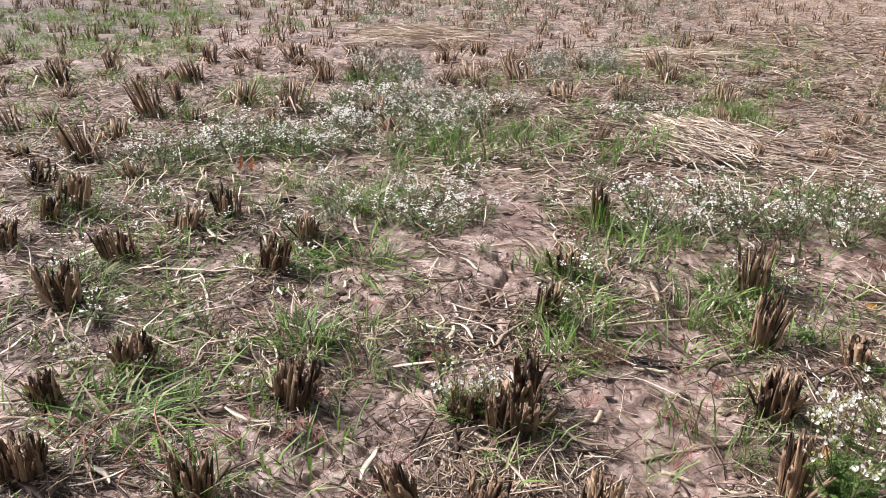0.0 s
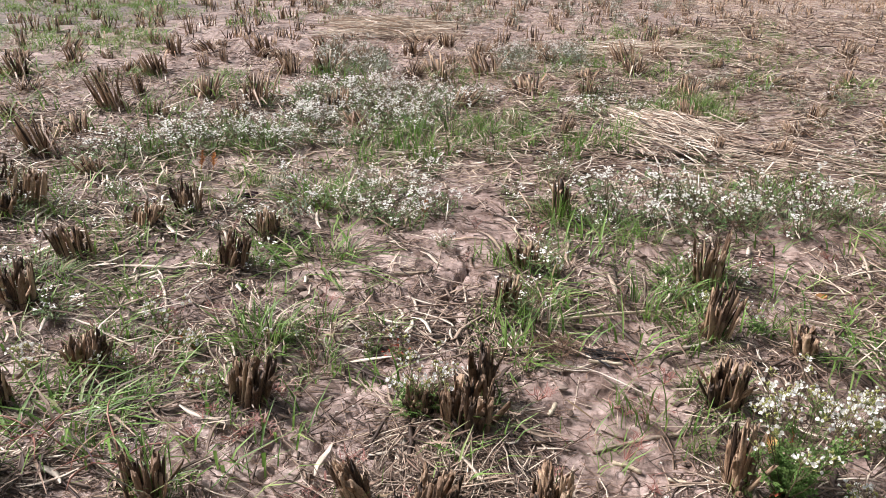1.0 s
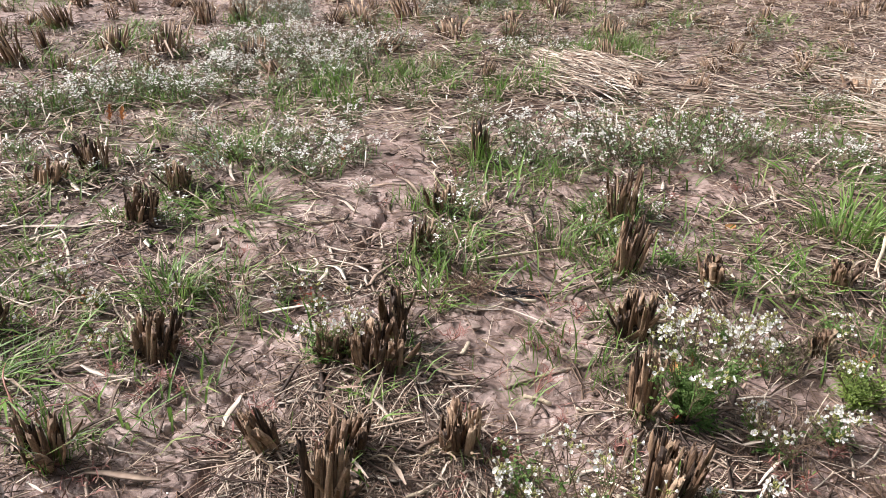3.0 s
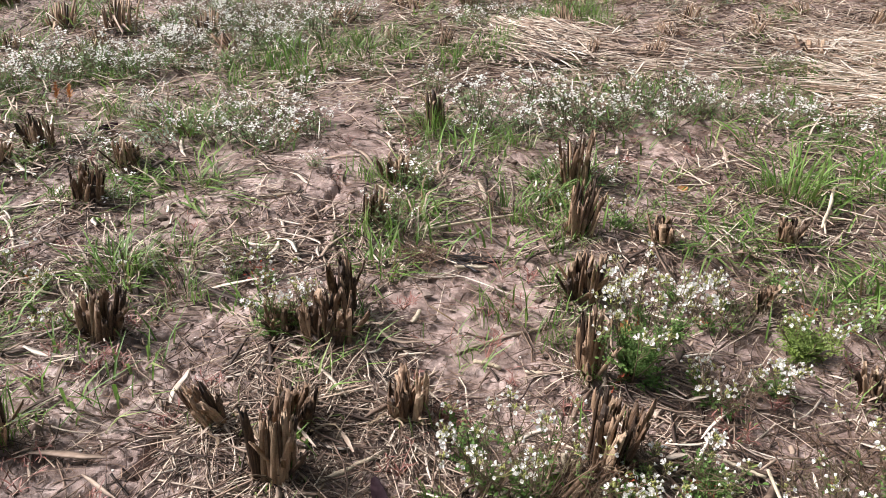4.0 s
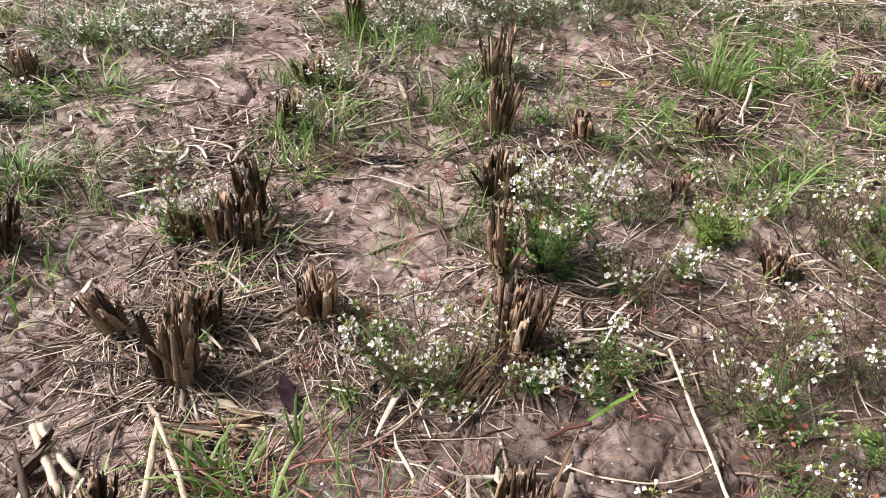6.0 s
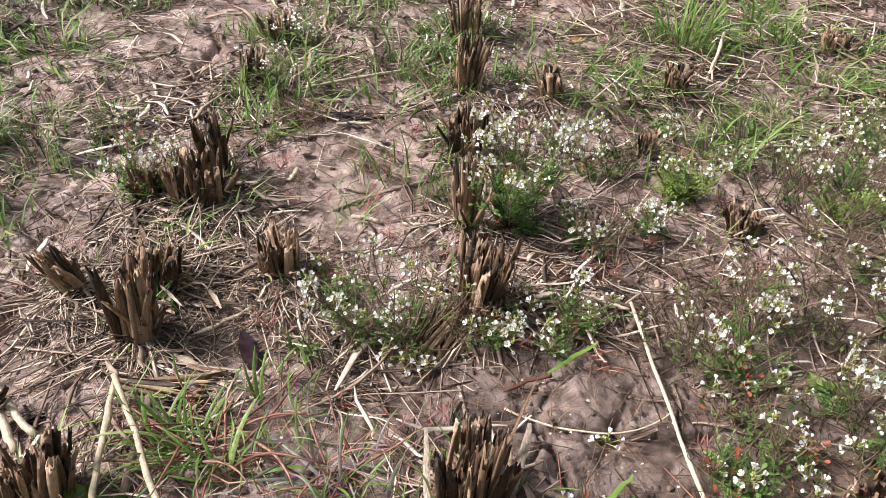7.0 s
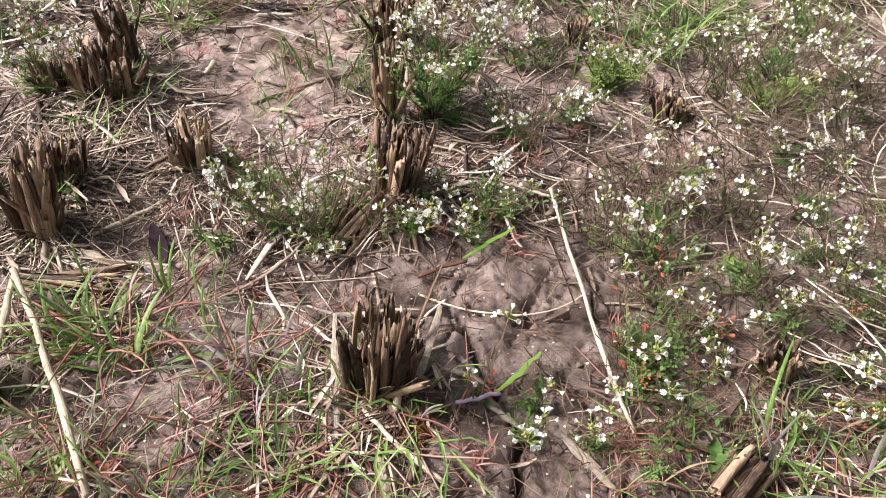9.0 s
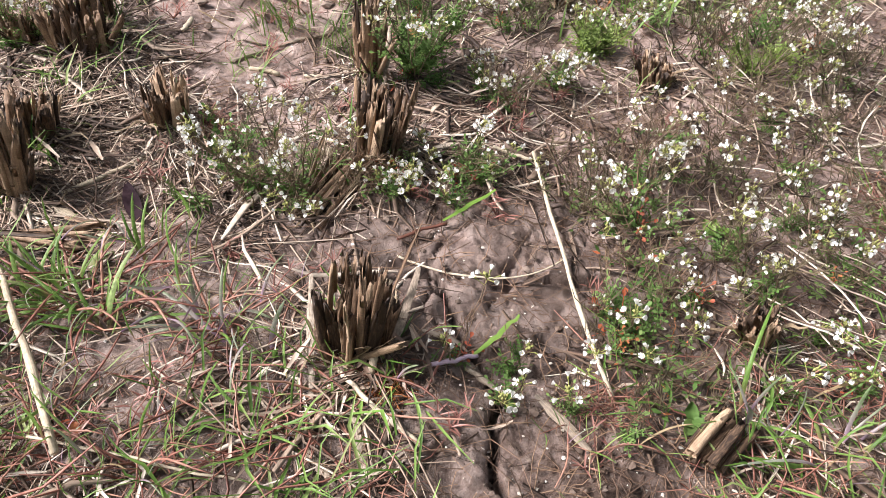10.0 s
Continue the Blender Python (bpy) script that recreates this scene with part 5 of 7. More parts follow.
grass_patch([(-0.2, 2.5), (0.55, 2.6), (0.7, 3.3), (0.1, 3.2)], 24, 0.09, 1, (0.6, 1.3), 1.2)
grass_patch([(0.65, 2.5), (0.95, 2.5), (0.98, 2.95), (0.7, 2.9)], 8, 0.1, 2, (0.7, 1.1), 1.3)
grass_patch([(1.2, 3.25), (1.65, 3.2), (1.7, 3.6), (1.3, 3.6)], 12, 0.1, 3, (0.8, 1.2), 1.3)
grass_patch([(-1.0, 2.6), (-0.5, 2.75), (-0.5, 3.0), (-0.9, 2.9)], 14, 0.1, 4, (0.7, 1.1), 1.2)
grass_patch([(0.3, 4.2), (1.2, 4.3), (1.4, 5.4), (0.4, 5.2)], 14, 0.15, 7, (0.7, 1.1), 0.7)
grass_patch([(1.5, 1.5), (2.2, 1.7), (2.4, 2.4), (1.6, 2.3)], 16, 0.12, 8, (0.6, 1.0), 0.8)
grass_patch([(-1.5, 2.0), (-0.3, 2.2), (-0.3, 2.5), (-1.4, 2.5)], 14, 0.12, 9, (0.5, 0.9), 0.8)

SPARSE = []
for _ in range(5):
    g = Geo()
    for _ in range(13):
        a, q, bb = R.uniform(0, 6.28), 0.07 * math.sqrt(R.random()), R.uniform(0, 6.28)
        p = Vector((q * math.cos(a), q * math.sin(a), -0.01))
        L, o = 0.08 * R.uniform(0.5, 1.2), R.uniform(0.2, 1.1)
        d = Vector((math.cos(bb) * o, math.sin(bb) * o, 1)) * L
        w = R.uniform(0.0012, 0.003)
        g.ribbon([p, p + d * 0.5, p + d + Vector((math.cos(bb), math.sin(bb), -0.6)) * L * 0.3], [w, w, 0.0003], 0.4)
    SPARSE.append(g.mesh("foliage", MAT_GRASS_J))


def sparse_grass(poly, count, gap, seed, size=(0.6, 1.2)):
    rng = random.Random(seed)
    for x, y in scatter(poly, count, gap, seed):
        s = rng.uniform(*size)
        root = thing("grass_tuft", x, y, "thin sparse grass tuft among straw and mud", "grass", "grass tufts", rz=rng.uniform(0, 6.28), size=s)
        tagged(part("foliage", rng.choice(SPARSE + FINE_TUFTS[2:3]), root), kind="stuff")


sparse_grass([(-0.9, 0.8), (-0.2, 0.8), (0.0, 1.3), (0.0, 2.6), (-1.4, 2.6)], 60, 0.085, 21)
sparse_grass([(0.2, 1.1), (0.75, 1.1), (0.7, 2.4), (0.3, 2.4)], 24, 0.085, 22)
sparse_grass([(0.9, 0.6), (1.6, 0.6), (2.4, 2.4), (1.0, 2.4)], 64, 0.1, 23)
rng = random.Random(24)
FAR_PLACES = [(x, y, rng.uniform(0, 6.28), rng.uniform(0.6, 1.5), rng.uniform(0.6, 1.1)) for poly, count, gap in (
    ([(-1.6, 2.6), (2.3, 2.6), (3.0, 4.6), (-2.6, 4.6)], 170, 0.09),
    ([(-4.6, 5.0), (-1.5, 5.0), (-2.2, 8.4), (-5.2, 8.2)], 170, 0.12),
    ([(-2.2, 6.5), (1.0, 7.0), (1.5, 11.0), (-5.0, 11.0)], 150, 0.16),
    ([(1.2, 4.5), (2.8, 4.5), (3.6, 7.0), (1.4, 6.4)], 80, 0.14)) for x, y in scatter(poly, count, gap, count)]
mass("far_grass", [[m] for m in SPARSE + FAR_TUFTS[:2]], FAR_PLACES, "thin green and dry grass over the far field", "grass")

# ------------------------------------------------------------------ straw


def straw_mesh(rng, material, kind="round"):
    """A piece of straw of unit length along x: a jointed tube, a flattened one, or a curled strip of leaf."""
    g, n = Geo(), 5
    bow, wave = rng.uniform(-0.05, 0.05), rng.uniform(0, 6)
    path = [(k / n - 0.5, bow * math.sin(math.pi * k / n) + 0.006 * math.sin(k * 2.1 + wave), 0.015 * math.sin(k * 1.7 + wave)) for k in range(n + 1)]
    r = rng.uniform(0.017, 0.026)
    if kind == "strip":
        g.ribbon(path, [r * 1.5 * (0.35 + 0.65 * math.sin(math.pi * (k + 0.4) / (n + 0.8))) for k in range(n + 1)], rng.uniform(0.2, 0.6), Vector((0, 1, 0.3)))
        g.ribbon([(p[0], p[1], p[2] - 0.007) for p in path], [r * 1.3 * (0.35 + 0.65 * math.sin(math.pi * (k + 0.4) / (n + 0.8))) for k in range(n + 1)], 0.4, Vector((0, 1, 0.3)))
    else:
        g.tube(path, [r * (1.15 if k == 2 else rng.uniform(0.85, 1.0)) for k in range(n + 1)], 6, 0.6 if kind == "flat" else 0.9)
    return g.mesh("straw", material)


STRAWS = [straw_mesh(R, MAT_STRAW, k) for k in ("round", "flat", "strip") * 6]


def lay(x0, y0, x1, y1, thick, material, name, label, category="straw", lift=0.0, kind="round", rise=(0.0, 0.0), seed=0, z=None):
    """One straw or stick from end to end, resting on the mud; rise lifts its ends."""
    rng = random.Random(seed + int(x0 * 1000))
    n, pts, ax = 10, [], Vector((x1 - x0, y1 - y0, 0))
    side, L = Vector((-ax.y, ax.x, 0)).normalized(), ax.length
    bow = rng.uniform(-0.03, 0.03) * L
    zs = [z_at(x0 + ax.x * k / n, y0 + ax.y * k / n) for k in range(n + 1)]
    # a stiff straw bridges the hollows: it lies on the line between the high spots
    za, zb = max(zs[:4]), max(zs[-4:])
    for k in range(n + 1):
        u = k / n
        zz = max(za + (zb - za) * u, zs[k]) if L > 0.15 else za + (zb - za) * u
        zz += thick * 0.6 + lift + rise[0] * (1 - u) + rise[1] * u
        p = Vector((x0, y0, 0)) + ax * u + side * (bow * math.sin(math.pi * u) + rng.gauss(0, 0.0008))
        pts.append(Vector((p.x, p.y, zz)))
    mid = pts[n // 2].copy()
    g = Geo()
    if kind == "strip":
        ws = [thick * (0.4 + 0.6 * math.sin(math.pi * (k + 0.5) / (n + 1))) for k in range(n + 1)]
        g.ribbon([p - mid for p in pts], ws, 0.35, side)
        g.ribbon([p - mid - Vector((0, 0, thick * 0.12)) for p in pts], [w * 0.92 for w in ws], 0.3, side)
    else:
        joint = rng.randint(3, 7)
        g.tube([p - mid for p in pts], [thick * (1.22 if k == joint else rng.uniform(0.9, 1.02)) for k in range(n + 1)], 7, 0.85)
    me = g.mesh(name, material)
    # turn the mesh so that its own x axis runs along the straw
    turn = Matrix.Rotation(math.atan2(ax.y, ax.x), 4, "Z")
    me.transform(turn.inverted())
    ob = new(name, me)
    ob.matrix_basis = Matrix.Translation(mid) @ turn
    return tagged(ob, label, category, "loose straw" if category == "straw" else "")


LONG = "long pale straw lying across the mud"
lay(0.345, 1.255, 0.60, 1.33, 0.0042, MAT_PALE, "straw", "thick pale yellow straw lying on mud", lift=0.006, rise=(0.012, 0))
lay(-0.20, 1.31, 0.23, 1.31, 0.0025, MAT_STRAW, "straw", LONG)
lay(-0.05, 1.53, 0.08, 1.545, 0.004, MAT_PALE, "straw", LONG)
lay(0.322, 0.82, 0.509, 0.865, 0.0038, MAT_SHARD, "twig", "brown crooked twig of rice stalk on mud", "twig")
lay(0.26, 0.91, 0.28, 0.945, 0.0045, MAT_PALE, "straw", "short pale straw bit standing on mud", rise=(0, 0.01))
lay(0.35, 0.79, 0.395, 0.768, 0.0045, MAT_PALE, "straw", "short cream straw bit on mud")
lay(0.43, 0.74, 0.46, 0.725, 0.004, MAT_PALE, "straw", "short cream straw bit on mud")
lay(0.38, 1.09, 0.45, 1.08, 0.0045, MAT_PALE, "straw", "pale straw bit beside charred straw", lift=0.006)
rng = random.Random(3)
for k in range(14):
    x, y, a, L = 0.415 + rng.gauss(0, 0.022), 1.125 + rng.gauss(0, 0.02), rng.gauss(-0.3, 0.45), rng.uniform(0.03, 0.09)
    ex, ey = math.cos(a) * L / 2, math.sin(a) * L / 2
    lay(x - ex, y - ey, x + ex, y + ey, rng.uniform(0.0016, 0.0034), MAT_BLACK, "charred_straw", "short charred black straw on mud", "charred straw", seed=k, lift=0.003 + 0.006 * rng.random(), kind=rng.choice(("round", "strip")))
lay(0.06, 0.55, 0.182, 0.60, 0.0035, MAT_PALE, "straw", LONG, lift=0.003)
lay(-0.01, 0.535, 0.075, 0.56, 0.003, MAT_STRAW, "straw", LONG)
lay(0.04, 0.535, 0.115, 0.44, 0.0075, MAT_PALE, "straw_leaf", "flat pale dry rice leaf on mud", "dry leaf", kind="strip", lift=0.003)
lay(0.69, 0.42, 0.605, 0.03, 0.0028, MAT_PALE, "straw", "long pale straw stalk lying over weeds", lift=0.012, rise=(0.01, 0.0))
lay(0.645, 0.46, 0.69, 0.42, 0.003, MAT_PALE, "straw", LONG, lift=0.018)
lay(-0.035, 0.24, -0.018, 0.455, 0.0042, MAT_PALE, "straw", "thick pale straw stalk lying over grass", lift=0.012, rise=(0.03, 0.02))
lay(0.06, 0.12, -0.018, 0.46, 0.0042, MAT_PALE, "straw", "thick pale straw stalk lying over grass", lift=0.016, rise=(0.02, 0.022))
lay(-0.01, 0.30, 0.02, 0.44, 0.005, MAT_STRAW, "straw", "thick brown straw stalk under grass", lift=0.006)
lay(0.39, 0.14, 0.455, 0.235, 0.0055, MAT_SHARD, "straw_shard", "split grey straw shard propped on stubble", "straw shard", kind="strip", rise=(0.0, 0.03))
lay(0.30, 0.12, 0.335, 0.26, 0.0042, MAT_SHARD, "straw_shard", "split grey straw shard leaning on stubble", "straw shard", kind="strip", rise=(0.0, 0.035))
lay(0.365, 0.125, 0.405, 0.19, 0.005, MAT_PALE, "straw", "pale straw leaning against stubble", rise=(0.0, 0.075))
p0, p1, p2 = Vector((0.445, 0.3, 0)), Vector((0.56, 0.185, 0)), Vector((0.66, 0.238, 0))
g, pts = Geo(), []
for k in range(17):
    u = k / 16
    p = p0 * (1 - u) ** 2 + p1 * 2 * u * (1 - u) + p2 * u * u
    pts.append(Vector((p.x, p.y, max(z_at(p.x, p.y), z_at(p0.x, p0.y) - 0.006) + 0.005)))
pts = [(pts[max(k - 1, 0)] + pts[k] * 2 + pts[min(k + 1, 16)]) / 4 for k in range(17)]
g.tube(pts, [0.0018 - 0.0008 * k / 16 for k in range(17)], 6, 0.8)
tagged(new("straw", g.mesh("straw", MAT_PALE)), "thin bleached curved stalk on mud", "straw", "loose straw")
lay(0.455, 0.318, 0.525, 0.327, 0.0026, MAT_RED, "grass_stalk", "pale pink grass stalk lying on mud", "grass", lift=0.006)
lay(0.52, 0.326, 0.60, 0.345, 0.0032, MAT_SEED, "loose_grass", "single fresh green grass blade over mud", "grass", kind="strip", lift=0.01, rise=(0, 0.02))
lay(0.43, 0.115, 0.485, 0.12, 0.0028, MAT_PURPLE, "grass_stalk", "purple grass stalk lying on mud", "grass", lift=0.012)
lay(0.48, 0.12, 0.545, 0.145, 0.0032, MAT_SEED, "loose_grass", "single fresh green grass blade over mud", "grass", kind="strip", lift=0.014, rise=(0, 0.015))
lay(0.47, 0.115, 0.52, 0.06, 0.0035, MAT_SHARD, "straw", "grey straw lying across a mud crack", lift=0.004)
lay(0.53, 0.06, 0.555, -0.02, 0.006, MAT_SHARD, "straw_shard", "split grey straw shard lying on mud", "straw shard", kind="strip", lift=0.004)
lay(0.03, 0.16, 0.22, 0.05, 0.0015, MAT_PALE, "straw", LONG, lift=0.014)
lay(0.58, 0.11, 0.69, 0.04, 0.002, MAT_STRAW, "straw", LONG, lift=0.006)
lay(1.25, 1.10, 1.36, 1.22, 0.0042, MAT_PALE, "straw", "pale straw stalk leaning up on grass", rise=(0, 0.06))
lay(0.54, 0.655, 0.575, 0.74, 0.004, MAT_SHARD, "straw_shard", "pale straw shard propped on stubble", "straw shard", rise=(0, 0.06))
lay(0.41, 0.48, 0.415, 0.50, 0.0045, MAT_PALE, "straw", "pale straw bit standing among cress", rise=(0, 0.04))
lay(0.30, 0.02, 0.27, 0.1, 0.0042, MAT_SHARD, "straw_shard", "broad pale straw shard on mud", "straw shard", kind="strip", lift=0.004)
lay(0.33, 0.01, 0.34, 0.1, 0.0042, MAT_SHARD, "straw_shard", "broad pale straw shard on mud", "straw shard", kind="strip", lift=0.004)
lay(0.335, 0.14, 0.39, 0.03, 0.003, MAT_PALE, "straw", LONG, lift=0.004)


def fallen_bundle(x, y, along, length, r, count, name, label, seed, rise=0.3, loose=1.0):
    """A clump of stalks knocked over, all lying one way; loose: how far they stray from it."""
    rng = random.Random(seed)
    root = thing(name, x, y, label, "rice stubble", "rice stubble clumps", rz=along)
    for _ in range(count):
        p = (rng.uniform(-0.01, 0.01), rng.gauss(0, r * 0.5), abs(rng.gauss(0, r * 0.45)) + 0.004)
        d = Vector((1, rng.gauss(0, 0.09 * loose), rise + rng.gauss(0, 0.07 * loose)))
        s = rng.uniform(0.5, 1.1)
        part("stalk", rng.choice(STEMS), root, aim_z(p, d, (s, s, length * (1 + rng.uniform(-0.35, 0.1) * loose)), rng.uniform(0, 6.28)))
    for _ in range(8 if loose > 0.5 else 2):
        s = rng.uniform(0.03, 0.06)
        part("sheath", rng.choice(SHEATHS), root, Matrix.LocRotScale((rng.uniform(-0.01, 0.02), rng.gauss(0, r), 0), Euler((0, 0, rng.uniform(2, 4.3))), Vector((s, s, s * 0.6))))
    return root


fallen_bundle(0.36, 0.41, 0.72, 0.11, 0.018, 15, "fallen_stubble", "rice stubble clump knocked over on mud", 1, 0.35)
fallen_bundle(0.662, -0.062, 0.42, 0.062, 0.017, 20, "fallen_stubble", "cut block of rice stalks tipped on its side", 2, 0.22, 0.3)
fallen_bundle(-0.02, 0.475, -0.45, 0.14, 0.022, 13, "fallen_stubble", "brown rice stalks lying flat above grass", 3, 0.06)
fallen_bundle(0.06, 0.49, -0.6, 0.08, 0.018, 8, "fallen_stubble", "short rice stalks lying flat on mud", 4, 0.1)
fallen_bundle(-0.19, 0.45, 0.4, 0.06, 0.016, 7, "fallen_stubble", "pale broken rice stalks lying on mud", 5, 0.5)
lay(-0.175, 0.505, -0.135, 0.40, 0.0058, MAT_PALE, "straw", "thick pale broken rice stalk on mud", lift=0.004, rise=(0.03, 0.0))
lay(-0.165, 0.50, -0.115, 0.42, 0.005, MAT_PALE, "straw", "thick pale broken rice stalk on mud", lift=0.004, rise=(0.035, 0.0))
lay(-0.19, 0.47, -0.16, 0.37, 0.005, MAT_STEM, "straw", "thick brown broken rice stalk on mud", lift=0.004, rise=(0.02, 0.0))

# Countable loose straws round the nearest clumps
rng = random.Random(77)
for k in range(290):
    x, y = rng.uniform(-0.55, 1.35), rng.uniform(-0.02, 1.55)
    if 0.45 < x < 0.66 and 0.05 < y < 0.36 and rng.random() < 0.85:
        continue
    L, a = rng.uniform(0.03, 0.12) * rng.choice((0.7, 1, 1.3)), rng.uniform(0, 3.14)
    ex, ey = math.cos(a) * L * 0.4, math.sin(a) * L * 0.4
    za, zb = z_at(x - ex, y - ey), z_at(x + ex, y + ey)
    zc = max((za + zb) / 2, z_at(x, y))
    w = rng.uniform(0.035, 0.085)
    ob = new("straw", rng.choice(STRAWS))
    ob.matrix_basis = Matrix.LocRotScale((x, y, zc + 0.003 + rng.random() * 0.003), Euler((rng.uniform(0, 6.28), -math.atan2(zb - za, L * 0.8), a)), Vector((L, w, w)))
    tagged(ob, "loose dry straw piece lying on field mud", "straw", "loose straw")


def litter(name, x, y, angle, length, width, lift, material, seed, curve=0.1, flat=0.55, stations=4, sides=4, tip=None):
    """Many bits of straw or root as one mesh, each a thin tube that follows the ground."""
    rg = np.random.default_rng(seed)
    n = len(x)
    u = np.linspace(-0.5, 0.5, stations)[None, :]
    c, s = np.cos(angle)[:, None], np.sin(angle)[:, None]
    bow = (rg.normal(0, curve, n) * length)[:, None] * (1 - 4 * u * u)
    kink = (rg.normal(0, curve * 0.3, n) * length)[:, None] * np.sin(u * 6.28)
    along = u * length[:, None]
    px, py = x[:, None] + along * c - (bow + kink) * s, y[:, None] + along * s + (bow + kink) * c
    pz = land(px.ravel(), py.ravel()).reshape(px.shape)
    line = pz[:, :1] * (0.5 - u) + pz[:, -1:] * (0.5 + u)
    rest = np.clip((pz - line).max(1), 0, 0.02)[:, None]
    stiff = line + rest + width[:, None] * 0.4 + lift[:, None] + (rg.normal(0, 0.4, n) * lift)[:, None] * u
    co = np.empty((n, stations, sides, 3))
    taper = np.linspace(1.0, 0.75, stations)[None, :] if tip is None else tip + (1 - tip) * np.sin(np.linspace(0.25, 2.9, stations))[None, :]
    for k in range(sides):
        t = 2 * math.pi * k / sides + 0.4
        a, b = math.cos(t) * width[:, None] * taper, math.sin(t) * width[:, None] * flat * taper
        co[:, :, k, 0], co[:, :, k, 1], co[:, :, k, 2] = px - a * s, py + a * c, stiff + b
    base = (np.arange(n) * stations * sides)[:, None, None]
    st, sd = np.arange(stations - 1)[None, :, None] * sides, np.arange(sides)[None, None, :]
    nx = (sd + 1) % sides
    quads = np.stack(np.broadcast_arrays(base + st + sd, base + st + nx, base + st + sides + nx, base + st + sides + sd), -1).reshape(-1, 4)
    return array_mesh(name, co.reshape(-1, 3), quads, material)


def spread(count, seed, y0=-0.25, y1=12.5, near=1.0):
    """Random places over the seen field, thinning out with distance."""
    rg = np.random.default_rng(seed)
    y = y0 + (y1 - y0) * rg.random(count) ** (1 + near)
    x = 0.3 + (rg.random(count) - 0.5) * 1.24 * (y + 1.55)
    return x, y, rg


def bare(x, y, rg):
    """Spots that the straw leaves open."""
    out = (x > 0.39) & (x < 0.72) & (y > -0.25) & (y < 0.36) & (rg.random(len(x)) < 0.86)
    out |= (y < 0.36) & (rg.random(len(x)) < 0.55)
    out |= (x > 0.72) & (y < 0.8) & (rg.random(len(x)) < 0.35)
    out |= (np.hypot((x - 0.39) / 0.16, (y - 0.94) / 0.2) < 1) & (rg.random(len(x)) < 0.85)
    out |= (np.hypot((x - 0.33) / 0.1, (y - 0.74) / 0.07) < 1) & (rg.random(len(x)) < 0.6)
    out |= (np.hypot((x - 0.2) * 1.3, (y - 1.75) * 0.7) < 0.22) & (rg.random(len(x)) < 0.8)
    return out | ((np.hypot(x + 0.25, (y - 0.7) * 0.8) < 0.22) & (rg.random(len(x)) < 0.35))


CLUMPS = np.array([(s[0], s[1], s[3]) for s in ALL_STUBS + STUBS_ROWS if s[1] < 4.8])


def gathered(x, y, rg):
    """How thickly straw gathers at a place (thickest round the clumps), and which way a piece lies there: often out from the clump."""
    near, turn = np.full(len(x), 9.0), rg.uniform(0, 6.28, len(x))
    away = turn.copy()
    for cx, cy, r in CLUMPS:
        d = np.maximum(np.hypot(x - cx, y - cy) - r, 0)
        hit = d < near
        near[hit], away[hit] = d[hit], np.arctan2(y[hit] - cy, x[hit] - cx)
    drift = np.clip((vnoise(x * 4, y * 4, 91) * 0.6 + vnoise(x * 11, y * 11, 92) * 0.4 - 0.42) * 4.5, 0.03, 1.0)
    turn = np.where((near < 0.14) & (rg.random(len(x)) < 0.5), away + rg.normal(0, 0.45, len(x)), turn)
    return np.clip(0.75 * drift**1.3 + 0.6 * np.exp(-((near / 0.09) ** 2)), 0, 1), turn


x, y, rg = spread(48000, 1, y1=4.5, near=0.6)
thick, turn = gathered(x, y, rg)
keep = (thick > rg.random(len(x)) * np.where(x > 0.85, 0.8, 1.0)) & ~bare(x, y, rg)
x, y, turn = x[keep], y[keep], turn[keep]
n = len(x)
ob = new("straw_litter", litter("straw_litter", x, y, turn, (rg.gamma(1.6, 0.034, n) + 0.012) * np.where(rg.random(n) < 0.06, 2.6, 1.0), (rg.gamma(2.2, 0.00048, n) + 0.00035) * (1 + 0.3 * np.clip(y - 0.6, 0, 3)), rg.uniform(0.0, 0.008, n), MAT_STRAW_J, 2, 0.045, 0.5, 4, 3))
tagged(ob, "scattered chopped dry straw over the muddy field", "straw litter", kind="stuff")

# A thick drift of it lies among the nearest clumps.
rg = np.random.default_rng(44)
x, y = 0.1 + rg.normal(0, 0.2, 4600), 0.66 + rg.normal(0, 0.12, 4600)
thick, turn = gathered(x, y, rg)
keep = (thick * 0.7 + 0.15 > rg.random(len(x))) & ~((x > 0.24) & (y > 0.7)) & (y > 0.5) & ~((x < -0.12) & (rg.random(len(x)) < 0.55))
x, y, turn = x[keep], y[keep], turn[keep]
n = len(x)
ob = new("straw_litter", litter("straw_litter", x, y, turn, rg.gamma(2.0, 0.026, n) + 0.012, rg.gamma(2.2, 0.00036, n) + 0.0003, rg.uniform(0.0, 0.012, n), MAT_STRAW_J, 45, 0.055, 0.45, 5, 3))
tagged(ob, "thick drift of curled brown straw round rice stubble", "straw litter", kind="stuff")

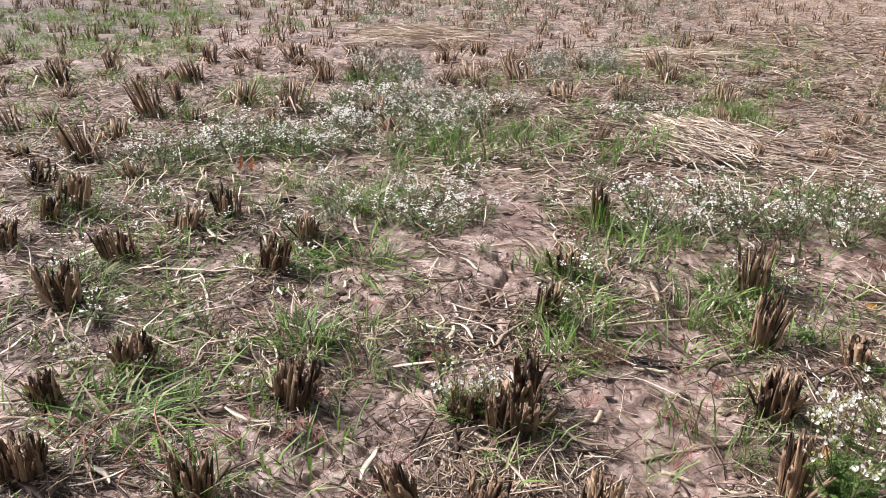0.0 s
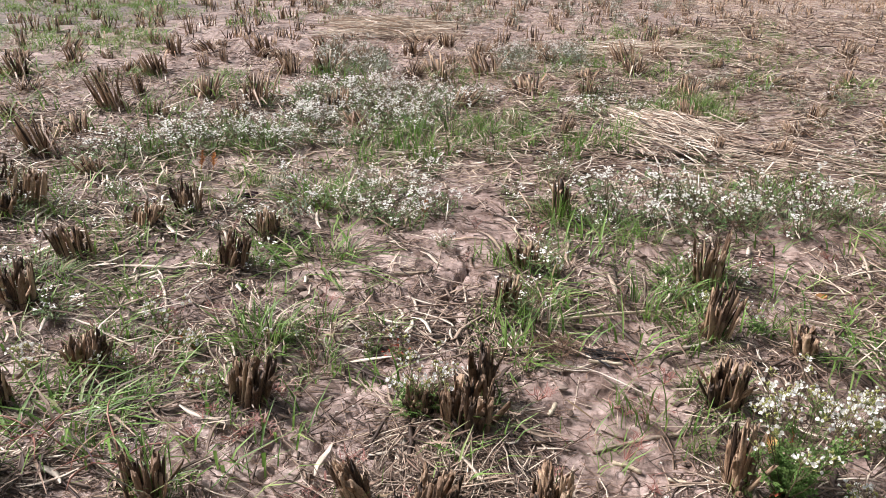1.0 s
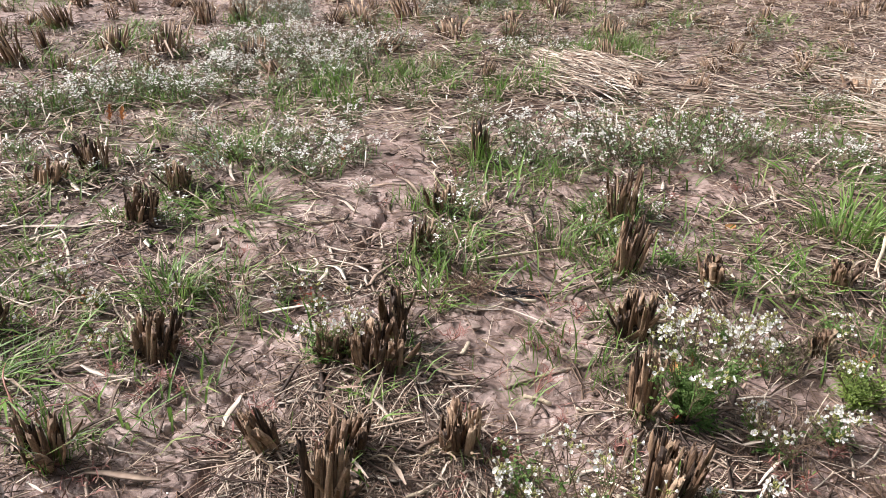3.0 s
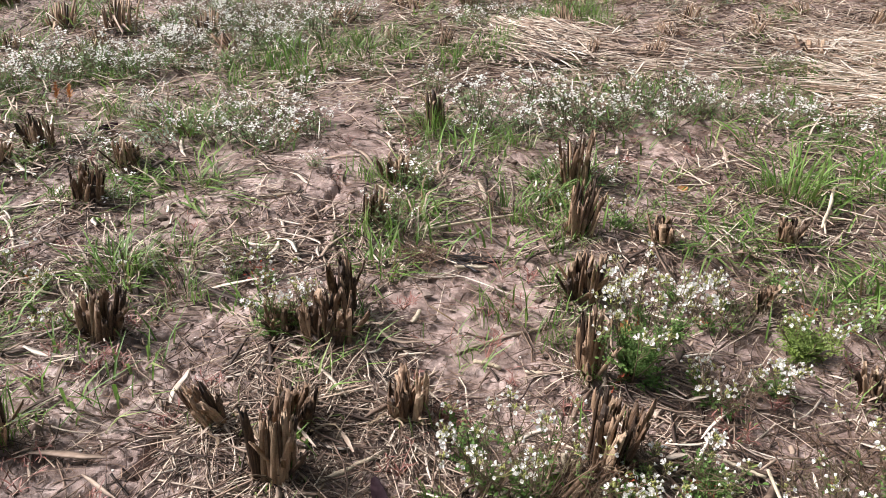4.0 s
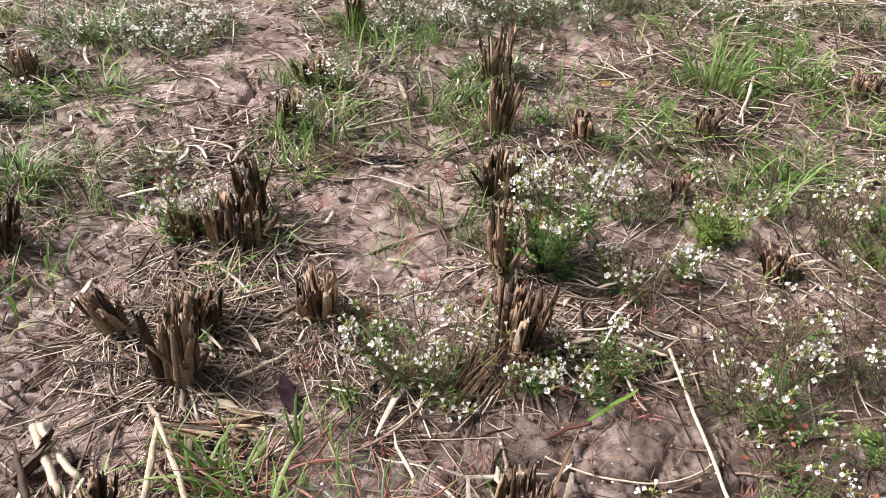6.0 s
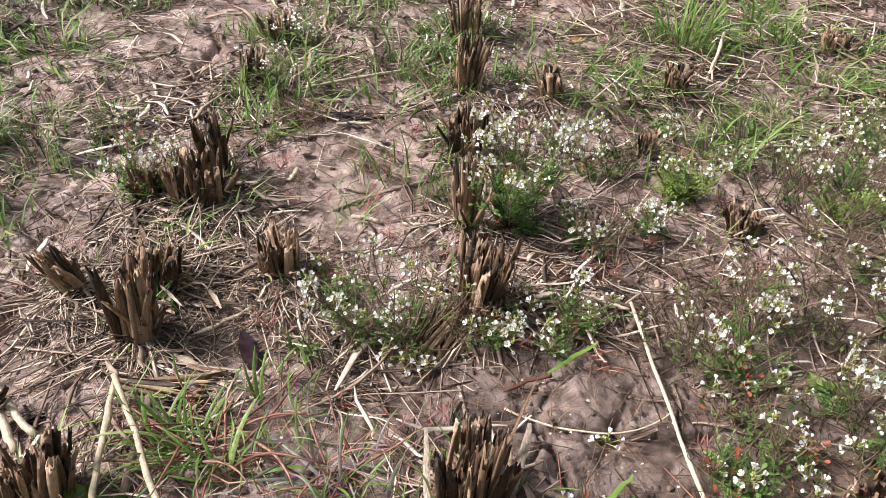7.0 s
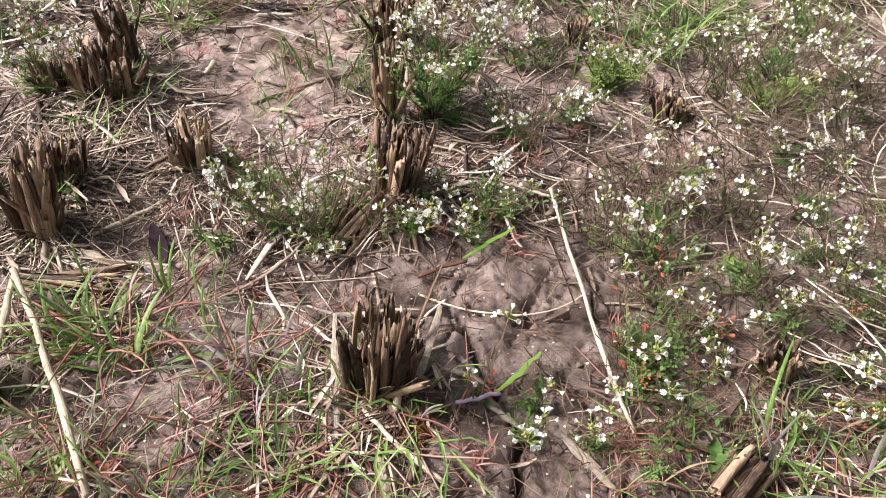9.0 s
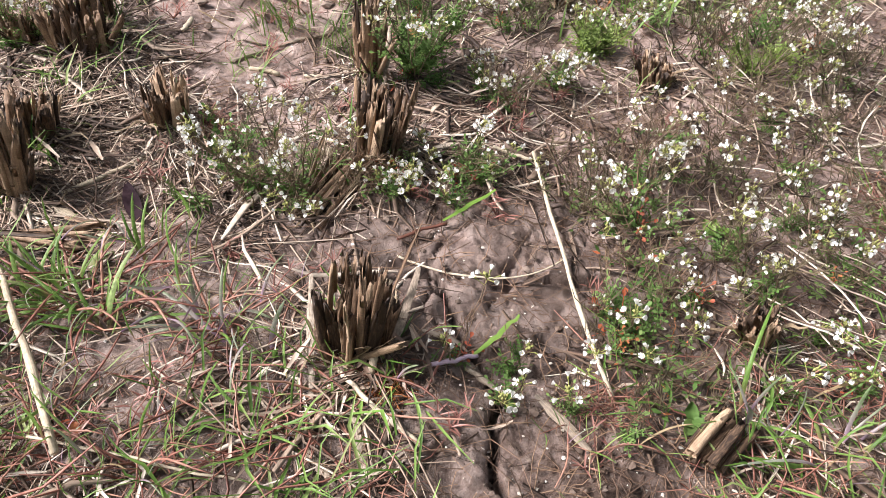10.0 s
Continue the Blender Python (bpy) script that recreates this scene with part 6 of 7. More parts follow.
# The same litter goes on around the seen part of the field.
for count, material, lo, hi, seed, label in ((20000, MAT_STRAW_J, 0.002, 0.006, 51, "dry straw strewn over the wider field"), (34000, MAT_DEBRIS, 0.003, 0.009, 52, "dark rotted straw over the wider field"), (18000, MAT_BROWN, 0.002, 0.007, 53, "weathered leaf strips over the wider field")):
    rg = np.random.default_rng(seed)
    x, y = 0.3 + rg.normal(0, 3.2, count), 2.0 + rg.normal(0, 4.2, count)
    keep = ((y < -0.15) | (np.abs(x - 0.3) > 0.6 * (y + 1.5))) & (vnoise(x * 2.3, y * 2.3, 93) > rg.random(len(x)) * 0.8)
    x, y = x[keep], y[keep]
    n = len(x)
    ob = new("straw_litter", litter("straw_litter", x, y, rg.uniform(0, 6.28, n), rg.gamma(2.5, 0.03, n) + 0.02, rg.uniform(lo, hi, n), rg.uniform(0.0, 0.015, n), material, seed + 5, 0.04, 0.5, 3, 3))
    tagged(ob, label, "straw litter", kind="stuff")
rng = random.Random(58)
PLACES = []
for k in range(3200):
    x, y = 0.3 + rng.gauss(0, 3.0), 2.0 + rng.gauss(0, 3.6)
    if (y < -0.3 or abs(x - 0.3) > 0.62 * (y + 1.6)) and noise.noise((x, y, 5.5)) + 0.5 > rng.random():
        PLACES.append((x, y, rng.uniform(0, 6.28), rng.uniform(0.7, 1.5), rng.uniform(0.6, 1.1)))
mass("outer_grass", [[m] for m in SPARSE + FAR_TUFTS[:3]], PLACES, "thin grass tufts over the wider field", "grass")

# Flat strips of dry leaf among the straws
x, y, rg = spread(13000, 9, y1=3.5, near=0.7)
thick, turn = gathered(x, y, rg)
keep = (thick > rg.random(len(x)) * 1.1) & ~bare(x, y, rg)
x, y, turn = x[keep], y[keep], turn[keep]
n = len(x)
ob = new("leaf_litter", litter("leaf_litter", x, y, turn, (rg.gamma(2.4, 0.03, n) + 0.018) * np.clip(0.55 + y * 0.5, 0.55, 1.1), (rg.gamma(2.0, 0.001, n) + 0.001) * (1 + 0.25 * np.clip(y - 0.6, 0, 3)), rg.uniform(0.0, 0.012, n), MAT_BROWN, 10, 0.09, 0.16, 5, 4, 0.15))
tagged(ob, "flat strips of dry rice leaf on mud", "leaf litter", kind="stuff")

x, y, rg = spread(24000, 5, y0=2.6, y1=12.5, near=0.5)
keep = (vnoise(x * 1.3, y * 1.3, 93) * 0.6 + vnoise(x * 4, y * 4, 94) * 0.4 + 0.17 * np.clip(x, -2, 3)) > rg.random(len(x)) * 0.85
keep &= (x > -0.1) | (rg.random(len(x)) < 0.5)
x, y = x[keep], y[keep]
n = len(x)
ob = new("straw_litter", litter("straw_litter", x, y, rg.uniform(0, 6.28, n), rg.gamma(2, 0.035, n) + 0.025, rg.uniform(0.0016, 0.0048, n), rg.uniform(0.0, 0.04, n), MAT_STRAW_J, 6, 0.04, 0.6, 3, 3))
tagged(ob, "pale straw strewn over the far field", "straw litter", kind="stuff")

# Bleached straw lies thickest farther out.
x, y, rg = spread(20000, 8, y0=2.2, y1=11.0, near=0.35)
keep = vnoise(x * 1.1, y * 1.1, 98) * 0.7 + 0.1 * np.clip(x + 1, -1, 3) > rg.random(len(x))
keep &= (x > -0.1) | (rg.random(len(x)) < 0.45)
x, y = x[keep], y[keep]
n = len(x)
ob = new("straw_litter", litter("straw_litter", x, y, rg.uniform(0, 6.28, n), rg.gamma(2, 0.035, n) + 0.02, rg.uniform(0.0016, 0.004, n), rg.uniform(0.0, 0.05, n), MAT_MAT, 18, 0.05, 0.5, 3, 3))
tagged(ob, "bleached straw scattered over the far field", "straw litter", kind="stuff")

x, y, rg = spread(12000, 3, y1=3.0)
n = len(x)
ob = new("root_fibres", litter("root_fibres", x, y, rg.uniform(0, 6.28, n), rg.gamma(3, 0.014, n) + 0.01, rg.uniform(0.0004, 0.0009, n), rg.uniform(0.0005, 0.006, n), MAT_FIBRE, 4, 0.22, 1.0, 4, 3))
tagged(ob, "fine brown roots and plant fibres on mud", "plant debris", kind="stuff")


# Dark rotted bits fill the hollows between the straws.
x, y, rg = spread(60000, 7, y1=5.5, near=0.9)
keep = vnoise(x * 4, y * 4, 95) * 0.55 + vnoise(x * 13, y * 13, 96) * 0.45 - 0.22 + 0.3 * gathered(x, y, rg)[0] > rg.random(len(x)) * np.where(y < 1.0, 1.1, 0.8)
keep &= ~bare(x, y, rg)
x, y = x[keep], y[keep]
n = len(x)
ob = new("rotted_debris", litter("rotted_debris", x, y, rg.uniform(0, 6.28, n), rg.gamma(2, 0.011, n) + 0.008, rg.uniform(0.0006, 0.003, n) * (1 + 0.35 * np.clip(y - 0.6, 0, 3)), rg.uniform(0.0, 0.005, n), MAT_DEBRIS, 8, 0.08, 0.4, 3, 3))
tagged(ob, "dark rotted bits of straw and leaf on mud", "plant debris", kind="stuff")


def straw_mat(poly, count, along, label, seed, material=None, length=0.3, spreading=0.28, heap=0.0, stout=1.0):
    """Combed-down straw that covers a plot, heaped towards its middle."""
    rg = np.random.default_rng(seed)
    xs, ys = [p[0] for p in poly], [p[1] for p in poly]
    pts = [(a, b) for a, b in zip(rg.uniform(min(xs), max(xs), count * 4), rg.uniform(min(ys), max(ys), count * 4)) if inside(a, b, poly)][:count]
    x, y = np.array([p[0] for p in pts]), np.array([p[1] for p in pts])
    n = len(x)
    mound = heap * np.clip(1.1 - np.hypot((x - np.mean(xs)) / (max(xs) - min(xs)), (y - np.mean(ys)) / (max(ys) - min(ys))) * 2, 0, 1) * np.sqrt(rg.random(n))
    ob = new("straw_mat", litter("straw_mat", x, y, along + rg.normal(0, spreading, n), rg.uniform(0.4, 1.1, n) * length, rg.uniform(0.0007, 0.0022, n) * (1 + 0.5 * (y > 1)) * stout, rg.uniform(0.003, 0.035, n) + mound, material or MAT_MAT, seed + 1, 0.05))
    tagged(ob, label, "straw", kind="stuff")


straw_mat([(0.9, 2.62), (1.3, 2.52), (1.5, 3.05), (1.12, 3.4)], 240, -1.05, "pale combed-down straw lying in a thick mat", 11, None, 0.28, 0.28, 0.07, 1.4)
straw_mat([(0.88, 2.62), (1.3, 2.5), (1.52, 3.05), (1.12, 3.42)], 420, -1.05, "brown combed-down straw lying in a thick mat", 25, MAT_STRAW_J, 0.28, 0.3, 0.06, 1.4)
straw_mat([(1.15, 2.5), (1.55, 2.15), (2.0, 2.5), (1.5, 2.85)], 200, -0.72, "grey pale straw lying flat in rows", 12, MAT_STRAW_J, 0.3, 0.2, 0.02, 1.5)
straw_mat([(-0.55, 5.9), (0.5, 5.9), (0.45, 7.0), (-0.5, 7.0)], 520, 0.1, "tan straw mat on the far field", 13, None, 0.4, 0.5, 0.08, 2.2)
straw_mat([(1.75, 1.75), (2.1, 1.65), (3.0, 2.8), (2.3, 2.75)], 1100, -0.3, "reddish tan straw lying in a thick mat", 14, None, 0.26, 0.6, 0.05, 1.3)
straw_mat([(1.3, 4.95), (2.3, 5.1), (2.4, 5.7), (1.5, 5.65)], 300, 0.0, "ochre straw lying on the far field", 15, None, 0.3, 0.6, 0.03, 2.0)
straw_mat([(0.83, 0.02), (0.98, -0.04), (1.12, 0.1), (0.92, 0.15)], 60, 2.2, "grey dry straw matted below weeds", 16, MAT_BROWN, 0.12)
straw_mat([(0.45, 2.3), (1.0, 2.35), (0.95, 2.7), (0.4, 2.65)], 130, -0.2, "thin dry straw lying among grass", 17, MAT_STRAW_J, 0.25, 0.5)
straw_mat([(1.25, 1.4), (1.75, 1.3), (2.1, 1.75), (1.4, 1.85)], 170, -0.25, "pale loose straw lying over grass", 18, MAT_STRAW_J, 0.18, 1.2)
straw_mat([(-1.6, 2.2), (-1.1, 2.2), (-1.0, 2.6), (-1.8, 2.6)], 90, 0.1, "thin dry straw lying on mud", 19, MAT_STRAW_J, 0.25, 0.4)
straw_mat([(0.95, 0.85), (1.7, 0.75), (2.0, 1.5), (1.0, 1.6)], 420, 0.3, "tangled dry straw among grass", 21, MAT_STRAW_J, 0.15, 1.5)
straw_mat([(0.95, 0.2), (1.3, 0.15), (1.5, 0.7), (1.05, 0.5)], 150, 0.3, "tangled dry straw under weeds", 22, MAT_BROWN, 0.13, 1.2)
straw_mat([(1.9, 2.6), (3.2, 2.8), (4.2, 5.2), (1.8, 4.6)], 620, -0.4, "pale straw strewn over the field", 23, MAT_STRAW_J, 0.16, 1.5, 0.03, 1.5)
straw_mat([(2.2, 4.6), (4.5, 5.2), (5.4, 8.0), (2.6, 6.8)], 1100, -0.5, "brown and pale straw heaped over the far field", 24, MAT_STRAW_J, 0.2, 1.2, 0.08, 2.2)
straw_mat([(3.0, 5.5), (7.0, 8.0), (6.5, 11.5), (3.0, 9.0)], 900, -0.6, "tan straw covering the far field", 20, None, 0.4, 0.8)


def bits(name, count, seed, lo, hi, material, label, category, y1, squash=0.7, where=None):
    """Small crumbs that lie on the ground."""
    x, y, rg = spread(count, seed, y1=y1)
    if where is not None:
        k = where(x, y, rg)
        x, y = x[k], y[k]
    n = len(x)
    z, r = land(x, y), lo + (hi - lo) * rg.random(n) ** 2.5
    unit = np.array([(1, 0, 0), (0, 1, 0), (-1, 0, 0), (0, -1, 0), (0, 0, 1), (0, 0, -1), (0.62, 0.62, 0.62), (-0.62, 0.62, 0.62), (-0.62, -0.62, 0.62), (0.62, -0.62, 0.62)])
    tri = np.array([(0, 1, 6), (1, 2, 7), (2, 3, 8), (3, 0, 9), (4, 6, 7), (4, 7, 8), (4, 8, 9), (4, 9, 6), (6, 1, 7), (7, 2, 8), (8, 3, 9), (9, 0, 6), (5, 1, 0), (5, 2, 1), (5, 3, 2), (5, 0, 3)])
    co = unit[None] * r[:, None, None] * rg.uniform(0.65, 1.3, (n, len(unit), 1)) * np.array([1, 1, squash])
    co = co + np.stack([x, y, z + r * squash * 0.5], 1)[:, None]
    faces = (tri[None] + (np.arange(n) * len(unit))[:, None, None]).reshape(-1, 3)
    ob = new(name, array_mesh(name, co.reshape(-1, 3), faces, material, False))
    return tagged(ob, label, category, kind="stuff")


bits("mud_crumbs", 9000, 31, 0.0008, 0.0055, MAT_CRUMB, "small crumbs and clods of brown mud", "mud crumbs", 6.0)
bits("soil_grains", 10000, 34, 0.0006, 0.0032, MAT_CRUMB, "fine loose grains of brown mud", "mud crumbs", 1.3)
bits("mud_clods", 9000, 33, 0.003, 0.014, MAT_CRUMB, "broken clods of brown mud", "mud clods", 7.0, 0.8, lambda x, y, rg: (y > 0.9) & (vnoise(x * 4, y * 4, 97) > rg.random(len(x))))
bits("pale_grit", 5000, 32, 0.0008, 0.0028, MAT_SPECK, "fallen white petals and pale grit on mud", "grit", 1.9, 0.5)

# ------------------------------------------------------------------ single small things


def broad_leaf(rng, L, w, curl, material, name):
    """A thin undulating leaf along x, with a raised midrib and two skins."""
    g, n, m = Geo(), 9, 5
    for skin in (0.0, -0.0012):
        vs = []
        for k in range(n):
            u = k / (n - 1)
            half = w * math.sin(math.pi * (0.04 + 0.94 * u)) ** 0.8
            for j in range(m):
                v = j / (m - 1) * 2 - 1
                vs.append((u * L, half * v, curl * abs(v) ** 1.5 * w + 0.15 * w * math.sin(u * 7 + v) + skin + 0.1 * w * math.sin(u * 19) * abs(v)))
        g.add(vs, [(k * m + j, k * m + j + 1, (k + 1) * m + j + 1, (k + 1) * m + j) for k in range(n - 1) for j in range(m - 1)])
    return g.mesh(name, material)


rng = random.Random(8)
ob = new("dead_leaf", broad_leaf(rng, 0.09, 0.011, 0.25, MAT_DEAD, "dead_leaf"))
ob.matrix_basis = pose(0.142, 0.545, z_at(0.145, 0.49) + 0.011, 0, 0, -84)
tagged(ob, "curled dark purple dead leaf on mud", "dead leaf")
ob = new("dead_leaf", broad_leaf(rng, 0.028, 0.009, 0.3, MAT_DEAD, "dead_leaf"))
ob.matrix_basis = pose(-0.13, 0.44, z_at(-0.13, 0.44) + 0.006, 8, 0, 40)
tagged(ob, "small dark red dead leaf on mud", "dead leaf")


def rosette(x, y, count, L, label, seed, material):
    rng = random.Random(seed)
    root = thing("seedling", x, y, label, "seedling")
    mesh = broad_leaf(rng, L, L * 0.32, 0.25, material, "leaf")
    for k in range(count):
        s = rng.uniform(0.6, 1.1)
        part("leaf", mesh, root, Matrix.LocRotScale((0, 0, 0.004 + 0.002 * k), Euler((rng.gauss(0, 0.2), -rng.uniform(0.1, 0.8), 6.283 * k / count + rng.gauss(0, 0.3))), Vector((s, s, s))))


rosette(-0.05, 0.30, 8, 0.035, "bright green seedling with rounded leaves in grass", 1, MAT_SEED)
rosette(0.40, 0.47, 6, 0.035, "bright green leaf rosette among cress", 2, MAT_SEED)
rosette(0.68, -0.02, 5, 0.025, "small green seedling beside cut stalks", 3, MAT_LEAF)
rosette(0.045, 0.64, 5, 0.02, "small green seedling in a stubble clump", 4, MAT_SEED)
rosette(0.87, 0.22, 6, 0.025, "green seedling under flowering weeds", 5, MAT_SEED)
rosette(0.17, 1.58, 3, 0.02, "yellow-green seedling on bare mud", 6, MAT_SEED)
rosette(-0.10, 0.70, 3, 0.018, "yellow-green seedling behind stubble", 7, MAT_SEED)
rosette(-0.40, 1.47, 5, 0.025, "yellow-green seedling beside stubble", 8, MAT_SEED)
rosette(0.07, 0.17, 4, 0.018, "small brown-orange seedling in grass", 9, MAT_ORANGE)



def root_tangle(x, y, r, count, material, label, seed):
    """A ball of fine tangled roots, 0.02 m or so across for r = 1."""
    rng = random.Random(seed)
    root = thing("root_ball", x, y, label, "roots")
    g = Geo()
    for _ in range(count):
        a, b, q = rng.uniform(0, 6.28), rng.uniform(-0.2, 1.2), rng.uniform(0.008, 0.024) * r
        o = Vector((rng.gauss(0, 0.008), rng.gauss(0, 0.008), 0.009)) * r
        d = Vector((math.cos(a) * math.cos(b), math.sin(a) * math.cos(b), math.sin(b) * 0.9))
        e = Vector((-math.sin(a), math.cos(a), 0.2)) * rng.uniform(-0.014, 0.014) * r
        g.tube([o, o + d * q * 0.6 + e * 0.6, o + d * q + e, o + d * q * 1.1 + e * 1.7 - Vector((0, 0, 0.008 * r))], [0.0006, 0.0006, 0.0005, 0.0003], 3, caps=False)
    tagged(part("tangle", g.mesh("tangle", material), root), kind="stuff")


root_tangle(0.378, 0.112, 1.0, 150, MAT_ROOT, "rusty orange ball of tangled rice roots", 1)
root_tangle(0.32, 1.12, 2.2, 130, MAT_FIBRE, "brown fibrous mat of old roots beside charred straw", 2)
root_tangle(0.27, 0.64, 1.6, 70, MAT_RED_J, "reddish root fibres at the foot of stubble", 3)
root_tangle(0.60, 0.02, 1.6, 80, MAT_RED_J, "reddish root fibres on wet mud", 4)
root_tangle(-0.02, 0.13, 1.8, 90, MAT_RED_J, "reddish fine roots among creeping grass", 5)
root_tangle(0.46, 0.44, 1.8, 90, MAT_FIBRE, "brown fibres at the foot of stubble", 6)
for x, y, L, w, turn, mt, words in ((1.036, 1.385, 0.035, 0.013, 20, MAT_RUST, "curled orange dead leaf on straw"), (-0.535, 2.15, 0.07, 0.02, 15, MAT_DEAD, "crumpled dark purple dead leaf on mud"), (-0.49, 2.12, 0.05, 0.016, 100, MAT_DEAD, "crumpled dark purple dead leaf on mud"), (0.63, 0.79, 0.05, 0.012, 60, MAT_RUST, "small orange leaf among cress")):
    ob = new("dead_leaf", broad_leaf(rng, L, w, 0.4, mt, "dead_leaf"))
    ob.matrix_basis = pose(x, y, z_at(x, y) + 0.012, 10, -8, turn)
    tagged(ob, words, "dead leaf")


def dry_plume(x, y, h, label, seed, material):
    """A feathery withered frond that stands up."""
    rng = random.Random(seed)
    root = thing("withered_frond", x, y, label, "dry plant")
    g = Geo()
    g.tube([(0, 0, 0), (0.004, 0, h * 0.5), (0.012, 0.003, h)], [0.0015, 0.0012, 0.0006], 4, caps=False)
    part("stem", g.mesh("stem", material), root)
    g = Geo()
    for k in range(46):
        u = rng.uniform(0.3, 1)
        o = Vector((0.012 * u, 0.003 * u, h * u))
        a, s = rng.uniform(0, 6.28), rng.uniform(0.012, 0.026) * (1.25 - u)
        d = Vector((math.cos(a), math.sin(a), 0.9))
        g.ribbon([o, o + d * s * 0.5, o + d * s], [0.0015, 0.0038, 0.0006], 0.4)
    tagged(part("foliage", g.mesh("foliage", material), root), kind="stuff")


dry_plume(0.07, 1.98, 0.075, "upright withered orange-brown frond among cress", 1, MAT_RUST)
dry_plume(-0.73, 2.50, 0.08, "withered orange-yellow frond above stubble", 2, MAT_RUST)
dry_plume(-0.69, 2.51, 0.07, "withered orange-yellow frond above stubble", 3, MAT_RUST)


def red_weed(g, x, y, h, seed):
    """A thin branching reddish seedling."""
    rng = random.Random(seed)
    at = Vector((x, y, z_at(x, y)))
    for _ in range(rng.randint(4, 7)):
        a, L = rng.uniform(0, 6.28), h * rng.uniform(0.6, 1.1)
        d = Vector((math.cos(a) * 0.8, math.sin(a) * 0.8, rng.uniform(0.35, 1.2)))
        p = [at + Vector((0, 0, -0.002)), at + d * L * 0.5 + Vector((0, 0, 0.004)), at + d * L]
        g.tube(p, [0.001, 0.0008, 0.0005], 3, caps=False)
        for _ in range(3):
            o, b = p[1].lerp(p[2], rng.random()), rng.uniform(0, 6.28)
            g.ribbon([o, o + Vector((math.cos(b), math.sin(b), 0.5)) * 0.008, o + Vector((math.cos(b), math.sin(b), 0.4)) * 0.016], [0.0006, 0.0011, 0.0003], 0.4)


rng = random.Random(15)
SPOTS = [(0.48, 0.93), (0.44, 0.90), (0.52, 1.02), (0.15, 0.20), (0.60, 0.33), (0.50, 0.40), (0.36, 0.30), (0.18, 0.55), (0.56, -0.03), (0.66, 0.16), (0.43, 0.05), (-0.25, 0.55)]
for k in range(55):
    SPOTS.append((rng.uniform(-0.9, 1.4), rng.uniform(0.0, 2.0)))
for k in range(25):
    SPOTS.append((rng.uniform(-0.75, -0.1), rng.uniform(0.6, 1.4)))
g = Geo()
for k, (x, y) in enumerate(SPOTS):
    red_weed(g, x, y, rng.uniform(0.02, 0.045), 200 + k)
tagged(new("red_weeds", g.mesh("red_weeds", organic("red_weed", [(0.1, (0.11, 0.045, 0.03)), (0.5, (0.24, 0.095, 0.075)), (0.9, (0.38, 0.2, 0.16))], 0.5, 60, (1, 1, 1), "island", 0.6, 0.0))), "thin reddish branching weeds scattered on mud", "weeds", kind="stuff")

rng = random.Random(60)
LOWS = [low_tuft(R) for _ in range(6)]
PLOT = [(-0.2, 0.47), (0.05, 0.46), (0.3, 0.36), (0.34, 0.2), (0.44, 0.06), (0.4, -0.2), (-0.3, -0.2)]
mass("low_grass", LOWS, [(x, y, rng.uniform(0, 6.28), rng.uniform(0.8, 1.5), rng.uniform(0.7, 1.3)) for x, y in scatter(PLOT, 44, 0.05, 63)], "low tangled grass with red runners and withered blades", "grass")
PLOT = [(0.66, 0.1), (0.95, 0.05), (1.2, 0.25), (1.1, -0.12), (0.66, -0.15)]
mass("low_grass", LOWS, [(x, y, rng.uniform(0, 6.28), rng.uniform(0.7, 1.3), rng.uniform(0.6, 1.1)) for x, y in scatter(PLOT, 26, 0.05, 64)], "low tangled grass with red runners and withered blades", "grass")
for plot, count in (([(-3.6, 5.1), (-1.6, 5.3), (-1.9, 6.3), (-4.2, 6.2)], 130), ([(-5.4, 7.0), (-1.8, 7.2), (-2.5, 8.8), (-6.5, 8.8)], 170)):
    mass("far_grass", [[m] for m in FAR_TUFTS[:2] + SPARSE], [(x, y, rng.uniform(0, 6.28), rng.uniform(0.7, 1.3), rng.uniform(0.4, 0.8)) for x, y in scatter(plot, count, 0.11, count)], "band of green grass across the far field", "grass")
rng = random.Random(61)
PLACES = []
for poly, count, gap in (([(-1.1, 0.75), (1.5, 0.75), (2.2, 2.6), (-1.6, 2.6)], 330, 0.06),):
    for x, y in scatter(poly, count, gap, 62):
        if rng.random() < 1.3 * noise.noise((x * 2.2, y * 2.2, 8.1)) + 0.55:
            PLACES.append((x, y, rng.uniform(0, 6.28), rng.uniform(0.3, 0.8), rng.uniform(0.8, 1.3)))
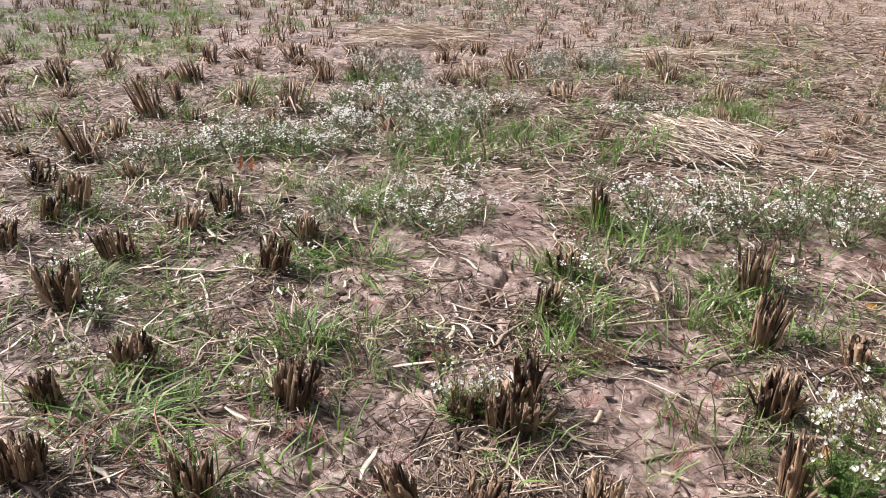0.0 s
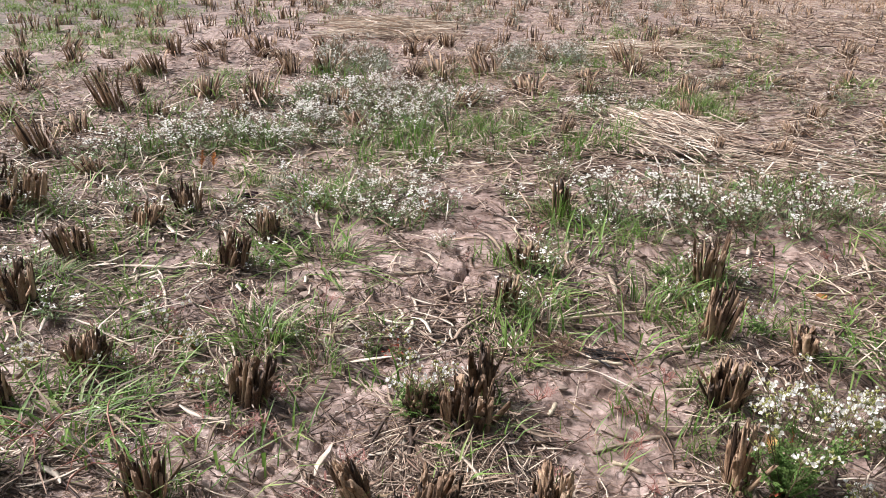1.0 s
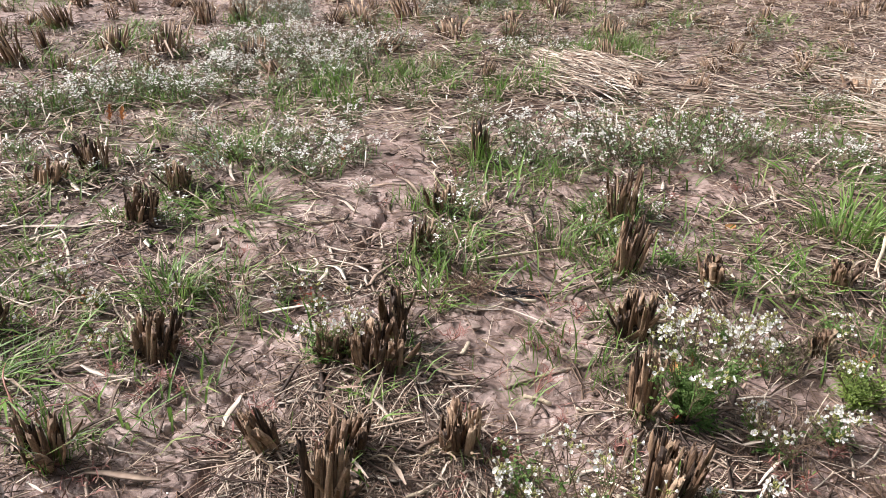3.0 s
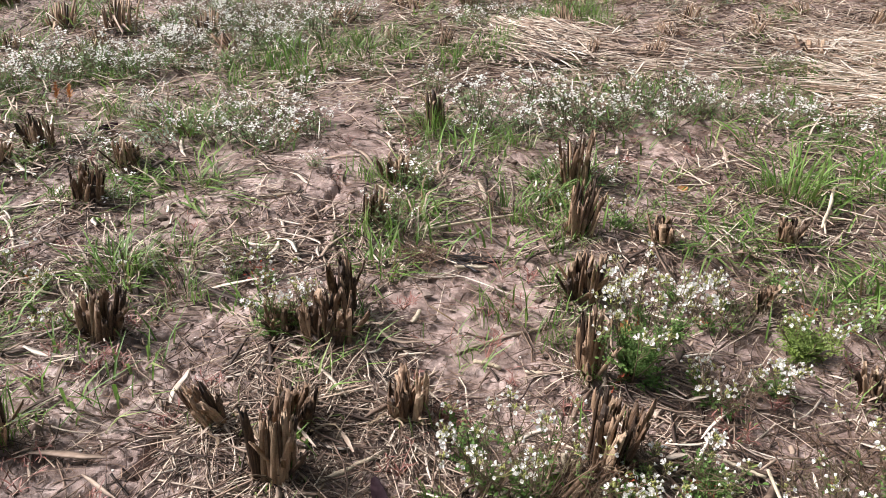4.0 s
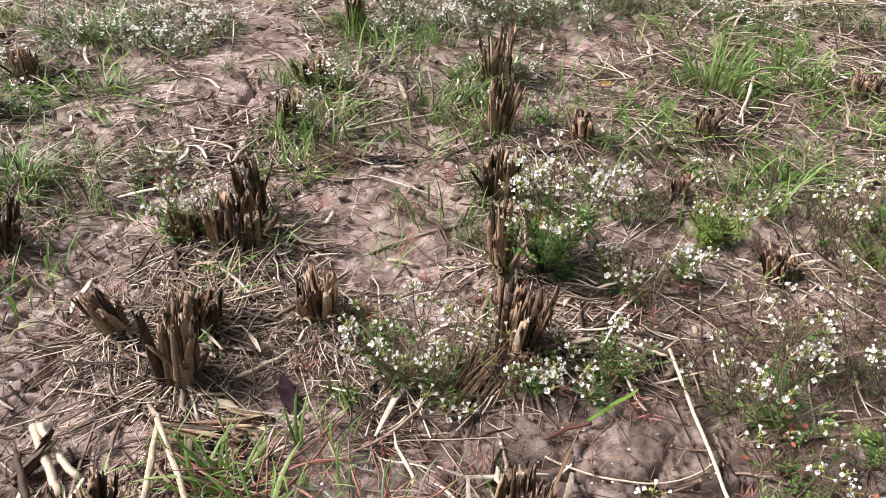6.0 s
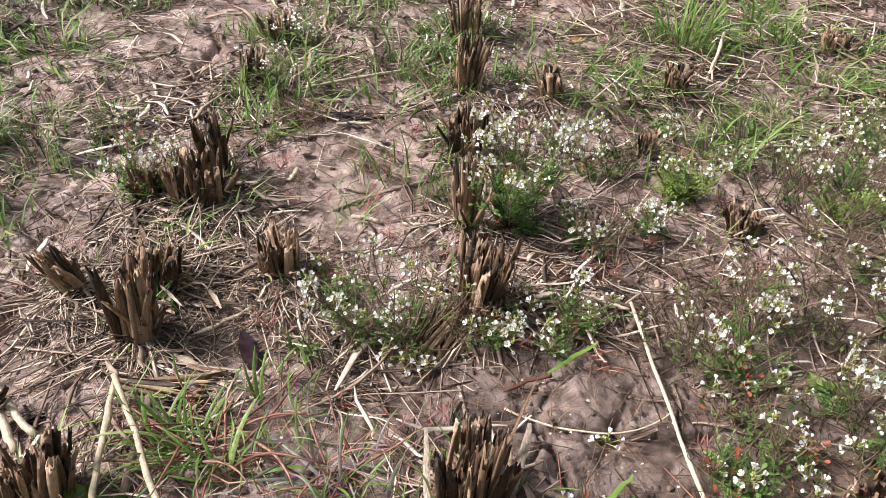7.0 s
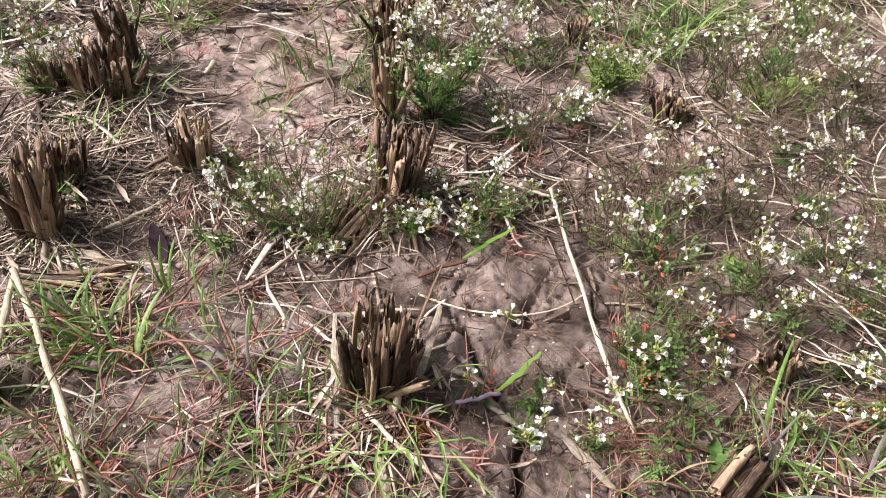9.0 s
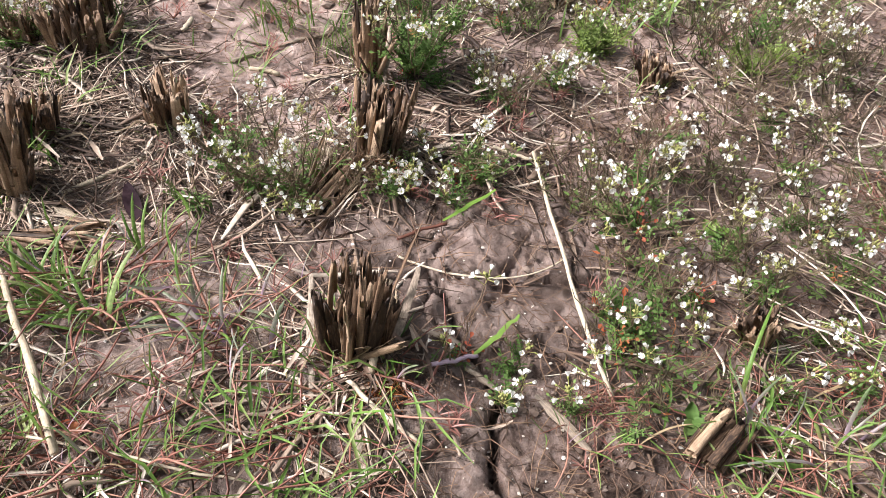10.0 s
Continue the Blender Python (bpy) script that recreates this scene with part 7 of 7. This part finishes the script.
for cx, cy, _, r in ALL_STUBS:
    for _ in range(4 if 0.85 < cy < 2.6 else 2 if 2.6 <= cy < 5 else 0):
        a, q = rng.uniform(0, 6.28), r + rng.uniform(0.0, 0.06)
        if rng.random() < 0.75:
            PLACES.append((cx + q * math.cos(a), cy + q * math.sin(a), rng.uniform(0, 6.28), rng.uniform(0.45, 0.9), rng.uniform(0.7, 1.2)))
mass("small_weeds", [[m] for m in SPARSE + FAR_TUFTS[:2]], [p for k, p in enumerate(PLACES) if k % 3 or p[1] < 1.3], "thin grass sprouting between straws", "weeds")
mass("small_cress", [list(k) for k in FAR_CRESS[:4]], [p for k, p in enumerate(PLACES) if k % 3 == 0 and p[1] >= 1.3], "small white-flowering cress between straws", "flowering weed")


def clutter_mesh(rng, material, count, long):
    """Broken straw ends lying and standing every way."""
    g = Geo()
    for _ in range(count):
        a, q, b = rng.uniform(0, 6.283), 0.12 * math.sqrt(rng.random()), rng.uniform(0, 6.283)
        p, L, w = Vector((q * math.cos(a), q * math.sin(a), 0.0)), long * rng.uniform(0.4, 1.3), rng.uniform(0.0014, 0.0042)
        d = Vector((math.cos(b), math.sin(b), abs(rng.gauss(0, 0.45)))).normalized()
        m = Vector((rng.gauss(0, 0.06), rng.gauss(0, 0.06), 0.05)) * L
        g.tube([p, p + d * L * 0.5 + m, p + d * L], [w, w, w * 0.7], 3, 0.6, spin=rng.random())
    return g.mesh("clutter", material)


PALE_BITS = [clutter_mesh(R, MAT_MAT, 12, 0.09) for _ in range(3)]
BROWN_BITS = [clutter_mesh(R, MAT_STRAW_J, 12, 0.07) for _ in range(4)]
DARK_BITS = [clutter_mesh(R, MAT_DEBRIS, 10, 0.05) for _ in range(3)]
rng = random.Random(71)
PLACES = []
for k in range(1800):
    y = 1.9 + 8.0 * rng.random() ** 1.3
    x = 0.3 + (rng.random() - 0.5) * 1.2 * (y + 1.55)
    if noise.noise((x * 1.4, y * 1.4, 3.3)) + 0.5 > rng.random():
        PLACES.append((x, y, rng.uniform(0, 6.28), rng.uniform(0.7, 1.3), rng.uniform(0.6, 1.2)))
mass("straw_rubble", [[m] for m in PALE_BITS + BROWN_BITS + DARK_BITS], PLACES, "broken pale and brown straw heaped over the far field", "straw")
